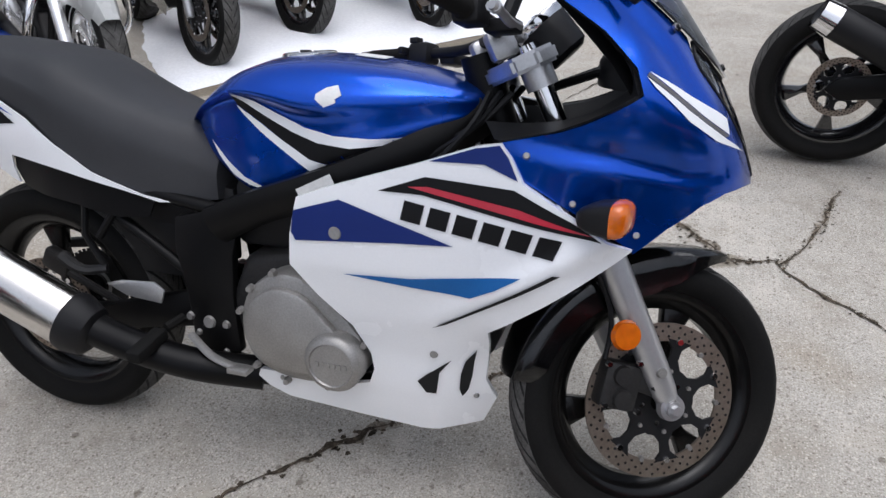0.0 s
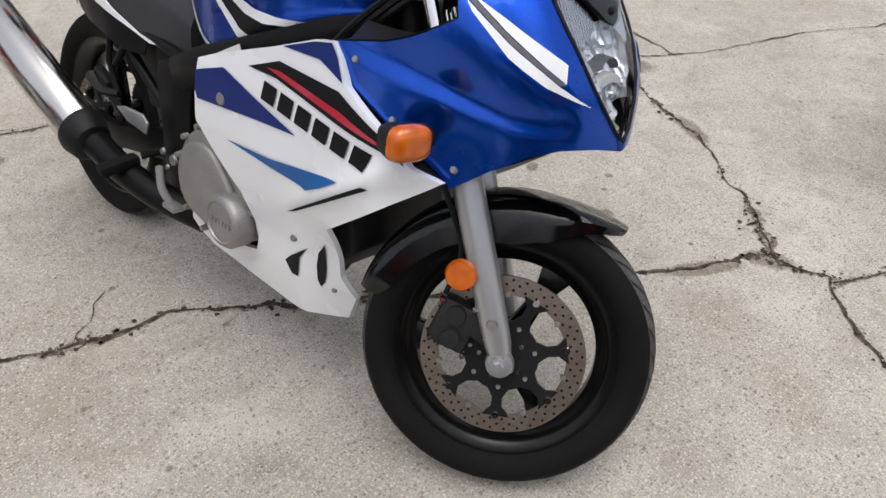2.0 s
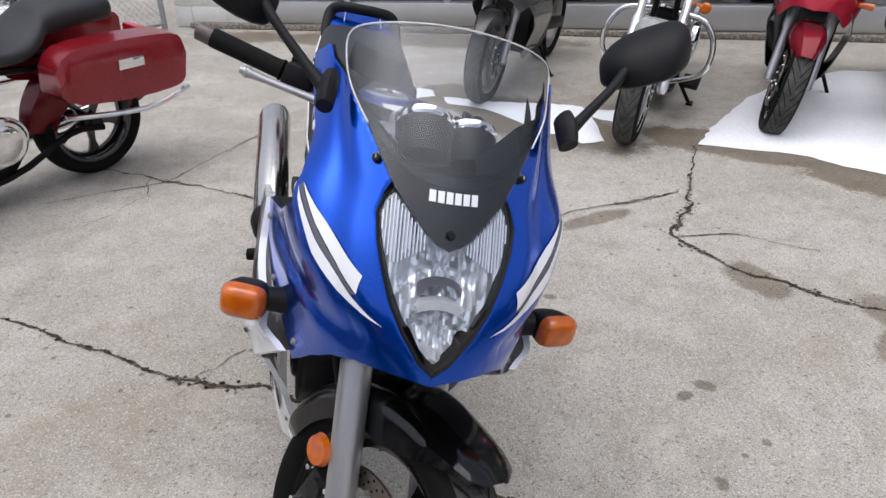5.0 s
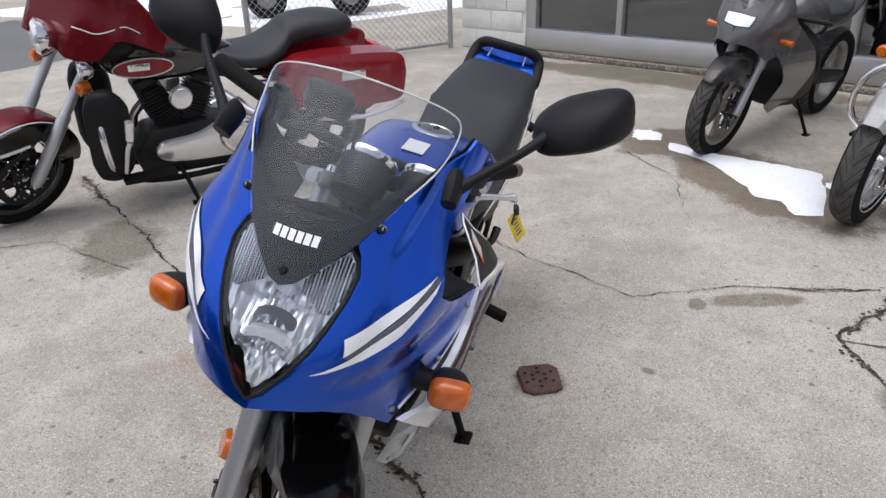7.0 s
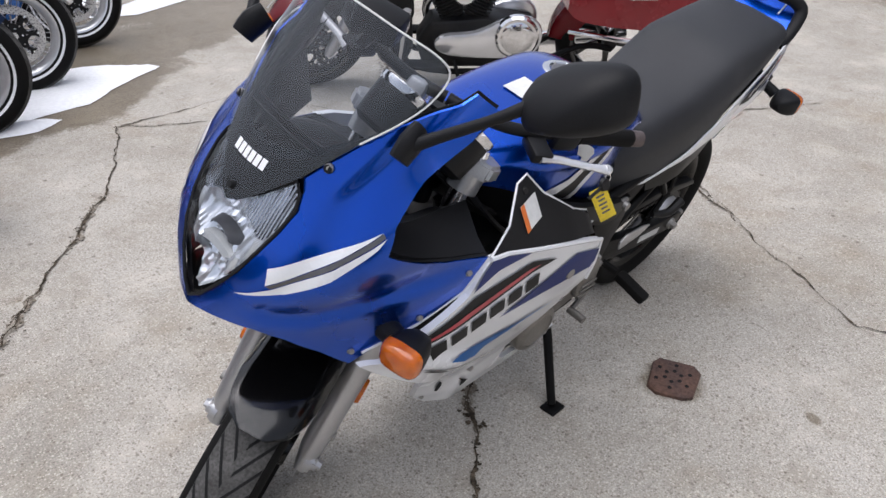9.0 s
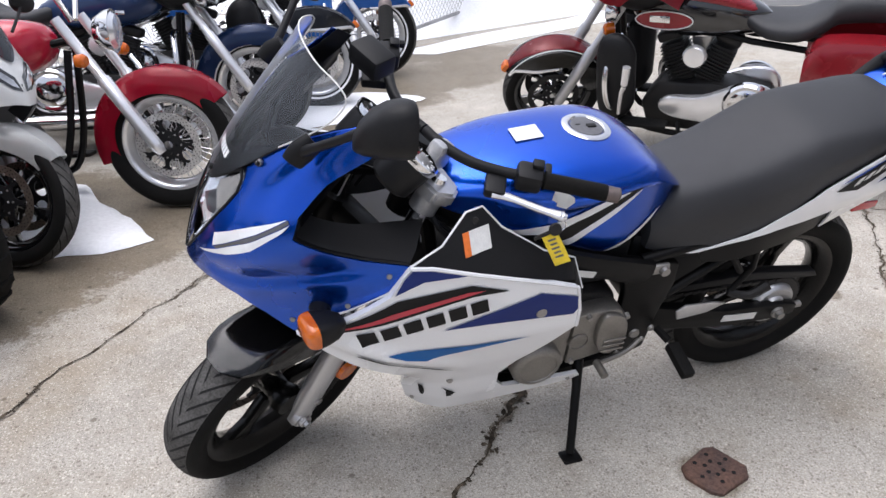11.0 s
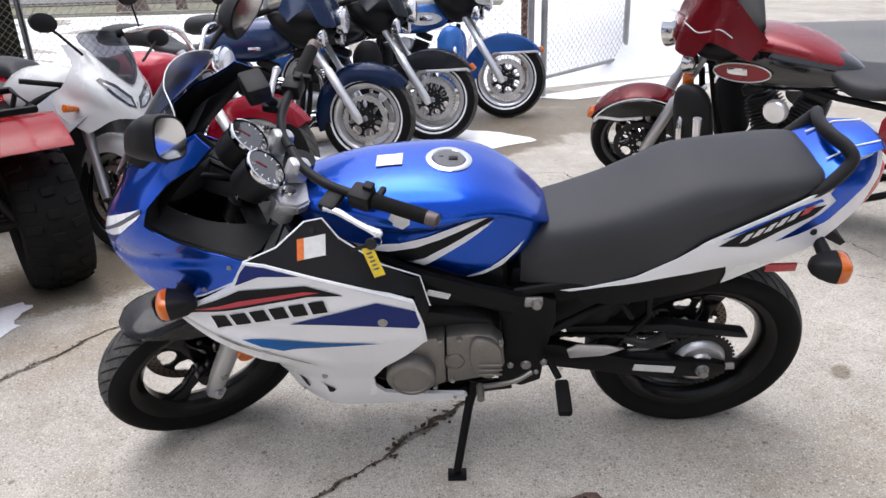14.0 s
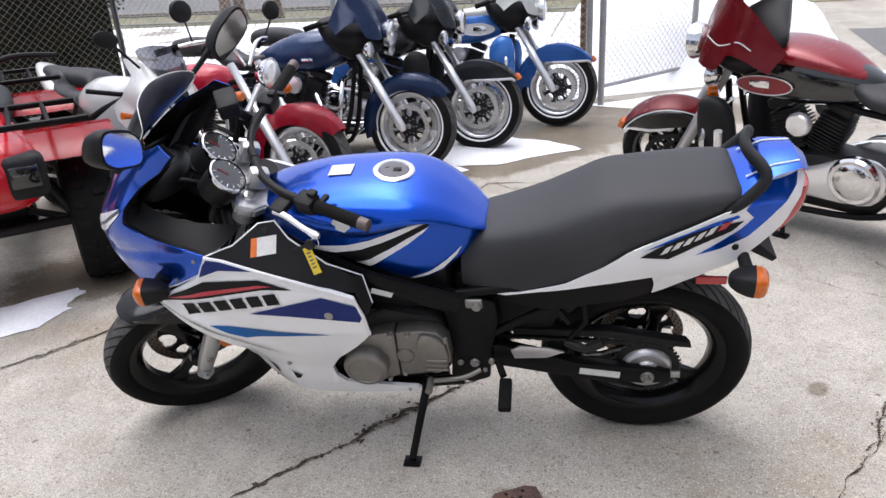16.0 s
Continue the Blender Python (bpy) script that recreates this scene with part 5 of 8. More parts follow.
lathe(b, [(0.09, -0.003), (0.09, 0.003), (0.045, 0.003), (0.045, -0.003)], 48, Matrix.Translation((-0.703, 0.072, 0.286)), closed=True)
for i in range(40):
    a = 2 * math.pi * i / 40
    box(b, (0.009, 0.005, 0.006), Matrix.Translation((-0.703 + 0.0915 * math.cos(a), 0.072, 0.286 + 0.0915 * math.sin(a))) @ Matrix.Rotation(-a, 4, "Y"))
part("sprocket", b, M_DARKM, bike)
b = bmesh.new()
prism(b, [(-0.34, 0.432), (-0.60, 0.432), (-0.80, 0.395), (-0.815, 0.375), (-0.78, 0.378), (-0.60, 0.405), (-0.34, 0.412)], 0.058, 0.088, None, 0.004)
part("chain_guard", b, M_BLACKP, bike, "black plastic chain guard")
b = bmesh.new()
lathe(b, [(0.001, 0.020), (0.030, 0.020), (0.034, 0.012), (0.058, 0.014), (0.066, 0.008), (0.070, -0.006)], 32, Matrix.Translation((-0.703, 0.078, 0.290)))
part("cush_hub", b, M_YOKE, bike, "bright sprocket hub")
b = bmesh.new()
box(b, (0.07, 0.03, 0.05), Matrix.Translation((-0.66, -0.078, 0.405)) @ Matrix.Rotation(radians(25), 4, "Y"), 0.008)
tube(b, [(-0.64, -0.08, 0.385), (-0.50, -0.085, 0.33)], 0.009, 8)
part("rear_caliper", b, M_DARKM, bike, "dark rear brake caliper")
b = bmesh.new()
tube(b, [(-0.36, 0, 0.36), (-0.44, 0, 0.60)], 0.022, 12)
part("shock_body", b, M_DARKM, bike)
b = bmesh.new()
tube(b, [Vector((-0.36 - 0.08 * t / 56, 0, 0.36 + 0.24 * t / 56)) + Vector((0.032 * math.cos(t * 0.785), 0.034 * math.sin(t * 0.785), 0.010 * math.cos(t * 0.785))) for t in range(8, 54)], 0.006, 6)
part("shock_spring", b, M_BLACKG, bike)

b = bmesh.new()
prism(b, [(-0.28, 0.41), (-0.28, 0.60), (-0.62, 0.62), (-0.645, 0.588), (-0.57, 0.558), (-0.505, 0.518), (-0.455, 0.460), (-0.435, 0.41)], -0.078, 0.078, None, 0.008)
part("inner_mudguard", b, M_BLACKP, bike, "matt black inner mudguard and battery tray")

# frame
b = bmesh.new()
for s in (1, -1):
    tube(b, catmull([(0.315, s * 0.045, 0.800), (0.22, s * 0.105, 0.742), (0.05, s * 0.150, 0.668), (-0.10, s * 0.150, 0.610), (-0.20, s * 0.132, 0.560)], 4), [0.036, 0.038, 0.036, 0.036, 0.042], 10, flat=0.55, up=(0, 0, 1))
    prism(b, [(-0.14, 0.61), (-0.30, 0.565), (-0.305, 0.50), (-0.285, 0.40), (-0.275, 0.285), (-0.225, 0.262), (-0.165, 0.285), (-0.175, 0.40), (-0.17, 0.50)], s * 0.108, s * 0.132, None, 0.006)
    tube(b, [(-0.20, s * 0.118, 0.585), (-0.50, s * 0.115, 0.628), (-0.86, s * 0.09, 0.745)], 0.014, 10)
    tube(b, [(-0.26, s * 0.118, 0.43), (-0.45, s * 0.112, 0.545), (-0.60, s * 0.11, 0.65)], 0.012, 10)
    tube(b, [(-0.52, s * 0.12, 0.60), (-0.53, s * 0.126, 0.50), (-0.485, s * 0.13, 0.432)], 0.008, 8)
    tube(b, [(-0.42, s * 0.12, 0.60), (-0.49, s * 0.13, 0.50)], 0.009, 8)
    tube(b, catmull([(0.30, s * 0.04, 0.74), (0.28, s * 0.10, 0.55), (0.22, s * 0.12, 0.33), (0.05, s * 0.12, 0.245), (-0.20, s * 0.12, 0.265)], 4), 0.016, 8)
tube(b, [(0.34, 0, 0.74), (0.285, 0, 0.90)], 0.036, 14)
frame_ = part("frame", b, M_FRAME, bike, "black tubular steel frame")
b = bmesh.new()
for s in (1, -1):
    for x, z, r in ((-0.235, 0.345, 0.015), (-0.195, 0.345, 0.010), (-0.262, 0.318, 0.008), (-0.28, 0.352, 0.010), (-0.20, 0.282, 0.008)):
        disc_part(b, (x, s * 0.134, z), (0, s, 0), r, 0.008, 18, 0.003)
pieces("frame_bolt", b, M_ALU, frame_, "bright frame bolts")
b = bmesh.new()
box(b, (0.055, 0.002, 0.016), Matrix.Translation((-0.02, 0.178, 0.634)) @ Matrix.Rotation(radians(-24), 4, "Y") @ Matrix.Rotation(radians(8), 4, "Z"))
part("frame_label", b, M_PAPER, frame_, "pale identification label without readable text")
b = bmesh.new()
box(b, (0.075, 0.002, 0.026), Matrix.Translation((0.04, -0.178, 0.668)) @ Matrix.Rotation(radians(-27), 4, "Y"))
part("frame_label", b, M_PAPER, frame_, "white identification label without readable text")
b = bmesh.new()
box(b, (0.045, 0.012, 0.028), Matrix.Translation((-0.245, 0.135, 0.565)), 0.005)
disc_part(b, (-0.252, 0.145, 0.563), (0, 1, 0), 0.013, 0.012, 20, 0.002)
part("helmet_lock", b, M_ALU, bike, "metal helmet lock")
b = bmesh.new()
for s in (1, -1):
    prism(b, [(-0.335, 0.402), (-0.36, 0.418), (-0.44, 0.412), (-0.480, 0.400), (-0.43, 0.378), (-0.345, 0.372)], s * 0.134, s * 0.140, None, 0.002)
pieces("heel_plate", b, M_YOKE, bike, "bright aluminium heel plate")
for s in (1, -1):
    b = bmesh.new()
    tube(b, [(-0.30, s * 0.13, 0.345), (-0.315, s * 0.17, 0.335)], 0.010, 8)
    box(b, (0.034, 0.095, 0.026), Matrix.Translation((-0.322, s * 0.222, 0.318)) @ Matrix.Rotation(radians(-s * 10), 4, "X"), 0.006)
    part("foot_peg", b, M_RUB, bike, "black rubber foot peg")
    b = bmesh.new()
    tube(b, catmull([(-0.48, s * 0.13, 0.430), (-0.53, s * 0.150, 0.428), (-0.575, s * 0.152, 0.455)], 3), [0.010, 0.012, 0.014], 8)
    part("pillion_peg", b, M_DARKM, bike)
b = bmesh.new()
tube(b, catmull([(-0.25, 0.14, 0.325), (-0.20, 0.160, 0.312), (-0.115, 0.180, 0.318)], 4), 0.007, 8)
tube(b, [(-0.115, 0.175, 0.318), (-0.115, 0.222, 0.318)], 0.010, 10)
part("gear_lever", b, M_ENG, bike, "bright gear lever")
b = bmesh.new()
tube(b, catmull([(-0.27, -0.15, 0.318), (-0.20, -0.185, 0.298), (-0.135, -0.200, 0.290)], 4), 0.0065, 8, flat=1.5)
box(b, (0.045, 0.03, 0.012), Matrix.Translation((-0.125, -0.202, 0.289)), 0.003)
part("brake_pedal", b, M_ALU, bike, "bright brake pedal")

# engine
b = bmesh.new()
prism(b, [(0.20, 0.30), (0.21, 0.40), (0.16, 0.50), (0.0, 0.53), (-0.15, 0.50), (-0.19, 0.40), (-0.16, 0.29), (0.0, 0.255)], -0.125, 0.125, None, 0.02)
prism(b, [(0.02, 0.50), (0.20, 0.44), (0.275, 0.62), (0.10, 0.68)], -0.115, 0.115, None, 0.012)
engine = part("engine", b, M_DARKM, bike, "grey twin-cylinder engine")
b = bmesh.new()
for k in range(8):
    f = k / 7
    p = Vector((0.115, 0, 0.50)).lerp(Vector((0.18, 0, 0.63)), f)
    box(b, (0.20, 0.25, 0.004), Matrix.Translation(p) @ Matrix.Rotation(radians(18), 4, "Y"))
pieces("cooling_fin", b, M_DARKM, engine)
b = bmesh.new()
LC = [(-0.029, 0.484), (0.025, 0.476), (0.075, 0.450), (0.110, 0.412), (0.120, 0.35), (0.085, 0.305), (0.02, 0.300), (-0.029, 0.322)]
prism(b, LC, 0.12, 0.166, None, 0.006)
cover = part("engine_cover", b, M_ENG, engine, "grey cast engine side cover")
b = bmesh.new()
prism(b, [(-0.0325, 0.485), (-0.10, 0.491), (-0.145, 0.486), (-0.172, 0.455), (-0.178, 0.385), (-0.15, 0.345), (-0.08, 0.330), (-0.0325, 0.323)], 0.12, 0.168, None, 0.006)
prism(b, [(p.x, p.y) for p in catmull([(x, z, 0) for x, z in ((-0.098, 0.484), (-0.14, 0.480), (-0.166, 0.45), (-0.170, 0.39), (-0.145, 0.352), (-0.110, 0.362), (-0.090, 0.42))], 3, closed=True)], 0.165, 0.184, None, 0.006)
rear = part("sprocket_cover", b, M_ENG, engine, "grey cast sprocket cover")
b = bmesh.new()
for k in range(3):
    box(b, (0.060, 0.006, 0.007), Matrix.Translation((-0.140, 0.185, 0.402 - k * 0.017)), 0.002)
pieces("cover_rib", b, M_ENG, rear)
b = bmesh.new()
lathe(b, [(0.025, 0.160), (0.025, 0.171), (0.023, 0.173), (0.0225, 0.1705), (0.001, 0.1715)], 32, Matrix.Translation((-0.052, 0, 0.402)))
part("inspection_plug", b, M_ENG, rear, "round inspection plug")
b = bmesh.new()
lathe(b, [(0.062, 0.160), (0.062, 0.192), (0.056, 0.200), (0.046, 0.203), (0.044, 0.200), (0.001, 0.201)], 48, Matrix.Translation((0.058, 0, 0.372)))
part("alternator_cover", b, M_ENG, cover, "round cast cover")
b = bmesh.new()
for x, z in ((0.098, 0.428), (0.055, 0.462), (-0.018, 0.478), (-0.065, 0.480), (-0.166, 0.462), (-0.155, 0.358), (-0.045, 0.335), (0.0, 0.312)):
    disc_part(b, (x, 0.170, z), (0, 1, 0), 0.008, 0.012, 8, 0.002)
pieces("cover_bolt", b, M_ALU, cover)
b = bmesh.new()
RC = [(-0.125, 0.40), (-0.105, 0.455), (-0.05, 0.495), (0.02, 0.49), (0.08, 0.44), (0.135, 0.375), (0.13, 0.315), (0.08, 0.285), (-0.02, 0.278), (-0.09, 0.30), (-0.12, 0.345)]
prism(b, [(p.x, p.y) for p in catmull([(x, z, 0) for x, z in RC], 3, closed=True)], -0.12, -0.186, None, 0.010)
prism(b, [(p.x, p.y) for p in catmull([(x * 0.80 - 0.008, 0.385 + (z - 0.385) * 0.78, 0) for x, z in RC], 3, closed=True)], -0.183, -0.204, None, 0.010)
cover = part("engine_cover", b, M_ALU, engine, "grey cast clutch cover")
b = bmesh.new()
lathe(b, [(0.058, -0.180), (0.058, -0.214), (0.052, -0.223), (0.044, -0.226), (0.042, -0.223), (0.001, -0.224)], 48, Matrix.Translation((0.082, 0, 0.345)))
part("ignition_cover", b, M_ALU, cover, "round cast cover with plain raised mark")
b = bmesh.new()
for k in range(6):
    box(b, (0.008, 0.002, 0.010), Matrix.Translation((0.054 + k * 0.0112, -0.225, 0.345)))
pieces("maker_mark", b, M_ALU, cover)
b = bmesh.new()
for x, z in ((-0.125, 0.41), (-0.10, 0.46), (-0.05, 0.498), (0.02, 0.494), (0.075, 0.447), (0.135, 0.38), (0.06, 0.279), (-0.03, 0.274), (-0.095, 0.298)):
    disc_part(b, (x, -0.188, z), (0, -1, 0), 0.008, 0.014, 8, 0.002)
pieces("cover_bolt", b, M_ALU, cover)
b = bmesh.new()
for s in (1, -1):
    tube(b, catmull([(0.26, s * 0.06, 0.56), (0.31, s * 0.07, 0.50), (0.31, s * 0.075, 0.36), (0.24, s * 0.08, 0.27), (0.05, s * 0.09, 0.235), (-0.15, s * 0.10 - 0.02, 0.235)], 4), 0.021, 10)
pieces("exhaust_header", b, M_DARKM, bike)
b = bmesh.new()
tube(b, catmull([(-0.12, -0.12, 0.24), (-0.24, -0.17, 0.262), (-0.34, -0.195, 0.288), (-0.42, -0.205, 0.312), (-0.485, -0.210, 0.335)], 4), [0.036, 0.034, 0.034, 0.034, 0.036], 16)
pipe = part("exhaust_pipe", b, M_FRAME, bike, "black exhaust link pipe")
b = bmesh.new()
p0, p1 = Vector((-0.50, -0.214, 0.335)), Vector((-0.935, -0.236, 0.530))
tube(b, [p0.lerp(p1, t) for t in (-0.02, 0.0, 0.03, 0.97, 1.0, 1.01)], [0.050, 0.060, 0.064, 0.064, 0.060, 0.045], 32, flat=0.82)
muf = part("muffler", b, M_STEEL, bike, "polished steel muffler")
b = bmesh.new()
tube(b, [p0.lerp(p1, t) for t in (-0.10, -0.08, 0.0, 0.035)], [0.040, 0.056, 0.068, 0.066], 32, flat=0.84)
part("muffler_cap", b, M_BLACKP, muf, "black muffler front cap")
b = bmesh.new()
tube(b, [p0.lerp(p1, t) for t in (1.0, 1.04)], [0.030, 0.028], 20)
part("muffler_tip", b, M_DARKM, muf)
b = bmesh.new()
tube(b, [(-0.10, 0.12, 0.270), (-0.085, 0.165, 0.225), (-0.050, 0.262, 0.080)], [0.016, 0.012, 0.011], 10)
box(b, (0.05, 0.045, 0.010), Matrix.Translation((-0.050, 0.268, 0.0715)) @ Matrix.Rotation(radians(14), 4, "X"), 0.004)
part("side_stand", b, M_FRAME, bike, "black steel side stand")
b = bmesh.new()
prism(b, [(0.34, 0.52), (0.37, 0.38), (0.30, 0.30), (0.22, 0.30), (0.25, 0.52)], -0.13, 0.13, None, 0.01)
part("oil_cooler", b, M_DARKM, bike)
b = bmesh.new()
box(b, (0.22, 0.16, 0.11), Matrix.Translation((-0.30, 0, 0.57)), 0.02)
box(b, (0.26, 0.20, 0.14), Matrix.Translation((-0.05, 0, 0.58)), 0.02)
part("airbox", b, M_BLACKP, bike)
b = bmesh.new()
for s in (1, -1):
    for k in range(3):
        tube(b, catmull([(0.36 - k * 0.02, s * 0.05, 0.84), (0.30, s * (0.09 + k * 0.02), 0.78), (0.18, s * (0.10 + 0.01 * k), 0.72 - k * 0.03), (0.08, s * 0.10, 0.60)], 4), 0.006, 6)
pieces("cable", b, M_BLACKP, bike)

# ---- parts that steer
w = wheel(bike, "front_wheel", STEER @ Matrix.Translation(AXLE) @ Matrix.Rotation(0.5, 4, "Y"), RF, 0.112, 0.208, "cast", M_RIM, grooves=36, disc=(0.150, (-1,)), spokes=3)
perp = Vector((RAKE.z, 0, -RAKE.x))
top = HEAD + perp * 0.036


def leg(d, s, out=0.0, fwd=0.0):
    """A place on a fork leg, d metres below the top clamp."""
    p = top - RAKE * d + perp * fwd
    return Vector((p.x, s * (0.094 + out), p.z))


for s in (1, -1):
    b = bmesh.new()
    tube(b, [leg(-0.012, s), leg(0.40, s)], 0.0185, 20)
    lg = part("fork_leg", b, M_CHROME, bike, "chromed fork tube with silver slider", m=STEER)
    b = bmesh.new()
    tube(b, [leg(0.335, s), leg(0.35, s), leg(0.36, s), leg(0.60, s), leg(0.645, s), leg(0.665, s), leg(0.69, s)], [0.024, 0.027, 0.0275, 0.026, 0.024, 0.020, 0.016], 20)
    box(b, (0.040, 0.026, 0.052), Matrix.Translation(leg(0.672, s)) @ Matrix.Rotation(radians(-26), 4, "Y"), 0.006)
    part("slider", b, M_SILV, lg, "silver painted fork slider")
    b = bmesh.new()
    disc_part(b, leg(0.672, s, 0.018), (0, s, 0), 0.014, 0.012, 6, 0.001)
    disc_part(b, leg(0.60, s, 0.026), (0, s, 0), 0.011, 0.008, 16, 0.002)
    pieces("axle_bolt", b, M_ALU, lg)
    b = bmesh.new()
    for d_, r_ in ((0.0, 0.026), (0.010, 0.017), (0.018, 0.011)):
        disc_part(b, (AXLE.x, s * (0.104 + d_), AXLE.z), (0, s, 0), r_, 0.014, 20 if d_ < 0.018 else 6, 0.002)
    part("axle_clamp", b, M_SILV, lg, "silver axle clamp with its nut")
    b = bmesh.new()
    disc_part(b, leg(0.505, s, 0.030, -0.036), (0, s, 0), 0.0285, 0.010, 28, 0.004)
    part("reflector", b, M_AMBER, lg, "round amber reflector")
    b = bmesh.new()
    tube(b, [leg(0.52, s, 0.0, -0.01), leg(0.505, s, 0.024, -0.034)], 0.006, 6)
    part("bracket", b, M_BLACKP, lg)
b = bmesh.new()
cal = leg(0.60, -1, -0.02, -0.072)
box(b, (0.075, 0.050, 0.088), Matrix.Translation(cal) @ Matrix.Rotation(radians(12), 4, "Y"), 0.010)
for k in (-0.022, 0.022):
    disc_part(b, cal + Vector((0.0, -0.026, k)), (0, -1, 0), 0.020, 0.014, 20, 0.003)
box(b, (0.05, 0.02, 0.03), Matrix.Translation(cal + Vector((0.05, -0.012, 0.0))) @ Matrix.Rotation(radians(20), 4, "Y"), 0.004)
calp = part("brake_caliper", b, M_DARKM, bike, "dark cast front brake caliper", m=STEER)
b = bmesh.new()
for dx, dz in ((0.03, 0.045), (-0.03, 0.045), (0.06, 0.0), (0.03, -0.045), (-0.035, -0.03)):
    disc_part(b, cal + Vector((dx, -0.03, dz)), (0, -1, 0), 0.006, 0.010, 8, 0.001)
pieces("caliper_bolt", b, M_CHROME, calp)
b = bmesh.new()
tube(b, catmull([cal + Vector((-0.03, -0.01, 0.05)), cal + Vector((-0.025, -0.01, 0.14)), leg(0.30, -1, 0.02, -0.04), leg(0.10, -1, -0.02, -0.03)], 5), 0.005, 8)
part("brake_hose", b, M_BLACKP, bike, m=STEER)
# front mudguard
b = bmesh.new()
rows = []
for a in np.linspace(62, 172, 34):
    t = radians(a)
    rise = 0.020 + 0.034 * max(0, (86 - a) / 34) ** 1.3
    ww = interp(a, [(62, 0.026), (63.5, 0.044), (66, 0.056), (72, 0.067), (80, 0.074), (130, 0.074), (165, 0.066), (172, 0.05)])
    dip = interp(a, [(62, 0.002), (71, 0.016), (85, 0.055), (100, 0.075), (125, 0.062), (165, 0.045), (172, 0.03)])
    rr = RF + rise
    ring = []
    for k in np.linspace(-1, 1, 21):
        edge = abs(k)
        y = ww * math.copysign(min(1, edge * 1.45) ** 0.9, k)
        drop = dip * max(0, edge - 0.5) ** 1.3 * 2.4 + 0.014 * edge ** 2
        ring.append(AXLE + Vector(((rr - drop) * math.cos(t), y, (rr - drop) * math.sin(t))))
    rows.append(ring)
loft(b, rows, closed=False, caps=False)
r = bmesh.ops.solidify(b, geom=b.faces[:], thickness=0.003)
part("front_mudguard", b, M_BLACKG, bike, "gloss black front mudguard", m=STEER)
# clamps, bars, clocks
b = bmesh.new()
cl = Matrix.Translation(HEAD) @ Matrix.Rotation(radians(-26), 4, "Y")
prism2 = [(0.072, -0.125), (0.072, 0.125), (0.03, 0.14), (-0.01, 0.12), (-0.03, 0.05), (-0.03, -0.05), (-0.01, -0.12), (0.03, -0.14)]
bb = bmesh.new()
f = bb.faces.new([bb.verts.new((x, y, -0.016)) for x, y in prism2])
r = bmesh.ops.extrude_face_region(bb, geom=[f])
bmesh.ops.translate(bb, vec=(0, 0, 0.030), verts=[v for v in r["geom"] if isinstance(v, bmesh.types.BMVert)])
bmesh.ops.bevel(bb, geom=bb.edges[:], offset=0.006, segments=2, affect="EDGES")
join(b, bb, cl)
for s in (1, -1):
    tube(b, [leg(-0.008, s), leg(0.05, s)], 0.028, 20)
    box(b, (0.05, 0.036, 0.055), Matrix.Translation(HEAD + Vector((-0.012, s * 0.052, 0.045))) @ Matrix.Rotation(radians(-26), 4, "Y"), 0.010)
yoke = part("top_yoke", b, M_YOKE, bike, "cast aluminium top yoke with bar risers", m=STEER)
b = bmesh.new()
for s in (1, -1):
    tube(b, [leg(-0.026, s), leg(-0.008, s)], [0.014, 0.017], 16)
disc_part(b, HEAD + RAKE * 0.024, RAKE, 0.018, 0.014, 24, 0.003)
pieces("yoke_cap", b, M_CHROME, yoke, "chromed caps")
b = bmesh.new()
box(b, (0.06, 0.20, 0.05), Matrix.Translation(HEAD - RAKE * 0.19 + perp * 0.02) @ Matrix.Rotation(radians(-26), 4, "Y"), 0.012)
for s in (1, -1):
    tube(b, [leg(0.165, s), leg(0.225, s)], 0.030, 16)
part("lower_yoke", b, M_FRAME, bike, m=STEER)
grip_end = UNSTEER @ Vector((-0.006, 0.199, 0.866))
lever_end = UNSTEER @ Vector((0.095, 0.227, 0.849))
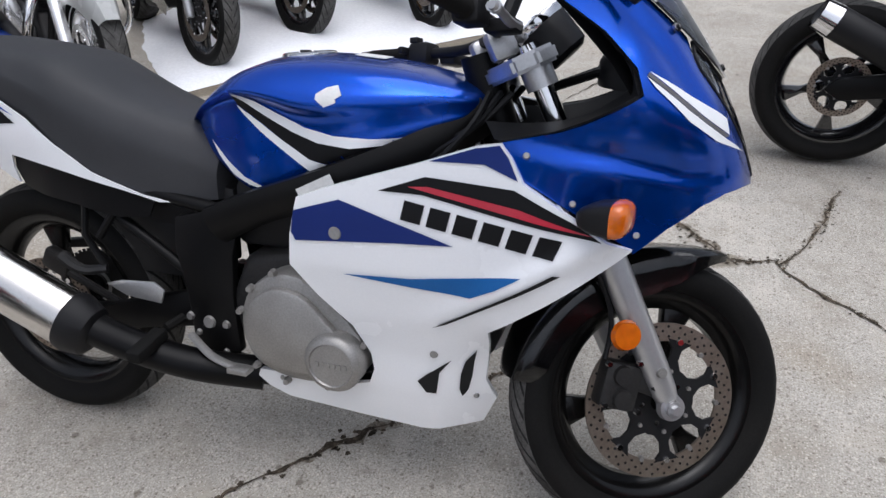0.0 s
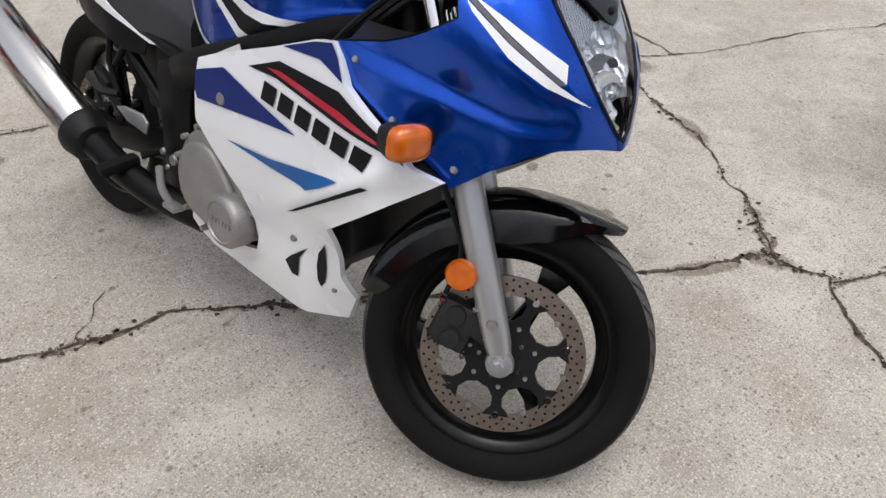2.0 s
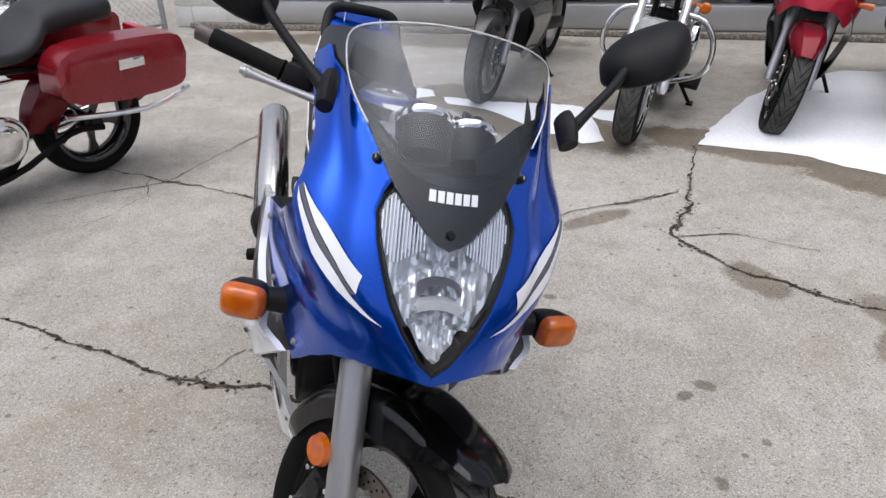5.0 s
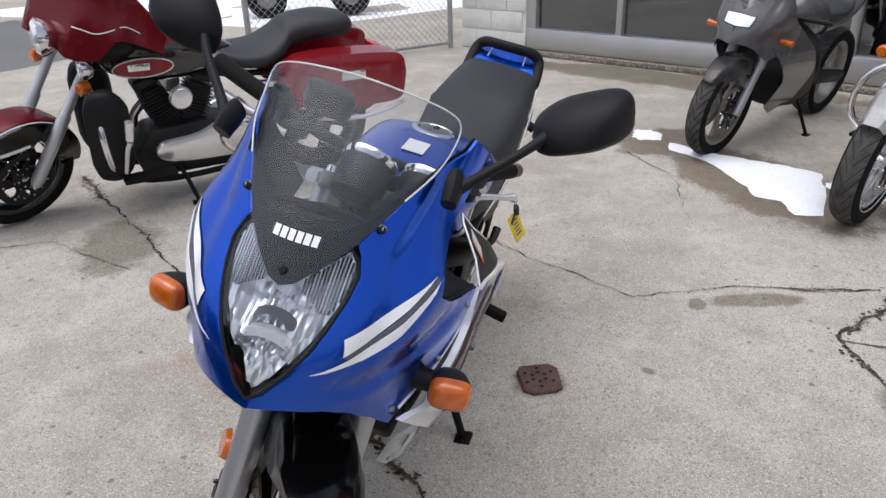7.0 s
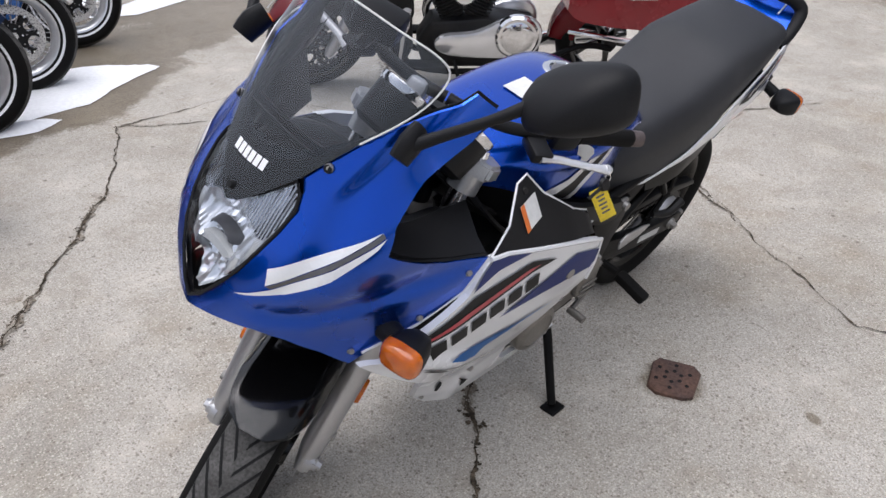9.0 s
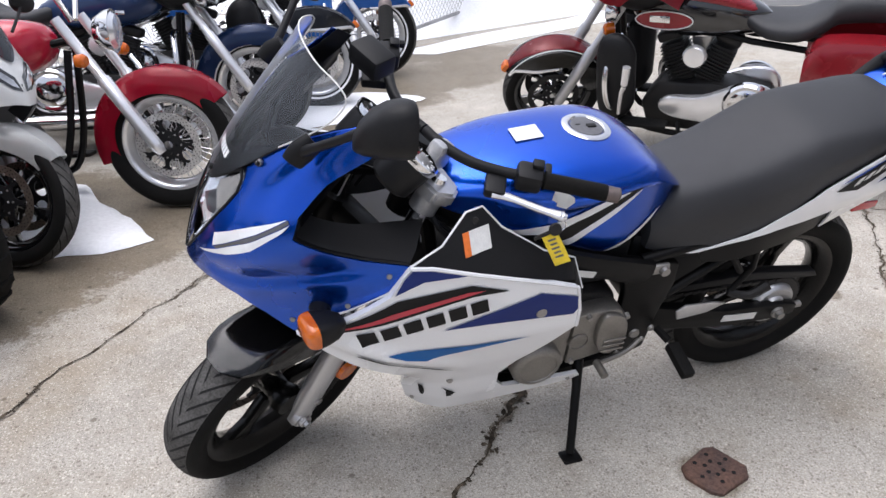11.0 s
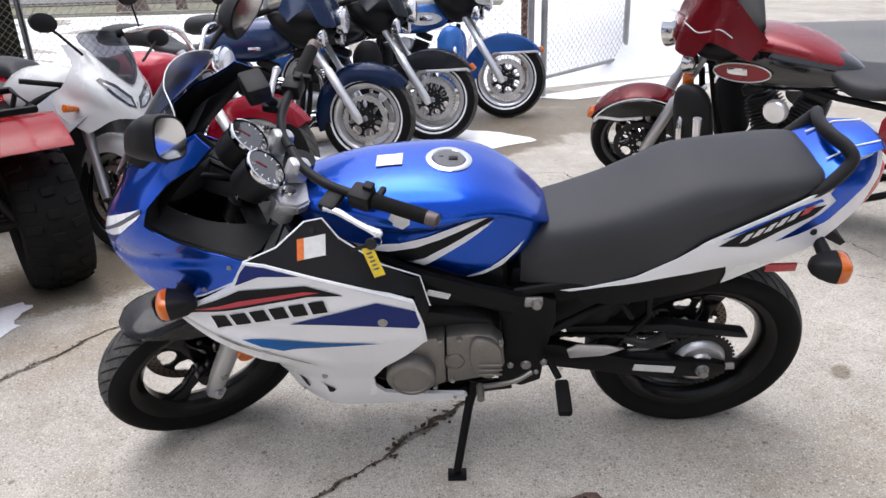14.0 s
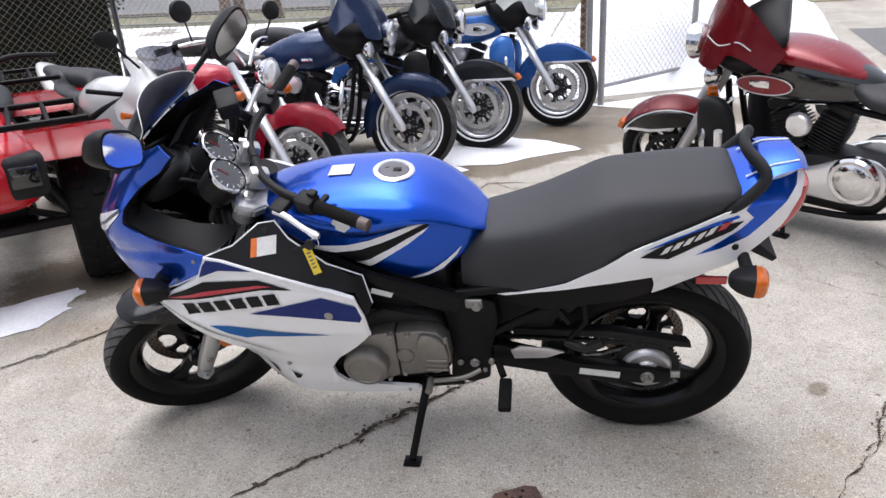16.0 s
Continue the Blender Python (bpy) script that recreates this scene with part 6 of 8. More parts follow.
for s in (1, -1):
    ge = Vector((grip_end.x, s * grip_end.y, grip_end.z))
    le = Vector((lever_end.x, s * lever_end.y, lever_end.z))
    ris = HEAD + Vector((-0.020, s * 0.052, 0.062))
    path = catmull([ris + Vector((0, -s * 0.05, 0)), ris, Vector((0.285, s * 0.11, 0.925)), Vector((0.255, s * 0.16, 0.925)), ge.lerp(Vector((0.255, s * 0.16, 0.925)), 0.65), ge], 4)
    b = bmesh.new()
    tube(b, path, 0.011, 12)
    bar = part("handlebar", b, M_BLACKP, bike, "black handlebar half", m=STEER)
    d = (ge - Vector((0.255, s * 0.16, 0.925))).normalized()
    b = bmesh.new()
    tube(b, [ge - d * 0.125, ge - d * 0.122, ge - d * 0.118, ge - d * 0.005, ge], [0.014, 0.019, 0.016, 0.0165, 0.015], 16)
    part("grip", b, M_RUB, bar, "black rubber grip")
    b = bmesh.new()
    tube(b, [ge - d * 0.002, ge + d * 0.022, ge + d * 0.026], [0.0155, 0.0150, 0.008], 16)
    part("bar_end", b, M_WORN, bar, "worn metal bar end")
    b = bmesh.new()
    q = d.to_track_quat("Y", "Z").to_matrix().to_4x4()
    box(b, (0.048, 0.052, 0.044), Matrix.Translation(ge - d * 0.152) @ q, 0.010)
    box(b, (0.02, 0.022, 0.012), Matrix.Translation(ge - d * 0.150 + Vector((-0.015, 0, 0.026))) @ q, 0.003)
    box(b, (0.03, 0.014, 0.014), Matrix.Translation(ge - d * 0.135 + Vector((-0.028, 0, 0.006))) @ q, 0.004)
    part("switch_block", b, M_BLACKP, bar, "black switch block")
    b = bmesh.new()
    piv = ge - d * 0.19 + Vector((0.035, 0, -0.012))
    box(b, (0.055, 0.04, 0.022), Matrix.Translation(piv) @ q, 0.006)
    if s < 0:
        box(b, (0.055, 0.080, 0.045), Matrix.Translation(HEAD + Vector((0.0, -0.145, 0.140))), 0.008)
        tube(b, [HEAD + Vector((-0.01, -0.145, 0.12)), piv], 0.012, 8)
    part("lever_perch", b, M_BLACKP, bar)
    b = bmesh.new()
    tube(b, catmull([piv + Vector((0.02, s * 0.01, 0)), piv.lerp(le, 0.3) + Vector((0.014, 0, 0)), piv.lerp(le, 0.7) + Vector((0.008, 0, 0)), le], 4), [0.008, 0.007, 0.006, 0.006, 0.009], 10, flat=1.3)
    disc_part(b, le, d, 0.010, 0.014, 14, 0.004)
    part("lever", b, M_BRIGHT if s > 0 else M_SILV, bar, "bright metal lever")
for s in (1, -1):
    c = HEAD + perp * 0.088 + RAKE * 0.045 + Vector((0, s * 0.055, 0))
    ax = Vector((-0.66, 0.20, 0.72)).normalized()
    b = bmesh.new()
    tube(b, [c - ax * 0.070, c - ax * 0.062, c - ax * 0.02, c, c + ax * 0.006], [0.034, 0.044, 0.047, 0.047, 0.046], 28)
    clock = part("gauge", b, M_BLACKS, bike, "round black gauge pod", m=STEER)
    b = bmesh.new()
    tube(b, [c - ax * 0.002, c + ax * 0.004, c + ax * 0.012, c + ax * 0.0135], [0.0475, 0.0500, 0.0495, 0.0455], 36, cap=False)
    part("gauge_ring", b, M_CHROME, clock, "chromed gauge ring")
    b = bmesh.new()
    disc_part(b, c + ax * 0.010, ax, 0.044, 0.002, 32)
    part("dial", b, M_DIAL, clock, "silver-grey dial under glass")
    b = bmesh.new()
    ux_, uy_ = ax.orthogonal().normalized(), ax.cross(ax.orthogonal()).normalized()
    for k in range(11):
        a = radians(-130 + 26 * k) + math.pi / 2
        tube(b, [c + ax * 0.012 + (ux_ * math.cos(a) + uy_ * math.sin(a)) * r_ for r_ in (0.032, 0.040)], 0.0012, 4)
    pieces("dial_mark", b, M_WHITE, clock)
    b = bmesh.new()
    tube(b, [c + ax * 0.0125, c + ax * 0.0125 + (ux_ * 0.5 - uy_ * 0.86) * 0.03], 0.0013, 4)
    part("needle", b, M_REDG, clock)

# key tag hung from the clutch lever
le = BIKE @ Vector((0.100, 0.230, 0.842))
tag = thing("key_tag", Matrix.Translation(le), "yellow paper key tag hanging from the clutch lever", "key tag")
b = bmesh.new()
box(b, (0.032, 0.0015, 0.070), pose(0.010, 0.008, -0.050, 0, 26, -28), 0.0004)
part("card", b, M_TAG, tag)
b = bmesh.new()
for k in range(5):
    box(b, (0.016 - 0.003 * (k % 2), 0.0022, 0.004), pose(0.010, 0.008, -0.050, 0, 26, -28) @ Matrix.Translation((0, 0, 0.018 - k * 0.009)))
pieces("print_bar", b, M_GREYT, tag)
b = bmesh.new()
tube(b, [Vector((0.010 * math.cos(a), 0.003, 0.010 * math.sin(a) - 0.008)) for a in np.linspace(0, 2 * math.pi, 16, endpoint=False)], 0.0012, 6, closed=True)
part("ring", b, M_CHROME, tag)
b = bmesh.new()
disc_part(b, (0.012, 0.008, -0.012), (0, 1, 0.2), 0.013, 0.006, 16, 0.002)
box(b, (0.038, 0.003, 0.008), pose(0.036, 0.008, -0.020, 0, 18, 0), 0.001)
part("key", b, M_DARKM, tag, "dark-headed key")

# ---------------------------------------------------------------- other motorcycles
def ring_mudguard(b, c, R, a0, a1, half, side, n=26, lip=0.5):
    """A curved mudguard over a wheel at c, between two angles (degrees)."""
    rows = []
    for i, a in enumerate(np.linspace(a0, a1, n)):
        t = radians(float(a))
        ww = half * min(1, 0.55 + 1.6 * min(i, n - 1 - i) / n)
        rows.append([(c[0] + (R - side * max(0, abs(k) - lip) / (1 - lip) - 0.012 * k * k) * math.cos(t), ww * math.copysign(min(1, abs(k) * 1.35), k), c[2] + (R - side * max(0, abs(k) - lip) / (1 - lip) - 0.012 * k * k) * math.sin(t)) for k in np.linspace(-1, 1, 15)])
    loft(b, rows, closed=False, caps=False)
    bmesh.ops.solidify(b, geom=b.faces[:], thickness=0.004)
    return b


def deep_mudguard(b, c, R, half, low, a0=36, a1=186, n=34, thick=0.004):
    """A deep mudguard whose side skirts end on a level line, low metres above the axle, and curve in behind."""
    rows = []
    for i, a in enumerate(np.linspace(a0, a1, n)):
        t = radians(float(a))
        edge = low / max(0.2, math.sin(t)) if a < 120 else interp(a, [(120, low / math.sin(radians(120))), (150, R - 0.13), (a1, R - 0.10)])
        deep = max(0.004, min(R - edge, 0.175))
        ww = half * min(1, 0.5 + 2.6 * min(i, n - 1 - i) / n)
        ring = []
        for k in np.linspace(-1, 1, 19):
            e = abs(k)
            y = ww * math.copysign(math.sin(min(1, e / 0.55) * math.pi / 2) ** 0.9, k)
            r = R - 0.018 * min(1, e / 0.55) ** 2 - deep * max(0, e - 0.5) / 0.5
            ring.append((c[0] + r * math.cos(t), y, c[2] + r * math.sin(t)))
        rows.append(ring)
    loft(b, rows, closed=False, caps=False)
    bmesh.ops.solidify(b, geom=b.faces[:], thickness=thick)
    return rows


def hull(b, stations, n=3, power=1.0):
    """A rounded body through stations of (x, z low, z high, half width)."""
    rings = []
    for x, z0, z1, w in stations:
        h = z1 - z0
        half = [(0, z1), (0.6 * w, z1 - 0.05 * h), (0.93 * w, z1 - 0.25 * h), (1.0 * w, z1 - 0.5 * h), (0.92 * w, z1 - 0.78 * h), (0.6 * w, z0 + 0.03 * h), (0, z0)]
        rings.append(catmull([(x, y, z) for y, z in half] + [(x, -y, z) for y, z in half[::-1][1:-1]], 2, closed=True))
    return loft(b, along(rings, n))


def lamp(parent, name, c, r, ax=(1, 0, 0), shell=None, lens_m=None, label=""):
    b = bmesh.new()
    c, ax = Vector(c), Vector(ax).normalized()
    tube(b, [c - ax * r * 1.0, c - ax * r * 0.8, c - ax * r * 0.3, c], [r * 0.25, r * 0.7, r * 0.97, r * 1.05], 24)
    ob = part(name, b, shell or M_CHROME, parent, label or "chromed lamp")
    b = bmesh.new()
    tube(b, [c - ax * 0.004, c + ax * r * 0.18, c + ax * r * 0.24], [r * 0.95, r * 0.75, r * 0.2], 24)
    part("lens", b, lens_m or M_REFL, ob, "round lamp lens")
    return ob


def vtwin(parent, dark=True):
    """A V-twin with finned cylinders, round covers and pipes."""
    b = bmesh.new()
    prism(b, [(0.22, 0.16), (0.26, 0.30), (0.18, 0.42), (-0.10, 0.44), (-0.38, 0.40), (-0.42, 0.26), (-0.34, 0.16)], -0.10, 0.10, None, 0.02)
    eng = part("engine", b, M_DARKM, parent, "black V-twin engine with chrome covers")
    for lean in (22, -22):
        b = bmesh.new()
        o = Matrix.Translation((0.05 if lean > 0 else -0.05, 0, 0.42)) @ Matrix.Rotation(radians(lean), 4, "Y")
        for k in range(11):
            s = 0.15 - 0.004 * abs(k - 5)
            box(b, (s, s, 0.006), o @ Matrix.Translation((0, 0, 0.03 + 0.018 * k)), 0.002, 1)
        box(b, (0.11, 0.11, 0.21), o @ Matrix.Translation((0, 0, 0.11)), 0.01)
        pieces("cylinder_fin", b, M_DARKM, eng)
        b = bmesh.new()
        box(b, (0.13, 0.12, 0.055), o @ Matrix.Translation((0, 0, 0.255)), 0.018, 3)
        part("rocker_cover", b, M_CHROME if not dark else M_DARKM, eng, "rocker cover")
    for s in (1, -1):
        b = bmesh.new()
        prism(b, [(p.x, p.y) for p in catmull([(x, z, 0) for x, z in ((0.12, 0.365), (-0.06, 0.385), (-0.22, 0.455), (-0.36, 0.46), (-0.42, 0.37), (-0.36, 0.25), (-0.16, 0.235), (0.08, 0.250), (0.16, 0.30))], 3, closed=True)], s * 0.10, s * 0.155, None, 0.020)
        derby = bmesh.new()
        lathe(derby, [(0.118, s * 0.14), (0.116, s * 0.168), (0.104, s * 0.180), (0.088, s * 0.176), (0.080, s * 0.182), (0.04, s * 0.190), (0.001, s * 0.192)], 40, Matrix.Translation((-0.28, 0, 0.365)))
        part("primary_cover", b, M_BRIGHT, eng, "chrome primary cover")
        part("derby_cover", derby, M_CHROME, eng, "round chrome derby cover")
        b = bmesh.new()
        lathe(b, [(0.060, s * 0.13), (0.060, s * 0.148), (0.050, s * 0.160), (0.001, s * 0.166)], 32, Matrix.Translation((0.0, 0, 0.590)))
        part("horn_cover", b, M_BRIGHT, eng, "round chrome horn cover")
    b = bmesh.new()
    tube(b, catmull([(0.14, -0.08, 0.52), (0.20, -0.14, 0.40), (0.10, -0.17, 0.22), (-0.4, -0.19, 0.20), (-0.95, -0.21, 0.24)], 4), [0.026, 0.026, 0.028, 0.04, 0.045], 14)
    pieces("exhaust_pipe", b, M_CHROME, parent, "chromed exhaust pipes")
    return eng


def cruiser(name, m, label, group, main, second, fairing=False, bags=False, wire=False, white=False, crash=True, turn=0.0, bars_m=None, rim_m=None, spot=True, pipes=True, skirt=0.0, R=0.315, band=False, touring=True):
    """A large cruiser; with a fork fairing and side cases it is a tourer. Front wheel towards +x, at x = 0.80."""
    top = thing(name, m, label, "motorcycle", group)
    rake = radians(31)
    up_by = 0.07 if fairing else 0.0
    ax = Vector((0.80, 0, R))
    up = Vector((-math.sin(rake), 0, math.cos(rake)))
    hd = ax + up * 0.62 + Vector((-0.03, 0, 0))
    st = Matrix.Translation(hd) @ Matrix.Rotation(radians(turn), 4, up) @ Matrix.Translation(-hd)
    rim_m = rim_m or M_BRIGHT
    wheel(top, "front_wheel", st @ Matrix.Translation(ax), R, 0.125, 0.222, "wire" if wire else "cast", rim_m, white=white, disc=(0.148, (1, -1)), spokes=20 if wire else 5, hub_mat=M_CHROME, grooves=30, disc_mat=M_DARKM if rim_m is M_BLACKG else M_DISCB)
    wheel(top, "rear_wheel", Matrix.Translation((-0.80, 0, R)), R, 0.15, 0.215, "wire" if wire else "cast", rim_m, white=white, spokes=20 if wire else 5, hub_mat=M_DARKM)
    for s in (1, -1):
        b = bmesh.new()
        tube(b, [st @ (ax + up * d + Vector((-0.03, s * 0.115, 0))) for d in (-0.03, 0.0, 0.02, 0.36, 0.37, 0.66)], [0.02, 0.03, 0.031, 0.030, 0.023, 0.023], 16)
        part("fork_leg", b, M_SILV if bags else M_BRIGHT, top, "bright fork leg")
    b = bmesh.new()
    if fairing and touring:
        guard = deep_mudguard(b, ax, R + 0.035, 0.098, 0.222)
    else:
        ring_mudguard(b, ax, R + 0.035, 38, 196, 0.095, 0.10 + skirt)
    bmesh.ops.transform(b, matrix=st, verts=b.verts)
    fen = part("front_mudguard", b, main, top, "painted deep front mudguard")
    if fairing and touring:
        b = bmesh.new()
        for j in (0, -1):
            tube(b, [st @ Vector(r[j]) + Vector((0, 0, -0.004)) for r in guard[:15]], [0.011, 0.010, 0.008], 8, flat=0.6)
        pieces("mudguard_trim", b, M_BRIGHT, fen, "chrome mudguard trim")
        b = bmesh.new()
        box(b, (0.050, 0.060, 0.034), st @ Matrix.Translation(ax + Vector(((R + 0.040) * math.cos(radians(38)), 0, (R + 0.040) * math.sin(radians(38))))) @ Matrix.Rotation(radians(50), 4, "Y"), 0.008)
        part("mudguard_lamp", b, M_AMBER, fen, "amber mudguard lamp")
        if band:
            b = ring_mudguard(bmesh.new(), ax, R + 0.040, 42, 150, 0.072, 0.0, lip=0.9)
            bmesh.ops.transform(b, matrix=st, verts=b.verts)
            part("mudguard_band", b, second, fen, "painted centre band")
            b = bmesh.new()
            for s in (1, -1):
                tube(b, [st @ (ax + Vector(((R + 0.028) * math.cos(radians(a)), s * 0.080, (R + 0.028) * math.sin(radians(a))))) for a in np.linspace(42, 140, 20)], 0.0035, 6)
            pieces("pinstripe", b, M_PAPER, fen, "pale pinstripe")
    b = ring_mudguard(bmesh.new(), (-0.80, 0, R), R + 0.05, 5, 170, 0.115, 0.12)
    part("rear_mudguard", b, second if bags else main, top)
    hull(b := bmesh.new(), [(x, z0 + up_by * 0.8, z1 + up_by, w) for x, z0, z1, w in ((0.36, 0.74, 0.80, 0.05), (0.30, 0.67, 0.86, 0.12), (0.12, 0.62, 0.88, 0.165), (-0.08, 0.62, 0.84, 0.15), (-0.26, 0.64, 0.76, 0.08), (-0.32, 0.66, 0.72, 0.03))])
    tk = part("fuel_tank", b, main, top, "painted teardrop fuel tank")
    if second is not main:
        hull(b := bmesh.new(), [(x, z0 + up_by, z1 + up_by, w) for x, z0, z1, w in ((0.34, 0.79, 0.815, 0.045), (0.29, 0.775, 0.872, 0.112), (0.12, 0.775, 0.888, 0.158), (-0.08, 0.755, 0.848, 0.142), (-0.24, 0.715, 0.768, 0.076), (-0.29, 0.70, 0.735, 0.03))])
        part("tank_top", b, second, tk, "contrasting painted upper tank half")
        for s in (1, -1):
            b = bmesh.new()
            for v in np.linspace(0, 1, 1):
                tube(b, [Vector((0.16 + 0.14 * math.cos(a), s * 0.176, 0.775 + 0.045 * math.sin(a))) for a in np.linspace(0, 2 * math.pi, 24, endpoint=False)], 0.003, 6, closed=True)
            pieces("pinstripe", b, M_PAPER, tk)
            b = bmesh.new()
            prism(b, [(0.16 + 0.135 * math.cos(a), 0.775 + 0.042 * math.sin(a)) for a in np.linspace(0, 2 * math.pi, 24, endpoint=False)], s * 0.12, s * 0.175)
            part("tank_panel", b, second, tk, "contrasting tank panel")
            b = bmesh.new()
            box(b, (0.10, 0.005, 0.034), Matrix.Translation((0.18, s * 0.178, 0.78)), 0.002)
            part("tank_badge", b, M_CHROME, tk, "plain metal tank badge")
    else:
        for s in (1, -1):
            b = bmesh.new()
            box(b, (0.08, 0.005, 0.022), Matrix.Translation((0.12, s * 0.166, 0.75)), 0.002)
            part("tank_badge", b, M_CHROME, tk, "plain metal tank badge")
    hull(b := bmesh.new(), [(x, z0 + up_by, z1 + up_by, w) for x, z0, z1, w in ((-0.22, 0.66, 0.74, 0.10), (-0.32, 0.62, 0.72, 0.17), (-0.46, 0.62, 0.73, 0.19), (-0.56, 0.66, 0.79, 0.16), (-0.62, 0.70, 0.84, 0.13), (-0.80, 0.72, 0.86, 0.14), (-0.94, 0.72, 0.84, 0.11), (-0.99, 0.74, 0.80, 0.05))])
    part("seat", b, M_SEAT, top, "black stepped leather seat")
    vtwin(top, fairing)
    b = bmesh.new()
    for s in (1, -1):
        tube(b, catmull([(0.42, s * 0.05, 0.74), (0.36, s * 0.09, 0.30), (0.20, s * 0.12, 0.16), (-0.30, s * 0.12, 0.17), (-0.62, s * 0.13, 0.30), (-0.80, s * 0.13, R)], 4), 0.017, 8)
        tube(b, [(0.42, s * 0.04, 0.78), (-0.25, s * 0.06, 0.66), (-0.85, s * 0.12, 0.62)], 0.017, 8)
    part("frame", b, M_FRAME, top)
    b = bmesh.new()
    for s in (1, -1):
        box(b, (0.26, 0.10, 0.02), Matrix.Translation((0.22, s * 0.23, 0.24)), 0.006)
    pieces("floorboard", b, M_RUB, top, "rubber floorboards")
    if crash:
        b = bmesh.new()
        for s in (1, -1):
            tube(b, catmull([(0.40, s * 0.05, 0.64), (0.40, s * 0.22, 0.62), (0.41, s * 0.30, 0.50), (0.39, s * 0.28, 0.34), (0.34, s * 0.10, 0.24)], 4), 0.016, 10)
        pieces("crash_bar", b, bars_m or M_CHROME, top, "chromed crash bar")
    b = bmesh.new()
    gx, gz = hd.x - 0.14, hd.z + 0.16
    bw = 0.74 if fairing else 1.0
    for s in (1, -1):
        tube(b, [st @ p for p in catmull([Vector((hd.x, s * 0.02, hd.z + 0.02)), Vector((hd.x - 0.02, s * 0.12 * bw, gz - 0.02)), Vector((hd.x - 0.07, s * 0.28 * bw, gz)), Vector((gx - 0.10, s * 0.40 * bw, gz - 0.04))], 4)], 0.0125, 10)
    hb = part("handlebar", b, M_BLACKP if fairing else M_CHROME, top, "curved handlebar")
    for s in (1, -1):
        b = bmesh.new()
        tube(b, [st @ Vector((gx - 0.015, s * 0.35 * bw, gz - 0.018)), st @ Vector((gx - 0.115, s * 0.42 * bw, gz - 0.05))], 0.018, 12)
        part("grip", b, M_RUB, hb, "black rubber grip")
        if fairing:
            continue
        b = bmesh.new()
        tube(b, [st @ Vector((gx + 0.04, s * 0.30, gz)), st @ Vector((gx + 0.06, s * 0.36, gz + 0.12))], 0.005, 6)
        tube(b, [st @ Vector((gx + 0.075 - d, s * 0.37, gz + 0.16)) for d in (0, 0.012, 0.03)], [0.02, 0.055, 0.058], 20, flat=1.25)
        part("mirror", b, M_BLACKP, hb, "round mirror")
    if fairing:
        # fork-mounted fairing: a wide curved shell with a lamp in the middle
        fx, fz = (hd.x - 0.03, hd.z + 0.24) if bags else (hd.x + 0.05, hd.z + 0.17)
        rows = []
        for v in np.linspace(0, 1, 10):
            ring = []
            for k in np.linspace(-1, 1, 41):
                e = abs(k)
                zl = interp(e, [(0, -0.12), (0.42, -0.14), (0.56, -0.12), (0.66, -0.02), (0.8, -0.045), (1.0, -0.10)])
                zh = interp(e, [(0, 0.27), (0.4, 0.25), (0.7, 0.13), (0.85, 0.04), (1.0, -0.035)])
                wd = interp(e, [(0, 0.0), (0.3, 0.15), (0.55, 0.265), (0.7, 0.315), (0.85, 0.365), (1.0, 0.395)])
                back = (0.80 if bags else 0.52) * interp(e, [(0, 0.0), (0.3, 0.03), (0.55, 0.115), (0.7, 0.21), (0.85, 0.31), (1.0, 0.40)])
                nest = 0.045 * math.exp(-((e - 0.34) / 0.24) ** 2) * max(0, 1 - v * 1.7) ** 0.6
                x = fx + 0.13 + nest - back - (0.19 * v ** 1.3) * (1 - 0.6 * e)
                ring.append(st @ Vector((x, math.copysign(wd * (1 - 0.16 * v) * (1.0 if bags else 0.80), k), fz + zl + (zh - zl) * v)))
            rows.append(ring)
        b = bmesh.new()
        loft(b, along(rows, 2), closed=False, caps=False)
        bmesh.ops.solidify(b, geom=b.faces[:], thickness=0.006)
        fa = part("fork_fairing", b, second, top, "painted fork-mounted fairing")
        if bags:
            b = bmesh.new()
            for j in (range(3, 15), range(26, 38)):
                tube(b, catmull([rows[3][q] + Vector((0, 0, 0.004)) for q in list(j)[::2]], 4), 0.0026, 6)
            pieces("pinstripe", b, M_PAPER, fa, "pale pinstripe")
        b = bmesh.new()
        loft(b, [[p + st.to_3x3() @ Vector((-0.05 * v - 0.004, 0, 0.13 * v)) * (1 - 0.25 * abs(q - 9) / 9) for q, p in enumerate(rows[-1][11:30])] for v in (0.0, 0.35, 0.7, 1.0)], closed=False, caps=False)
        part("windshield", b, M_SCREEN if bags else M_TINT, fa, "curved plastic windshield")
        b = bmesh.new()
        rings = [[st @ Vector((fx + x, w * math.cos(a), fz + zc + h * math.sin(a))) for a in np.linspace(0, 2 * math.pi, 24, endpoint=False)] for x, zc, h, w in ((0.09, -0.12, 0.06, 0.13), (0.0, -0.14, 0.11, 0.20), (-0.12, -0.12, 0.14, 0.25), (-0.22, -0.07, 0.10, 0.25), (-0.26, -0.03, 0.05, 0.22))]
        loft(b, along(rings, 3))
        part("inner_fairing", b, M_BLACKP, fa, "black inner fairing")
        o = fx + 0.135
        lamps = [("headlamp", (o + 0.04, 0, fz - 0.10), 0.088)] + ([("spot_lamp", (o - 0.04, 0.17, fz - 0.20), 0.056), ("spot_lamp", (o - 0.04, -0.17, fz - 0.20), 0.056)] if spot else [])
        for nm, c, r_ in lamps:
            lamp(top, nm, st @ Vector(c), r_)
        b = bmesh.new()
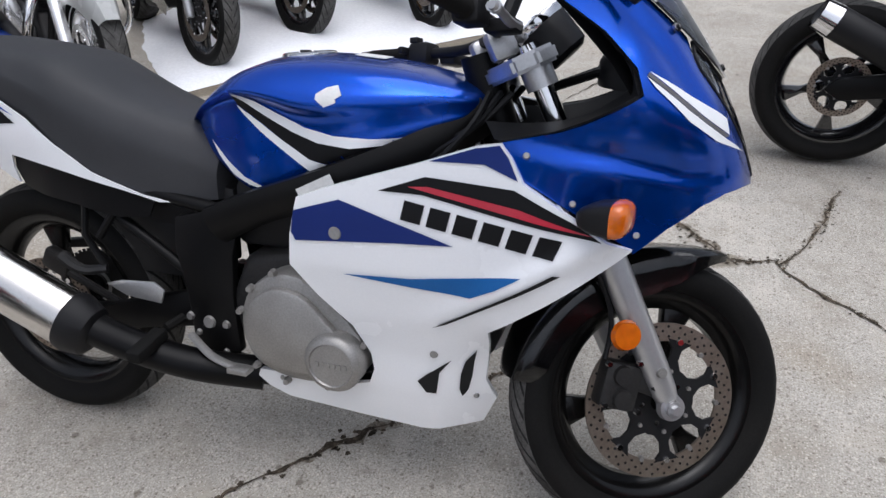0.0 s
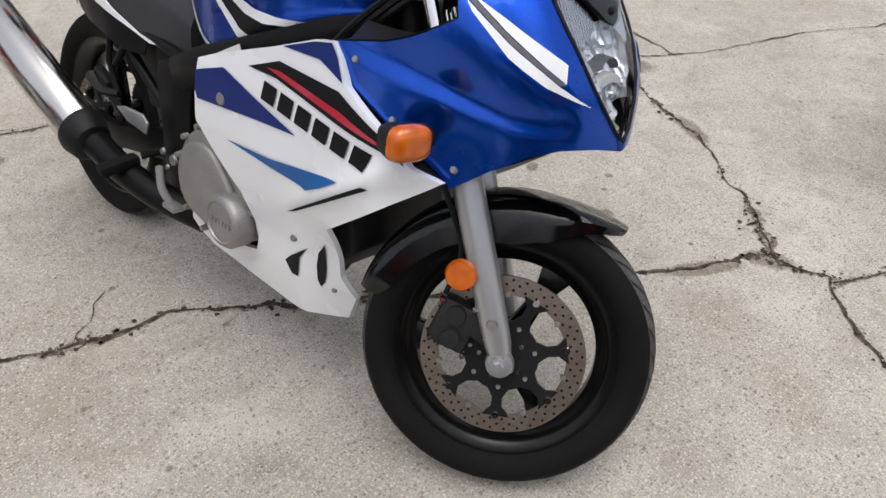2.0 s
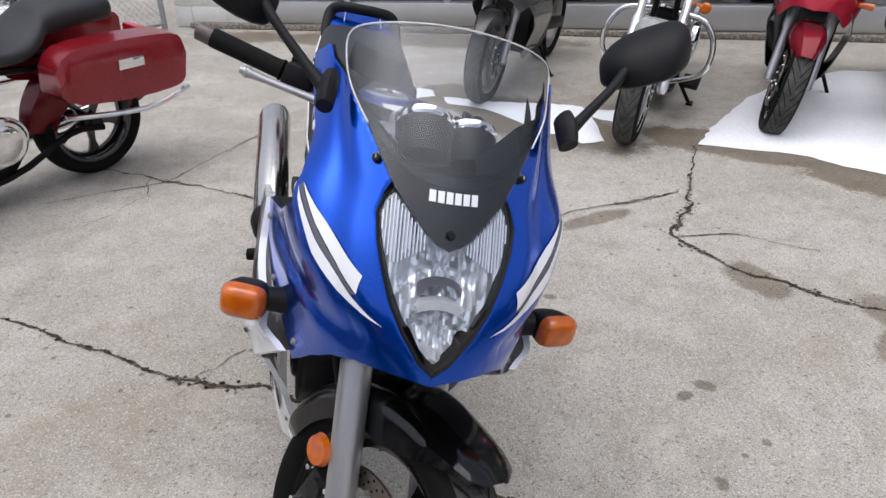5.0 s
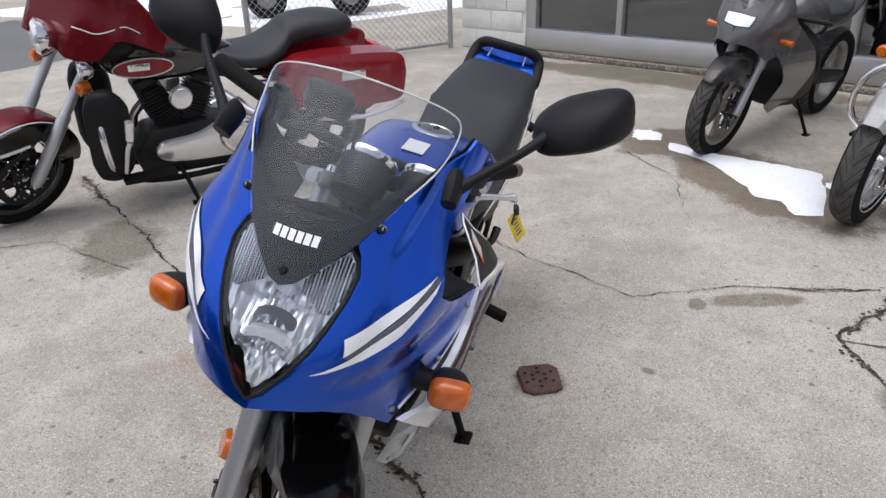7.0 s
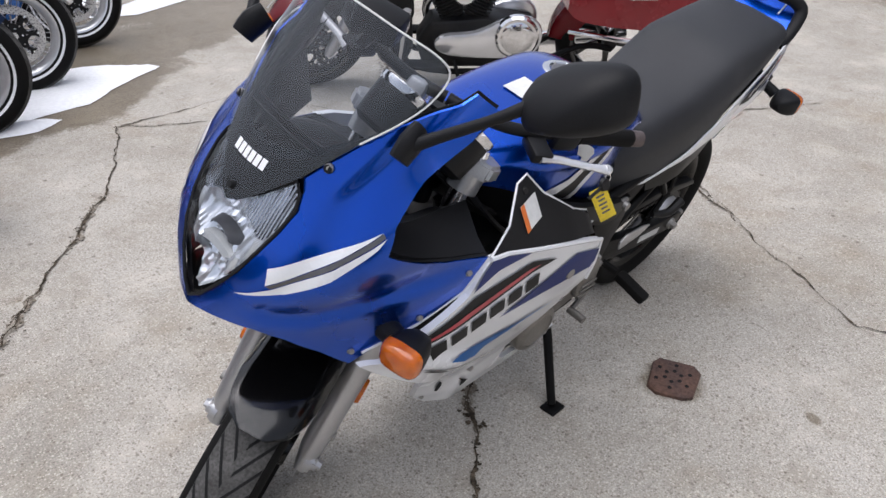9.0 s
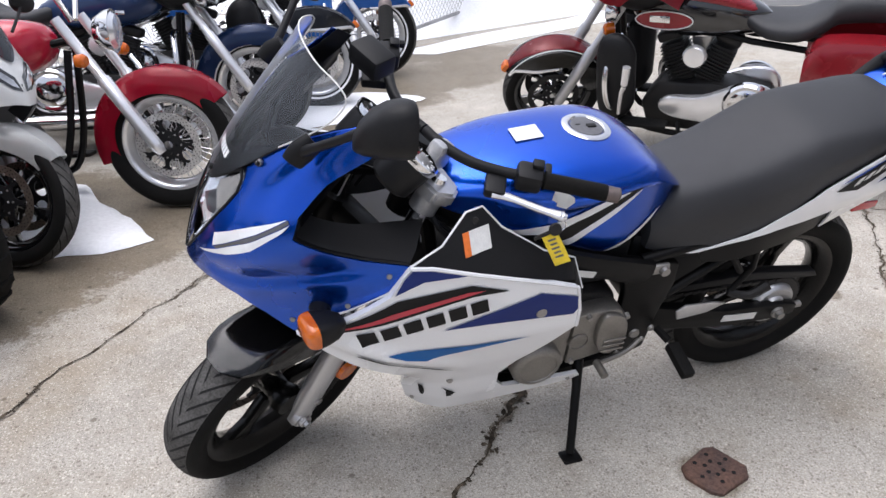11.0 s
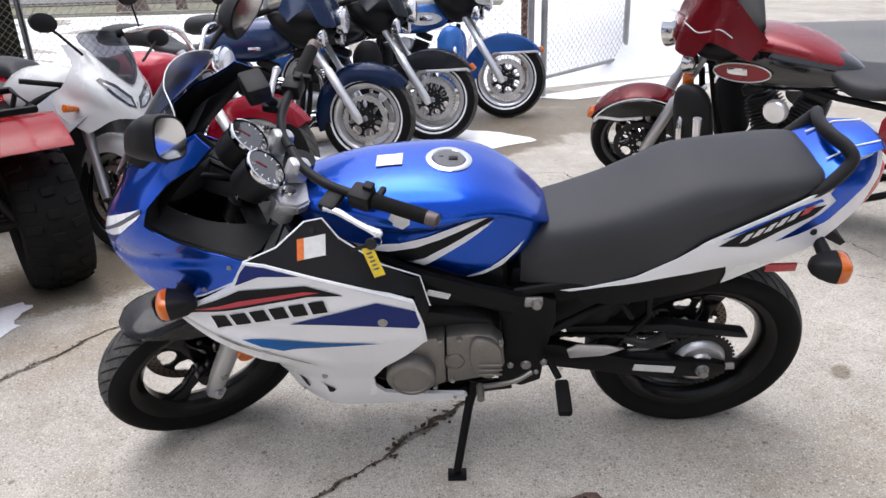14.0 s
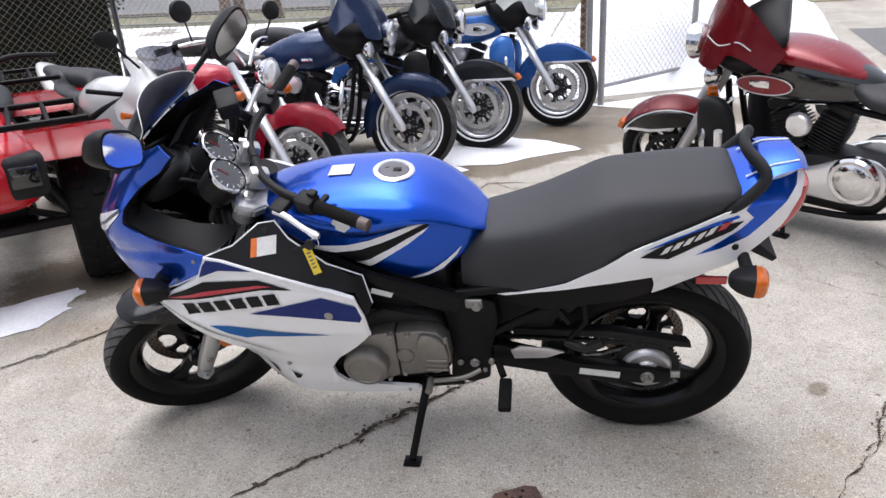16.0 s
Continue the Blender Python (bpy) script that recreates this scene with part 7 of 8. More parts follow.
        for s in (1, -1) if bags else ():
            tube(b, [st @ Vector((o - 0.07, s * 0.17, fz - 0.305)), st @ Vector((o - 0.025, s * 0.17, fz - 0.305)), st @ Vector((o - 0.015, s * 0.17, fz - 0.305))], [0.03, 0.032, 0.02], 16)
        pieces("turn_signal", b, M_AMBER, top, "amber turn signals")
        for s in (1, -1):
            hull(b := bmesh.new(), [(0.47, 0.34, 0.62, 0.015), (0.44, 0.26, 0.70, 0.05), (0.36, 0.24, 0.72, 0.065), (0.30, 0.28, 0.68, 0.05), (0.27, 0.34, 0.62, 0.015)])
            for v in b.verts:
                v.co.y += s * (0.21 + 0.10 * (v.co.z - 0.3))
            if not touring:
                b.free()
                continue
            part("leg_shield", b, M_BLACKP if main is not P_LBLUE else P_LBLUE, top, "moulded lower leg shield")
            if bags:
                b = bmesh.new()
                tube(b, [(0.335, s * 0.28, 0.30), (0.315, s * 0.325, 0.44), (0.300, s * 0.335, 0.48)], [0.010, 0.012, 0.013], 10)
                tube(b, [(0.300, s * 0.335, 0.49), (0.290, s * 0.345, 0.585)], [0.019, 0.021], 12)
                part("highway_peg", b, M_BRIGHT, top, "bright folding highway peg")
    else:
        lamp(top, "headlamp", st @ Vector((hd.x + 0.17, 0, hd.z - 0.03)), 0.09)
        b = bmesh.new()
        for s in (1, -1):
            tube(b, [st @ Vector((hd.x + 0.06, s * 0.13, hd.z - 0.12)), st @ Vector((hd.x + 0.10, s * 0.20, hd.z - 0.13))], 0.008, 6)
            tube(b, [st @ Vector((hd.x + 0.08 + d, s * 0.21, hd.z - 0.13)) for d in (0, 0.03, 0.045)], [0.026, 0.030, 0.02], 14)
        pieces("turn_signal", b, M_AMBER, top, "amber turn signals")
    if bags:
        for s in (1, -1):
            b = bmesh.new()
            loft(b, along([[(x, s * y, z) for y, z in ((0.17, z0), (0.33, z0 + 0.02), (0.35, z1 - 0.06), (0.32, z1), (0.18, z1))] for x, z0, z1 in ((-0.50, 0.56, 0.68), (-0.58, 0.50, 0.76), (-0.85, 0.46, 0.77), (-1.12, 0.46, 0.75), (-1.18, 0.50, 0.71))], 3))
            sb = part("side_case", b, second, top, "painted hard side case")
            b = bmesh.new()
            box(b, (0.14, 0.012, 0.05), Matrix.Translation((-0.86, s * 0.350, 0.665)), 0.004)
            part("latch", b, M_CHROME, sb, "chrome latch plate")
            b = bmesh.new()
            tube(b, catmull([(-0.52, s * 0.30, 0.46), (-0.9, s * 0.37, 0.43), (-1.18, s * 0.34, 0.47)], 3), 0.014, 8)
            part("case_guard", b, M_CHROME, sb)
        b = bmesh.new()
        box(b, (0.05, 0.20, 0.06), Matrix.Translation((-1.16, 0, 0.68)), 0.012)
        part("tail_lamp", b, M_REDL, top)
    b = bmesh.new()
    tube(b, [(0.05, 0.13, 0.22), (0.0, 0.24, 0.055)], 0.012, 8)
    box(b, (0.07, 0.04, 0.012), Matrix.Translation((0.0, 0.25, 0.048)))
    part("side_stand", b, M_FRAME, top)
    return top


def sport(name, m, label, group, main, second, screen=True, turn=0.0, rims=None, tint=None, single=False):
    """A faired sport bike. Front wheel towards +x, at x = 0.69."""
    top = thing(name, m, label, "motorcycle", group)
    R, rake = 0.295, radians(25)
    ax = Vector((0.69, 0, R))
    up = Vector((-math.sin(rake), 0, math.cos(rake)))
    hd = ax + up * 0.58
    st = Matrix.Translation(hd) @ Matrix.Rotation(radians(turn), 4, up) @ Matrix.Translation(-hd)
    wheel(top, "front_wheel", st @ Matrix.Translation(ax), R, 0.118, 0.222, "cast", rims or M_BLACKG, disc=(0.15, (1, -1)), spokes=5, grooves=30)
    wheel(top, "rear_wheel", Matrix.Translation((-0.70, 0, 0.305)), 0.305, 0.165, 0.222, "cast", rims or M_BLACKG, disc=(0.11, (-1,)), spokes=5, grooves=36)
    for s in (1, -1):
        b = bmesh.new()
        tube(b, [st @ (ax + up * d + Vector((-0.01, s * 0.10, 0))) for d in (-0.02, 0.02, 0.25, 0.27, 0.62)], [0.022, 0.026, 0.022, 0.028, 0.028], 14)
        part("fork_leg", b, M_SILV, top, "silver fork leg")
    b = ring_mudguard(bmesh.new(), ax, R + 0.025, 38, 158, 0.085, 0.09)
    bmesh.ops.transform(b, matrix=st, verts=b.verts)
    part("front_mudguard", b, main, top, "painted front mudguard")
    b = bmesh.new()
    for s in (1, -1):
        box(b, (0.06, 0.04, 0.10), st @ Matrix.Translation(ax + Vector((-0.09, s * 0.075, 0.05))), 0.01)
    pieces("brake_caliper", b, M_DARKM, top)
    # nose, with its lamps, on a skin like that of the blue machine
    def skin(u, z):
        x, y, zz = nose(u, z)
        return (x + 0.05, y * 0.95, zz - 0.02)

    lip = [(0.02, 0.886), (0.045, 0.907), (0.078, 0.939), (0.096, 0.962), (0.119, 0.997), (0.140, 1.022)]
    half = yz([(0.0, 0.708), (0.0, 0.80), (0.0, 0.879)] + lip) + xz([(0.462, 1.050), (0.41, 1.040), (0.45, 1.0), (0.50, 0.955), (0.50, 0.905), (0.48, 0.866), (0.45, 0.832), (0.41, 0.806), (0.385, 0.767), (0.400, 0.745), (0.422, 0.707), (0.50, 0.660), (0.596, 0.623), (0.643, 0.654), (0.69, 0.690)]) + yz([(0.098, 0.708), (0.06, 0.713), (0.03, 0.712)])
    fa = None
    for s in (1, -1):
        b = sheet(bmesh.new(), half, skin, 0.03, 0.004)
        if s < 0:
            mirror(b)
        fa = part("nose_fairing", b, main, top, "painted nose fairing half")
        square = [(0.0, 0.795), (0.082, 0.802), (0.092, 0.862), (0.0, 0.868)]
        small = [(0.0, 0.800), (0.076, 0.807), (0.085, 0.857), (0.0, 0.863)]
        for nm, poly, m_, lift, lab in (("lamp_surround", [(0.010, 0.764), (0.05, 0.772), (0.110, 0.816), (0.158, 0.884), (0.138, 0.898), (0.082, 0.872), (0.022, 0.820)] if not single else square, M_BLACKG, 0.002, "black lamp surround"), ("headlamp", [(0.024, 0.776), (0.052, 0.787), (0.100, 0.828), (0.138, 0.878), (0.088, 0.852), (0.036, 0.808)] if not single else small, M_REFL if single else M_LAMPD, 0.004, "slanted clear headlamp")):
            b = sheet(bmesh.new(), yz(poly), skin, 0.03, 0.002, lift)
            if s < 0:
                mirror(b)
            part(nm, b, m_, fa, lab)
        b = sheet(bmesh.new(), half, lambda u, z: (skin(u, z)[0] - 0.008, skin(u, z)[1] - min(0.008, skin(u, z)[1] * 0.5), skin(u, z)[2]), 0.06, 0.001)
        if s < 0:
            mirror(b)
        part("fairing_liner", b, M_BLACKP, top)
    for s in (1, -1):
        b = sheet(bmesh.new(), [(0.66, 0.70), (0.55, 0.84), (0.38, 0.80), (0.12, 0.62), (0.02, 0.46), (0.06, 0.28), (0.30, 0.22), (0.46, 0.30), (0.42, 0.46), (0.55, 0.60)], lambda x, z: (x, 0.215 - 0.25 * abs(z - 0.55) ** 1.5 * 2 - 0.5 * max(0, x - 0.45) ** 2, z), 0.05, 0.005)
        if s < 0:
            mirror(b)
        part("side_fairing", b, second, top, "painted side fairing")
    if screen:
        b = bmesh.new()
        sheet(b, [(uy(y, z), z) for y, z in SCREEN] + [(-uy(y, z), z) for y, z in SCREEN[::-1][1:-1]], lambda u, z: (skin(u, z)[0] + 0.008, skin(u, z)[1], skin(u, z)[2]), 0.04, 0)
        part("windscreen", b, tint or M_SCREEN, top, "tinted windscreen")
        b = bmesh.new()
        box(b, (0.10, 0.20, 0.08), Matrix.Translation((0.50, 0, 0.94)), 0.03)
        part("instrument", b, M_BLACKP, top)
    hull(b := bmesh.new(), [(0.32, 0.74, 0.82, 0.06), (0.25, 0.68, 0.90, 0.13), (0.10, 0.64, 0.92, 0.17), (-0.08, 0.64, 0.88, 0.15), (-0.22, 0.68, 0.80, 0.10), (-0.28, 0.70, 0.76, 0.05)])
    part("fuel_tank", b, main, top, "painted fuel tank")
    hull(b := bmesh.new(), [(-0.20, 0.70, 0.79, 0.10), (-0.34, 0.72, 0.80, 0.15), (-0.46, 0.75, 0.83, 0.14), (-0.52, 0.79, 0.90, 0.11), (-0.70, 0.84, 0.94, 0.10), (-0.78, 0.87, 0.93, 0.05)])
    part("seat", b, M_SEAT, top, "black seat")
    hull(b := bmesh.new(), [(-0.25, 0.62, 0.73, 0.10), (-0.45, 0.68, 0.80, 0.15), (-0.68, 0.78, 0.90, 0.13), (-0.88, 0.88, 0.95, 0.07), (-0.95, 0.91, 0.94, 0.02)])
    part("tail_fairing", b, main, top, "painted tail")
    b = bmesh.new()
    prism(b, [(0.30, 0.26), (0.32, 0.46), (0.22, 0.62), (-0.10, 0.62), (-0.24, 0.48), (-0.22, 0.28), (0.0, 0.22)], -0.14, 0.14, None, 0.02)
    part("engine", b, M_DARKM, top, "dark engine block")
    b = bmesh.new()
    for s in (1, -1):
        tube(b, catmull([(0.40, s * 0.05, 0.82), (0.2, s * 0.14, 0.72), (-0.12, s * 0.14, 0.55), (-0.24, s * 0.12, 0.34)], 4), 0.03, 10, flat=0.6)
        prism(b, [(-0.22, 0.42), (-0.72, 0.34), (-0.76, 0.30), (-0.70, 0.26), (-0.22, 0.32)], s * 0.10, s * 0.13, None, 0.005)
    part("frame", b, M_FRAME, top)
    b = bmesh.new()
    tube(b, [(-0.05, -0.12, 0.24), (-0.35, -0.19, 0.34), (-0.42, -0.20, 0.37), (-0.80, -0.22, 0.56), (-0.82, -0.22, 0.57)], [0.03, 0.035, 0.058, 0.058, 0.045], 20)
    ex = part("muffler", b, M_BLACKP, top, "black muffler with a bright tip")
    b = bmesh.new()
    tube(b, [(-0.785, -0.22, 0.552), (-0.84, -0.22, 0.58)], [0.060, 0.054], 20, cap=False)
    part("muffler_tip", b, M_CHROME, ex, "polished muffler tip")
    b = bmesh.new()
    for s in (1, -1):
        tube(b, [st @ Vector((hd.x, s * 0.10, hd.z)), st @ Vector((hd.x - 0.09, s * 0.34, hd.z + 0.0))], 0.014, 10)
        tube(b, catmull([(0.62, s * 0.17, 0.98), (0.58, s * 0.26, 1.06), (0.55, s * 0.31, 1.10)], 3), 0.007, 8)
    part("handlebar", b, M_BLACKP, top)
    for s in (1, -1):
        b = bmesh.new()
        tube(b, [(0.57, s * 0.32, 1.11), (0.555, s * 0.32, 1.11), (0.54, s * 0.32, 1.11)], [0.02, 0.045, 0.046], 18, flat=1.5)
        part("mirror", b, M_BLACKP, top, "black mirror")
        b = bmesh.new()
        tube(b, [(0.60, s * 0.19, 0.72), (0.60, s * 0.26, 0.72)], [0.012, 0.02], 10)
        pieces("turn_signal", b, M_AMBER, top, "amber turn signal")
    b = bmesh.new()
    tube(b, [(-0.05, 0.13, 0.26), (-0.08, 0.25, 0.05)], 0.011, 8)
    box(b, (0.05, 0.04, 0.01), Matrix.Translation((-0.08, 0.255, 0.044)))
    part("side_stand", b, M_FRAME, top)
    return top


def place(fx, fy, heading, front=0.80, lean=-9, size=0.955):
    """The pose of a bike whose front wheel stands at (fx, fy) and that faces the heading (degrees)."""
    return Matrix.Translation((fx, fy, 0)) @ Matrix.Rotation(radians(heading), 4, "Z") @ Matrix.Scale(size, 4) @ Matrix.Translation((-front, 0, 0)) @ Matrix.Rotation(radians(lean), 4, "X")


cruiser("touring_motorcycle", place(-0.79, -2.06, -41), "dark red and black touring motorcycle with hard side cases", "parked touring motorcycles", M_BLACKG, P_RED, fairing=True, bags=True, rim_m=M_BLACKG, turn=30, R=0.285, band=True)
cruiser("touring_motorcycle", place(0.83, -2.43, 176), "midnight blue cruiser with fork fairing and chrome lamps", "parked touring motorcycles", P_DBLUE, P_DBLUE, fairing=True, crash=True, turn=-6, white=0.024, touring=False)
cruiser("touring_motorcycle", place(0.45, -2.95, 178), "charcoal touring motorcycle with chrome trim", "parked touring motorcycles", P_CHAR, P_CHAR, fairing=True, crash=True, turn=-6, wire=True, white=0.024)
cruiser("touring_motorcycle", place(-0.06, -3.66, 178), "light blue and white touring motorcycle", "parked touring motorcycles", P_LBLUE, P_PEARL, fairing=True, crash=True, turn=-6, wire=True, white=0.024)
cruiser("cruiser_motorcycle", place(1.23, -1.53, 172), "bright red cruiser with wire wheels and chrome fork", "parked cruisers", P_RED2, P_RED2, fairing=False, crash=False, wire=True, turn=-8, skirt=0.0)
cruiser("cruiser_motorcycle", place(-1.75, 1.69, -30), "pearl white cruiser with chrome crash bars and whitewall tyres", "parked cruisers", P_PEARL, P_PEARL, fairing=False, crash=True, wire=True, white=0.05, turn=0)
sport("sport_motorcycle", place(1.82, -1.11, 152, 0.69, -13, 0.90), "white and silver faired sport motorcycle with tinted screen", "parked sport motorcycles", P_PEARL, P_SILVER, turn=4, tint=M_TINT)
sport("sport_motorcycle", place(-2.66, 1.08, -30, 0.69), "silver grey faired motorcycle beside melting snow", "parked sport motorcycles", P_GREY, P_GREY, rims=M_ALU, single=True)
sport("sport_motorcycle", place(-1.70, 2.47, -35, 0.69), "red and black sport motorcycle standing on snow", "parked sport motorcycles", P_RED2, M_BLACKG, turn=8)
sport("sport_motorcycle", place(-1.44, 3.08, -35, 0.69), "yellow sport motorcycle standing on snow", "parked sport motorcycles", P_YEL, M_BLACKG, turn=8)
sport("sport_motorcycle", place(-0.72, 3.36, -42, 0.69), "black sport motorcycle standing on snow", "parked sport motorcycles", M_BLACKG, P_CHAR, turn=0)
sport("sport_motorcycle", place(2.695, 2.05, 2, 0.69), "black sport motorcycle with a black muffler", "parked sport motorcycles", M_BLACKG, M_BLACKG)


# ---------------------------------------------------------------- quad bike
def quad_bike(m, label, knobby=True):
    top = thing("quad_bike", m, label, "quad bike")
    Rw = 0.30
    for x in (0.60, -0.60):
        for s in (1, -1):
            b = bmesh.new()
            lathe(b, [(0.13, -0.09), (0.145, -0.085), (0.13, -0.03), (0.04, -0.02), (0.04, 0.02), (0.13, 0.03), (0.145, 0.085), (0.13, 0.09)], 32, closed=True)
            disc_part(b, (0, s * 0.03, 0), (0, s, 0), 0.045, 0.03, 16, 0.006)
            wh = part("wheel", b, M_ALU, top, "grey steel quad wheel", m=Matrix.Translation((x, s * 0.40, Rw)))
            b = bmesh.new()
            lathe(b, [(0.14, -0.10), (0.20, -0.125), (0.26, -0.12), (0.285, -0.09), (0.288, 0), (0.285, 0.09), (0.26, 0.12), (0.20, 0.125), (0.14, 0.10)], 40, closed=True)
            knobs = bmesh.new()
            for i in range(20 if knobby else 0):
                for t in (-1, 0, 1):
                    a = 2 * math.pi * (i + (0.5 if t else 0)) / 20
                    box(knobs, (0.022, 0.062 if t else 0.05, 0.036), Matrix.Rotation(-a, 4, "Y") @ Matrix.Translation((0.288 - 0.010 * abs(t), t * 0.082, 0)) @ Matrix.Rotation(radians(t * 20), 4, "Z") @ Matrix.Rotation(radians(t * 12), 4, "X"), 0.004, 1)
            ty = part("tyre", b, M_RUB, wh, "knobbly off-road tyre")
            pieces("tread_block", knobs, M_RUB, ty)
    for x in (0.60, -0.60):
        for s in (1, -1):
            b = bmesh.new()
            rows = []
            for a in np.linspace(50, 138, 14):
                t = radians(float(a))
                rows.append([(x + 0.40 * math.cos(t), s * y, 0.36 + 0.36 * math.sin(t)) for y in (0.14, 0.22, 0.36, 0.50, 0.53)])
            loft(b, rows, closed=False, caps=False)
            bmesh.ops.solidify(b, geom=b.faces[:], thickness=0.008)
            part("mudguard", b, P_ATV, top, "bright red plastic mudguard")
    hull(b := bmesh.new(), [(0.95, 0.52, 0.66, 0.12), (0.85, 0.45, 0.74, 0.22), (0.55, 0.50, 0.78, 0.20), (0.25, 0.52, 0.80, 0.14), (0.05, 0.52, 0.74, 0.14)])
    part("front_body", b, P_ATV, top, "bright red plastic front body")
    hull(b := bmesh.new(), [(0.12, 0.64, 0.80, 0.10), (-0.10, 0.62, 0.80, 0.15), (-0.45, 0.64, 0.82, 0.17), (-0.70, 0.66, 0.80, 0.12)])
    part("seat", b, M_SEAT, top, "black seat")
    b = bmesh.new()
    box(b, (1.1, 0.30, 0.26), Matrix.Translation((0, 0, 0.40)), 0.04)
    part("chassis", b, M_FRAME, top)
    b = bmesh.new()
    for x in (0.60, -0.60):
        tube(b, [(x, -0.40, Rw), (x, 0.40, Rw)], 0.025, 10)
        for s in (1, -1):
            tube(b, [(x - 0.05, s * 0.12, 0.36), (x, s * 0.34, 0.28)], 0.018, 8)
            tube(b, [(x, s * 0.14, 0.64), (x, s * 0.30, 0.32)], 0.026, 10)
    part("suspension", b, M_DARKM, top)
    for x0 in (0.42, -0.98):
        b = bmesh.new()
        tube(b, [(x0, -0.42, 0.80), (x0, 0.42, 0.80), (x0 + 0.5, 0.42, 0.80), (x0 + 0.5, -0.42, 0.80)], 0.014, 8, closed=True)
        for k in range(5):
            tube(b, [(x0, -0.28 + 0.14 * k, 0.80), (x0 + 0.5, -0.28 + 0.14 * k, 0.80)], 0.010, 6)
        for s in (1, -1):
            tube(b, [(x0 + 0.1, s * 0.42, 0.80), (x0 + 0.12, s * 0.36, 0.66)], 0.010, 6)
        part("carrier_rack", b, M_FRAME, top, "black tubular carrier rack")
    for s in (1, -1):
        b = bmesh.new()
        box(b, (0.16, 0.16, 0.18), Matrix.Translation((0.88, s * 0.15, 0.60)), 0.04, 3)
        hd_ = part("lamp_housing", b, M_BLACKP, top, "dark grey lamp housing")
        b = bmesh.new()
        box(b, (0.02, 0.11, 0.09), Matrix.Translation((0.96, s * 0.15, 0.61)), 0.008)
        part("lens", b, M_BLACKG, hd_)
    b = bmesh.new()
    tube(b, catmull([(0.15, -0.40, 0.98), (0.25, -0.2, 1.0), (0.28, 0, 0.94), (0.25, 0.2, 1.0), (0.15, 0.40, 0.98)], 4), 0.013, 8)
    tube(b, [(0.35, 0, 0.74), (0.28, 0, 0.95)], 0.025, 10)
    part("handlebar", b, M_BLACKP, top)
    return top


quad_bike(pose(2.63, -0.95, 0, 0, 0, 131), "red quad bike with black racks and knobbly tyres")
quad_bike(pose(-8.6, -4.6, 0.0, 0, 0, -60), "distant red quad bike standing on snow", knobby=False)

# ---------------------------------------------------------------- building, fences, yard
WALL = Vector((-6.13, -1.44, 0))
WD = Vector((0.40, 0.916, 0)).normalized()
WM = Matrix(((WD.x, -WD.y, 0, WALL.x), (WD.y, WD.x, 0, WALL.y), (0, 0, 1, 0), (0, 0, 0, 1)))
# along local x runs the wall, local -y faces the forecourt
shop = thing("shop_building", WM, "white painted block shop front with aluminium windows", "building")
b = bmesh.new()
box(b, (0.84, 0.30, 3.2), Matrix.Translation((0.42, 0.15, 1.6)))
box(b, (9.0, 0.30, 0.6), Matrix.Translation((5.34, 0.15, 2.9)))
box(b, (3.5, 0.30, 3.2), Matrix.Translation((11.6, 0.15, 1.6)))
box(b, (0.30, 6.0, 3.2), Matrix.Translation((0.15, 3.3, 1.6)))
wallp = part("wall", b, M_WALL, shop, "white painted block wall")
for row in range(8):
    for k in range(3):
        b = bmesh.new()
        x0 = (0.0 if row % 2 else -0.20) + k * 0.40
        x1 = min(x0 + 0.39, 0.838)
        x0 = max(x0, 0.002)
        if x1 - x0 > 0.05:
            box(b, (x1 - x0, 0.012, 0.19), Matrix.Translation(((x0 + x1) / 2, -0.004, 0.10 + row * 0.20)), 0.004)
            part("block", b, M_WALL, wallp)
        else:
            b.free()
b = bmesh.new()
box(b, (12.0, 0.10, 0.05), Matrix.Translation((6.2, -0.05, 0.025)), 0.01)
part("plinth", b, M_SPALL, shop, "dark stained concrete plinth")
xs_ = [0.90, 1.88, 2.86, 3.84, 4.82, 5.80, 6.78, 7.76, 8.74, 9.72]
for x in xs_:
    b = bmesh.new()
    box(b, (0.06 if x > 1 else 0.12, 0.10, 2.5), Matrix.Translation((x, 0.04, 1.36)), 0.006)
    part("mullion", b, M_ALF, shop, "aluminium mullion")
b = bmesh.new()
box(b, (8.9, 0.14, 0.20), Matrix.Translation((5.32, 0.03, 0.155)), 0.01)
box(b, (8.9, 0.12, 0.10), Matrix.Translation((5.32, 0.04, 2.58)), 0.01)
pieces("window_sill", b, M_ALF, shop, "aluminium sill and head")
for x0, x1 in zip(xs_, xs_[1:]):
    b = bmesh.new()
    box(b, (x1 - x0 - 0.06, 0.012, 2.28), Matrix.Translation(((x0 + x1) / 2, 0.05, 1.40)))
    pn = part("pane", b, M_PANE, shop, "dark shop window pane")
    pn.visible_shadow = False
# back wall and floor, darkened by colour to look unlit
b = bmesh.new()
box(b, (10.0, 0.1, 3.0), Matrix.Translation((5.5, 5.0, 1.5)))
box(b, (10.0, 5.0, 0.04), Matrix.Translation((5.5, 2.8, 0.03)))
pieces("interior", b, M_ROOM_SHADE, shop, "shop interior with its dimness painted in")
b = bmesh.new()
box(b, (12.6, 6.4, 0.2), Matrix.Translation((6.1, 3.1, 3.3)))
part("roof", b, M_ASPHALT, shop)


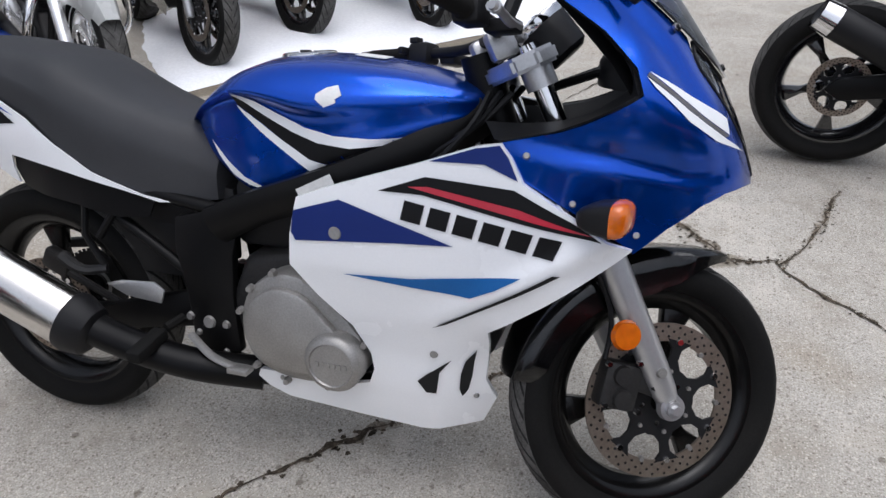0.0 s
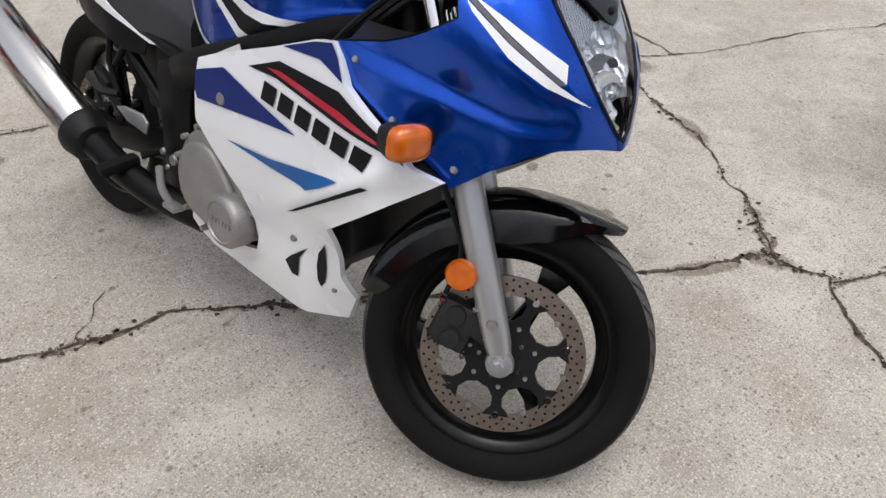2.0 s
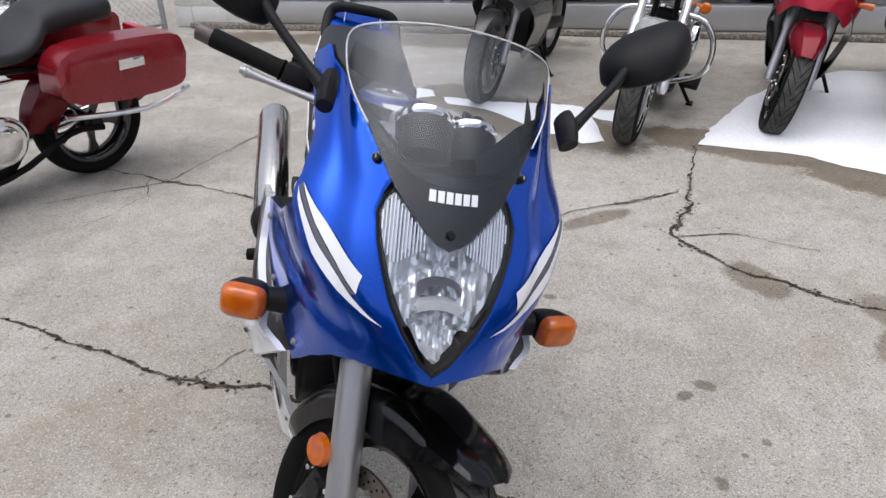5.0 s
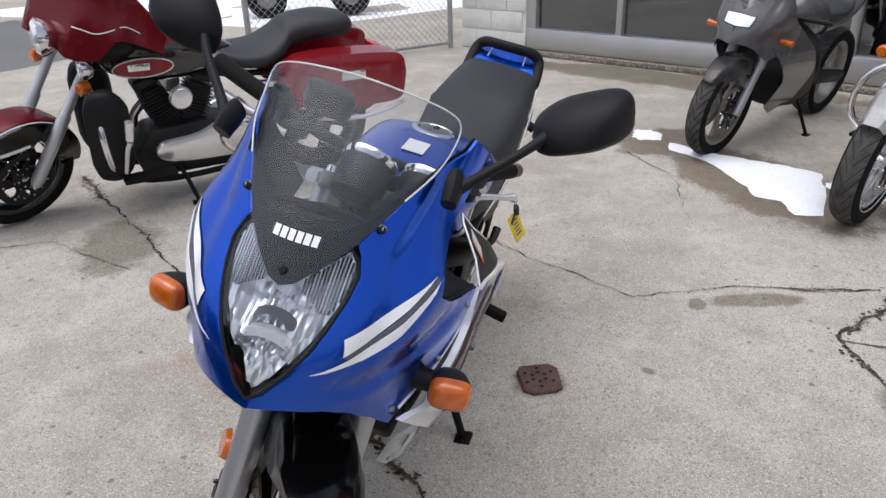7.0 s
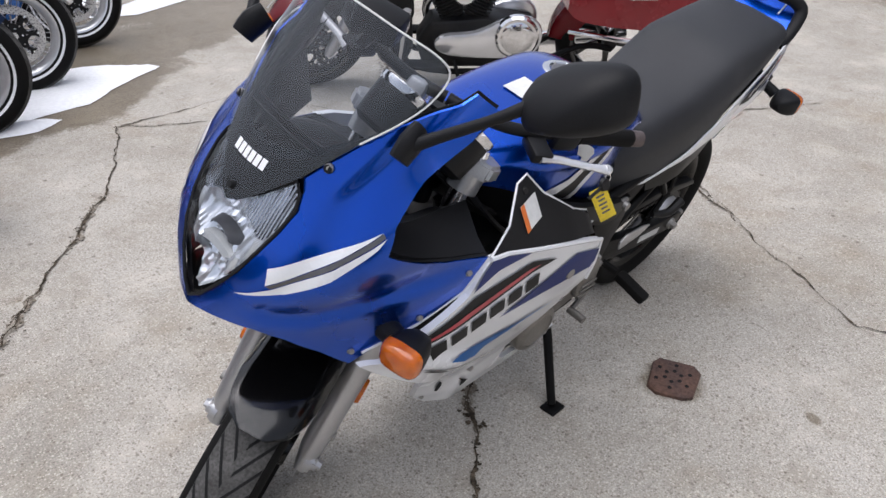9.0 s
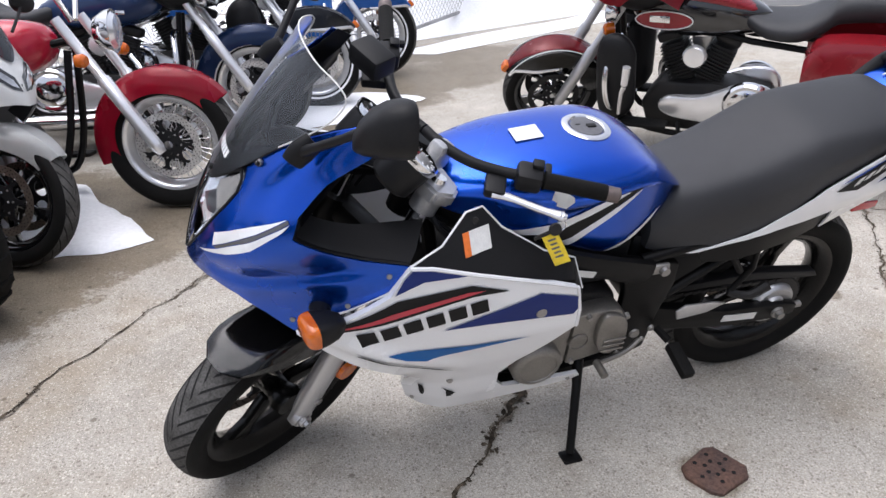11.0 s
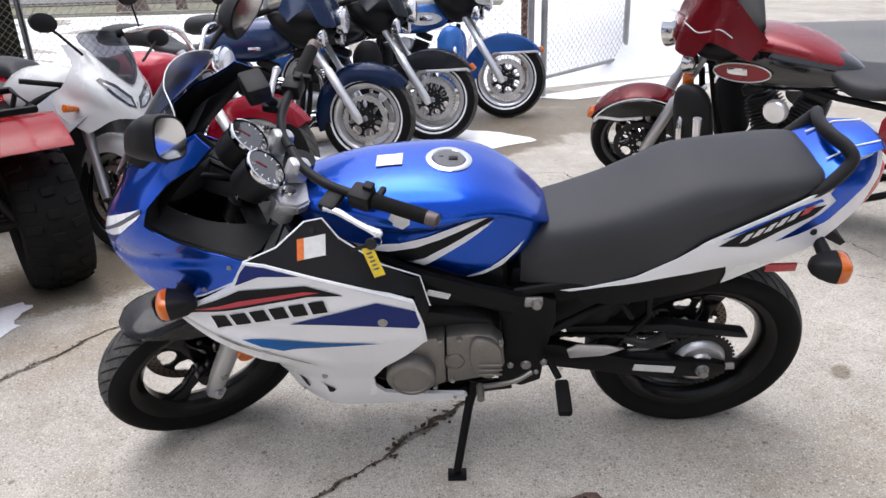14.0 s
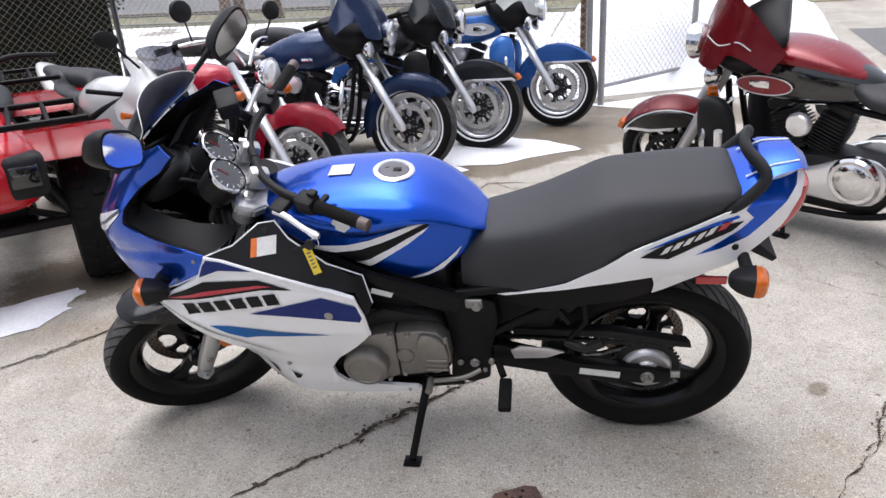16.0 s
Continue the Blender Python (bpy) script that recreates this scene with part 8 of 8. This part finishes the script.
def chain_link(name, p0, p1, h, label, pitch=0.07, z0=0.05, top_rail=True, posts=2.4, post_m=None, wire_m=None):
    """A chain-link fence: posts, rails and a diagonal wire mesh."""
    p0, p1 = Vector(p0), Vector(p1)
    d = p1 - p0
    ln = d.length
    u = d.normalized()
    fen = thing(name, Matrix.Translation(p0), label, "fence")
    n = max(1, round(ln / posts))
    for i in range(n + 1):
        b = bmesh.new()
        q = u * (ln * i / n)
        tube(b, [q, q + Vector((0, 0, h + 0.06))], 0.028, 12)
        part("post", b, post_m or M_GALV, fen, "galvanised fence post")
    b = bmesh.new()
    for z in (z0, h):
        tube(b, [Vector((0, 0, z)), u * ln + Vector((0, 0, z))], 0.017, 8)
    pieces("rail", b, M_GALV, fen)
    b = bmesh.new()
    hh = h - z0
    k = int((ln + hh) / pitch) + 1
    for i in range(k):
        s = i * pitch
        a0, a1 = max(0, s - hh), min(s, ln)
        if a1 > a0:
            for t in (0, 1):
                za, zb = (s - a0, s - a1)
                pa = u * a0 + Vector((0, 0, z0 + (za if t == 0 else hh - za)))
                pb = u * a1 + Vector((0, 0, z0 + (zb if t == 0 else hh - zb)))
                tube(b, [pa, pb], 0.0022, 4, cap=False)
    tagged(part("wire_mesh", b, wire_m or M_GALV, fen, "diagonal wire mesh"), kind="stuff")
    return fen


chain_link("fence", (-0.29, -4.40, 0), (4.25, -4.62, 0), 1.55, "galvanised chain-link fence behind parked motorcycles")
chain_link("fence", (4.25, -4.62, 0), (9.0, 1.0, 0), 2.2, "tall chain-link fence in front of a dark hedge", wire_m=M_OLDWIRE)
chain_link("gate", (-0.40, -4.42, 0), (-1.27, -5.43, 0), 1.7, "open chain-link gate leaf beside a snow bank", posts=9, z0=0.16)
chain_link("fence", (-6.02, -1.55, 0), (-4.3, -2.95, 0), 1.5, "low chain-link fence beside the shop corner", posts=2.3)
b = bmesh.new()
tube(b, [(0, 0, 0), (0, 0, 1.9)], 0.03, 10)
solo("rusty_post", b, M_RUST, Matrix.Translation((-0.24, -4.55, 0)), "rusty steel post beside the gate", "post")


def snow_field(name, corners, label, z=0.03, amp=0.05, seed=0.0, n=46, bank=None):
    """An uneven sheet of snow over a four-cornered plot; bank adds a heap."""
    b = bmesh.new()
    c = [Vector((*p, 0)) for p in corners]
    vs = {}
    for i in range(n + 1):
        for j in range(n + 1):
            s, t = i / n, j / n
            p = (c[0] * (1 - s) + c[1] * s) * (1 - t) + (c[3] * (1 - s) + c[2] * s) * t
            e = min(1, 8 * min(s, 1 - s, t, 1 - t))
            zz = z * e + amp * e * noise.noise((p.x * 0.9 + seed, p.y * 0.9, 0)) + 0.3 * amp * e * noise.noise((p.x * 5, p.y * 5 + seed, 2)) + (0.003 if e == 0 else 0)
            if bank:
                bx, by, br, bh = bank
                dd = math.hypot(p.x - bx, p.y - by) / br
                zz += bh * max(0, 1 - dd * dd) * e
            vs[i, j] = b.verts.new((p.x, p.y, zz))
    for i in range(n):
        for j in range(n):
            b.faces.new((vs[i, j], vs[i + 1, j], vs[i + 1, j + 1], vs[i, j + 1]))
    return solo(name, b, M_SNOW, Matrix(), label, "snow", "", "stuff", 80)


snow_field("snow_bank", [(0.2, -4.55), (-2.9, -5.75), (-3.6, -9.3), (0.3, -9.3)], "ploughed snow bank behind the gate", 0.06, 0.08, 4, 36, (-1.3, -6.9, 2.2, 0.85))
snow_field("snow_field", [(0.4, -4.75), (0.2, -13.3), (18.0, -13.3), (9.5, -4.9)], "trampled thawing snow on the yard beyond the fence", 0.02, 0.07, 1)
snow_field("snow_field", [(-7.1, -4.05), (-14.0, 0.0), (-20.0, -8.0), (-8.0, -11.0)], "thin snow on the yard beyond the fence", 0.02, 0.05, 7, 30)
snow_field("snow_field", [(0.25, -9.35), (-3.6, -9.35), (-4.4, -13.3), (0.15, -13.3)], "trampled snow behind the snow bank", 0.03, 0.06, 12, 24)
snow_field("snow_strip", [(-0.25, -4.42), (-3.3, -5.9), (-2.7, -5.2), (-0.65, -4.25)], "snow along the edge of the forecourt", 0.02, 0.02, 9, 16)


def band(name, x0, x1, y0, y1, z, material, label):
    b = bmesh.new()
    box(b, (x1 - x0, y1 - y0, 0.04), Matrix.Translation(((x0 + x1) / 2, (y0 + y1) / 2, z - 0.02)))
    return solo(name, b, material, Matrix(), label, "", "", "structure")


band("grass_verge", -30, 40, -16.2, -13.4, 0.012, M_GRASS, "dull winter grass verge with snow remnants")
band("kerb", -30, 40, -16.5, -16.2, 0.10, M_SPALL, "concrete kerb along the road")
band("road", -60, 80, -25.0, -16.5, 0.02, M_ASPHALT, "wet grey asphalt road")
band("far_verge", -60, 80, -44.0, -25.0, 0.10, M_SNOW, "snowy verge across the road")
chain_link("far_fence", (-4.0, -13.6, 0.0), (16.0, -13.6, 0.0), 1.3, "long chain-link fence along the road", pitch=0.12, posts=3.0)


def tree(m, h, r, label, seed):
    """A bare winter tree: tapered trunk, limbs and twigs."""
    rnd = random.Random(seed)
    top = thing("tree", m, label, "tree")
    b = bmesh.new()
    tube(b, catmull([(0, 0, -0.1), (0.03, 0.02, 0.3), (0.0, 0.05, h * 0.4), (0.08, 0.0, h)], 5), [r * 1.5, r, r * 0.85, r * 0.5], 16)
    part("trunk", b, M_BARK, top, "rough brown trunk")
    b = bmesh.new()
    for i in range(9):
        a = rnd.uniform(0, 6.28)
        z = h * rnd.uniform(0.5, 1.0)
        L_ = rnd.uniform(1.0, 2.2)
        e = Vector((math.cos(a) * L_, math.sin(a) * L_, z + L_ * 0.8))
        mid = Vector((math.cos(a) * L_ * 0.4, math.sin(a) * L_ * 0.4, z + L_ * 0.2))
        tube(b, catmull([(0.05, 0, z), mid, e], 4), [r * 0.35, r * 0.2, r * 0.06], 8)
        for j in range(4):
            f = mid.lerp(e, rnd.uniform(0.3, 1))
            tube(b, [f, f + Vector((rnd.uniform(-0.5, 0.5), rnd.uniform(-0.5, 0.5), rnd.uniform(0.2, 0.7)))], [r * 0.07, 0.004], 5)
    part("limb", b, M_BARK, top, "bare limbs")
    return top


tree(pose(7.6, -14.0, 0), 3.6, 0.28, "thick bare tree trunk beyond the fence", 1)
tree(pose(3.2, -14.2, 0), 3.2, 0.09, "slim bare tree by the road", 2)
tree(pose(6.6, -14.2, 0), 3.2, 0.10, "slim bare tree by the road", 3)

# dark evergreen hedge behind the tall fence
hedge = thing("hedge", Matrix(), "dense dark evergreen hedge behind chain-link", "hedge")
b = bmesh.new()
h0, h1 = Vector((4.35, -4.75, 0)), Vector((9.2, 0.9, 0))
hu = (h1 - h0).normalized()
hn = Vector((hu.y, -hu.x, 0))
rows = []
for i in range(40):
    s = (h1 - h0).length * i / 39
    ring = []
    for k in range(14):
        a = math.pi * k / 13
        q = h0 + hu * s + hn * (0.62 - 0.55 * math.cos(a)) + Vector((0, 0, 2.35 * min(1, math.sin(a) * 1.8)))
        ring.append(q + Vector((noise.noise(q * 3), noise.noise(q * 3 + Vector((9, 0, 0))), noise.noise(q * 3 + Vector((0, 9, 0))))) * 0.10)
    rows.append(ring)
loft(b, rows, closed=False, caps=False)
b.faces.new([b.verts.new(p) for p in rows[0]])
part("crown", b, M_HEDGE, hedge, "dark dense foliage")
lf = bmesh.new()
rnd = random.Random(5)
for i in range(7000):
    r_ = rows[rnd.randrange(0, 39)] if i % 4 else rows[0]
    q = r_[rnd.randrange(1, 13)] + Vector((rnd.uniform(-0.12, 0.12), rnd.uniform(-0.12, 0.12), rnd.uniform(-0.12, 0.12)))
    d = Vector((rnd.uniform(-1, 1), rnd.uniform(-1, 1), rnd.uniform(-0.4, 1))).normalized() * rnd.uniform(0.02, 0.045)
    e = d.orthogonal().normalized() * 0.010
    lf.faces.new([lf.verts.new(q - e), lf.verts.new(q + d), lf.verts.new(q + e), lf.verts.new(q - d * 0.3)])
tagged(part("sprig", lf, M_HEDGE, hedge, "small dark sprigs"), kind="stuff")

# ---------------------------------------------------------------- ground
b = bmesh.new()
N = 90
grid = sorted(set([-120, -60, -30] + list(np.linspace(-16, 16, N)) + [30, 60, 120]))
vs = {}
for i, x in enumerate(grid):
    for j, y in enumerate(grid):
        vs[i, j] = b.verts.new((x, y, -0.001))
for i in range(len(grid) - 1):
    for j in range(len(grid) - 1):
        b.faces.new((vs[i, j], vs[i + 1, j], vs[i + 1, j + 1], vs[i, j + 1]))
ground = tagged(solo("ground", b, M_CONC, Matrix(), "weathered grey-buff concrete forecourt with cracks", "ground", "", "structure"))


def jag(pts, seed, amp=0.018, step=0.035):
    """A ragged line along the given corners."""
    out = []
    for (x0, y0), (x1, y1) in zip(pts, pts[1:]):
        n = max(2, int(math.hypot(x1 - x0, y1 - y0) / step))
        for k in range(n):
            t = k / n
            x, y = x0 + (x1 - x0) * t, y0 + (y1 - y0) * t
            a = noise.noise((x * 4 + seed, y * 4, 0.3)) * amp + noise.noise((x * 17 + seed, y * 17, 1.3)) * amp * 0.55
            c = noise.noise((x * 4, y * 4 + seed, 5.1)) * amp + noise.noise((x * 17, y * 17 + seed, 4.3)) * amp * 0.55
            out.append((x + a, y + c))
    return out + [pts[-1]]


GRIT = []


def ragged(line, half, seed, z_up, material, name):
    """A strip along the line with two uneven edges; half gives its half width at each point."""
    b = bmesh.new()
    prev = None
    for k, (x, y) in enumerate(line):
        x2, y2 = line[min(k + 1, len(line) - 1)]
        x1, y1 = line[max(k - 1, 0)]
        dx, dy = x2 - x1, y2 - y1
        d = math.hypot(dx, dy) or 1
        nx, ny = -dy / d, dx / d
        wl_ = half[k] * (0.4 + 1.1 * abs(noise.noise((x * 31, y * 31, seed))) + 0.5 * abs(noise.noise((x * 90, y * 90, seed))))
        wr_ = half[k] * (0.4 + 1.1 * abs(noise.noise((x * 31, y * 31, seed + 7))) + 0.5 * abs(noise.noise((x * 90, y * 90, seed + 7))))
        z = -0.001 + z_up
        q = (b.verts.new((x + nx * wl_, y + ny * wl_, z)), b.verts.new((x, y, z - 0.0003)), b.verts.new((x - nx * wr_, y - ny * wr_, z)))
        if prev:
            b.faces.new((prev[0], prev[1], q[1], q[0]))
            b.faces.new((prev[1], prev[2], q[2], q[1]))
        prev = q
    return part(name, b, material, ground)


CRUMBS = []


def crack(pts, width, seed):
    """A thin dark line that closes up and opens into spalled, crumbling stretches."""
    line = jag(pts, seed, 0.030, 0.009)
    rnd = random.Random(int(seed * 10))
    core, wide = [], []
    for x, y in line:
        burst = max(0, noise.noise((x * 3.3, y * 3.3, seed * 1.7)) + 0.05) * 1.7
        gap = min(1, max(0.35, 0.75 + 1.6 * noise.noise((x * 11, y * 11, seed + 2))))
        core.append(width * gap * (0.30 + 0.80 * abs(noise.noise((x * 26, y * 26, seed))) + 0.40 * burst))
        wide.append(width * 2.6 * burst * (0.4 + 1.2 * abs(noise.noise((x * 19, y * 19, seed + 5)))))
        for k in range(3 if width > 0.006 else 1):
            if rnd.random() < 0.16 + 0.50 * burst:
                sp = width * (0.8 + 2.4 * burst)
                CRUMBS.append((x + rnd.gauss(0, sp * 0.6), y + rnd.gauss(0, sp * 0.6), width * rnd.uniform(0.15, 0.62)))
        if width > 0.006 and burst > 0.2 and noise.noise((x * 60, y * 60, 3)) > 0.0:
            GRIT.append((x, y, width * 2.2))
    ragged(line, core, seed, 0.0040, M_CRACK, "crack")
    k = 0
    while k < len(line):
        e = k
        while e < len(line) and wide[e] > 0.0012:
            e += 1
        if e - k > 4:
            ragged(line[k:e], wide[k:e], seed + 3, 0.0034, M_SPALL, "spalled_edge")
        k = e + 1


CRACKS = [
    ([(-1.4, -2.3), (-0.75, -1.35), (-0.12, -0.43), (0.04, -0.17), (0.07, -0.03), (0.21, 0.17), (0.37, 0.36), (0.56, 0.53), (0.79, 0.85), (0.94, 1.04), (1.05, 1.21)], 0.014),
    ([(1.05, 1.21), (0.86, 1.43), (0.77, 1.48), (0.57, 1.67), (0.39, 1.72), (0.03, 2.00)], 0.012),
    ([(1.05, 1.21), (1.20, 1.22), (1.40, 1.01), (1.75, 0.75)], 0.011),
    ([(1.22, 1.21), (1.31, 1.43), (1.42, 1.75)], 0.008),
    ([(0.03, 2.0), (0.18, 2.17), (0.50, 2.77), (0.89, 3.40)], 0.007),
    ([(2.2, 0.5), (1.73, -0.01), (1.50, -0.36), (1.28, -0.63), (1.08, -0.88), (0.6, -1.5), (0.28, -2.17), (-0.06, -1.97)], 0.008),
    ([(-1.4, -0.25), (-1.08, 0.24), (-0.75, 0.81), (-0.94, 1.17), (-1.04, 1.68)], 0.007),
    ([(-0.93, 1.68), (-0.64, 1.48), (-0.31, 1.60), (0.09, 1.99)], 0.014),
    ([(-1.60, 2.01), (-0.93, 1.68)], 0.010),
    ([(-2.17, -1.38), (-1.74, -0.74), (-1.33, -0.16), (-1.08, 0.24)], 0.009),
    ([(-2.6, -0.10), (-1.68, -0.65), (-1.50, -1.18)], 0.005),
    ([(-0.46, -1.2), (-0.6, -1.75), (-0.35, -2.2), (0.28, -2.17)], 0.007),
    ([(-2.6, 0.6), (-2.2, 0.9), (-1.6, 1.0)], 0.003),
    ([(0.18, 2.17), (-0.3, 2.35), (-0.85, 2.75)], 0.006),
]
for i, (pts, wdt) in enumerate(CRACKS):
    crack(pts, wdt, 3.1 * i + 1)
# side cracks that branch off
for i, (pts, wdt) in enumerate((([(-0.64, 1.48), (-0.60, 1.75), (-0.40, 1.95)], 0.006), ([(0.0, -0.25), (-0.14, -0.1)], 0.004), ([(-1.74, -0.74), (-1.5, -0.70), (-1.2, -0.9)], 0.004))):
    crack(pts, wdt, 2.3 * i + 77)
rnd = random.Random(31)
b = bmesh.new()
for x, y, r_ in CRUMBS:
    ph = rnd.uniform(0, 6.28)
    b.faces.new([b.verts.new((x + r_ * rnd.uniform(0.5, 1.4) * math.cos(ph + a), y + r_ * rnd.uniform(0.5, 1.4) * math.sin(ph + a), 0.0034)) for a in (0, 1.05, 2.09, 3.14, 4.19, 5.24)])
tagged(part("crumbled_pit", b, M_CRACK, ground, "small dark pits broken out along the cracks"), kind="stuff")


def blob(cx, cy, rx, ry, turn, seed, n=48, rough=0.45):
    out = []
    for k in range(n):
        a = 2 * math.pi * k / n
        f = 1 + rough * noise.noise((math.cos(a) * 1.3 + seed, math.sin(a) * 1.3, seed)) + rough * 0.5 * noise.noise((math.cos(a) * 4 + seed, math.sin(a) * 4, seed)) + rough * 0.22 * noise.noise((math.cos(a) * 13 + seed, math.sin(a) * 13, seed))
        x, y = rx * f * math.cos(a), ry * f * math.sin(a)
        out.append((cx + x * math.cos(turn) - y * math.sin(turn), cy + x * math.sin(turn) + y * math.cos(turn)))
    return out


def patch(name, outline, z, material, label, kind="structure", parent=None):
    b = bmesh.new()
    b.faces.new([b.verts.new((x, y, z)) for x, y in outline])
    bmesh.ops.triangulate(b, faces=b.faces[:])
    if parent:
        return part(name, b, material, parent, label)
    return solo(name, b, material, Matrix(), label, "ground", "", kind)


patch("wet_patch", [(-3.3, -5.7), (-5.6, -5.3), (-7.5, -9.2), (-3.8, -9.2)], 0.0020, M_ASPHALT, "dark wet lot beyond the forecourt", parent=ground)


def snow(name, outline, h, label, z0=0.0028):
    """A melting snow patch: thick inside, thin and ragged at its edge."""
    line = [Vector((*p, 0)) for p in jag(outline + outline[:1], 3.7, 0.03, 0.06)[:-1]]
    b = bmesh.new()
    b.faces.new([b.verts.new(p) for p in line])
    lo = [min(p[i] for p in line) for i in (0, 1)]
    hi = [max(p[i] for p in line) for i in (0, 1)]
    for i in (0, 1):
        k = min(26, max(6, int((hi[i] - lo[i]) / 0.05)))
        for j in range(1, k):
            co, no = [0, 0, 0], [0, 0, 0]
            co[i], no[i] = lo[i] + (hi[i] - lo[i]) * j / k, 1
            bmesh.ops.bisect_plane(b, geom=b.verts[:] + b.edges[:] + b.faces[:], plane_co=co, plane_no=no)
    ring = line + line[:1]
    for v in b.verts:
        p = v.co.copy()
        d = 9.0
        for a, c in zip(ring, ring[1:]):
            e = c - a
            t = min(1, max(0, (p - a).dot(e) / max(e.length_squared, 1e-9)))
            d = min(d, (p - a - e * t).length)
        v.co.z = z0 + h * min(1, d / (h * 2.2)) ** 0.5 * (0.8 + 0.5 * noise.noise((p.x * 4, p.y * 4, 2)))
    return solo(name, b, M_SNOW, Matrix(), label, "snow", "", "stuff", 60)


snow("snow_patch", [(-2.80, 0.86), (-2.66, 1.05), (-2.56, 1.30), (-2.42, 1.64), (-2.10, 1.66), (-1.78, 1.58), (-1.74, 1.47), (-1.92, 1.42), (-1.96, 1.30), (-2.15, 1.22), (-2.35, 1.15), (-2.55, 1.02), (-2.66, 0.86)], 0.02, "small melting snow patch on wet concrete")
snow("snow_patch", blob(-2.95, 0.72, 0.13, 0.09, 0.4, 3.0), 0.02, "small melting snow patch on wet concrete")
snow("snow_patch", blob(-2.15, 1.78, 0.16, 0.09, 0.4, 9.0), 0.02, "small melting snow patch on wet concrete")
snow("snow_patch", [(1.30, -2.62), (0.90, -2.42), (0.59, -2.34), (0.45, -2.45), (0.62, -2.52), (0.29, -2.58), (0.0, -2.78), (-0.26, -2.96), (-0.05, -3.15), (0.29, -3.28), (0.8, -3.2), (1.3, -2.95)], 0.03, "melting snow patch beside parked motorcycles")
snow("snow_patch", [(1.72, -1.12), (1.50, -1.12), (1.34, -1.20), (1.42, -1.40), (1.61, -1.68), (1.72, -1.95), (1.95, -2.02), (2.1, -1.6), (1.9, -1.3)], 0.03, "melting snow patch beside parked motorcycles")
snow("snow_patch", blob(2.1, -0.25, 0.28, 0.16, 0.9, 21.0), 0.03, "melting snow patch beside the quad bike")
snow("snow_patch", [(-1.60, 2.03), (-1.50, 2.2), (-1.37, 2.42), (-1.1, 2.6), (-0.86, 2.78), (-0.4, 3.25), (0.15, 3.92), (0.8, 4.6), (0.2, 5.4), (-1.4, 5.3), (-2.6, 4.2), (-2.75, 3.2), (-2.35, 2.7), (-1.85, 2.2)], 0.05, "broad snow cover under parked sport bikes")
# drain cover
dr = thing("drain_cover", pose(-0.135, 0.585, 0.0, 0, 2, 22), "rusty cast iron drain cover with round holes", "drain cover")
b = bmesh.new()
plate = [(0.066, 0.040), (0.050, 0.062), (-0.046, 0.066), (-0.070, 0.044), (-0.064, -0.050), (-0.040, -0.062), (0.052, -0.056), (0.072, -0.030)]
loft(b, [[(x * k, y * k, z) for x, y in plate] for k, z in ((1.0, -0.006), (1.0, 0.011), (0.93, 0.016))])
part("plate", b, M_IRON, dr)
# dark discs on the solid plate paint the shade in its holes
b = bmesh.new()
for i in range(6):
    for j in (0.022, 0.046):
        disc_part(b, (j * math.cos(i * 1.047), j * math.sin(i * 1.047), 0.0155), (0, 0, 1), 0.0055, 0.003, 10)
pieces("drain_hole_shade", b, M_HOLE_SHADE, dr)

# loose grit in the cracks and over the forecourt
random.seed(5)
for k in range(500):
    GRIT.append((random.uniform(-1.6, 1.8), random.uniform(-0.8, 2.3), 0.0))
b = bmesh.new()
for x, y, spread in GRIT:
    r_ = random.choice((0.0016, 0.002, 0.0025, 0.003, 0.0045 if spread else 0.0022))
    c = Vector((x + random.uniform(-spread, spread), y + random.uniform(-spread, spread), 0.0028 + r_ * 0.4))
    pts = [b.verts.new(c + Vector((r_ * math.cos(a + k) * random.uniform(0.7, 1.3), r_ * math.sin(a + k) * random.uniform(0.7, 1.3), -r_ * 0.5))) for a in (0, 1.26, 2.5, 3.77, 5.03)]
    tip = b.verts.new(c + Vector((random.uniform(-0.3, 0.3) * r_, 0, r_ * 0.6)))
    for p, q in zip(pts, pts[1:] + pts[:1]):
        b.faces.new((p, q, tip))
solo("loose_grit", b, M_PEBBLE, Matrix(), "scattered pale grit on the concrete", "grit", "", "stuff")
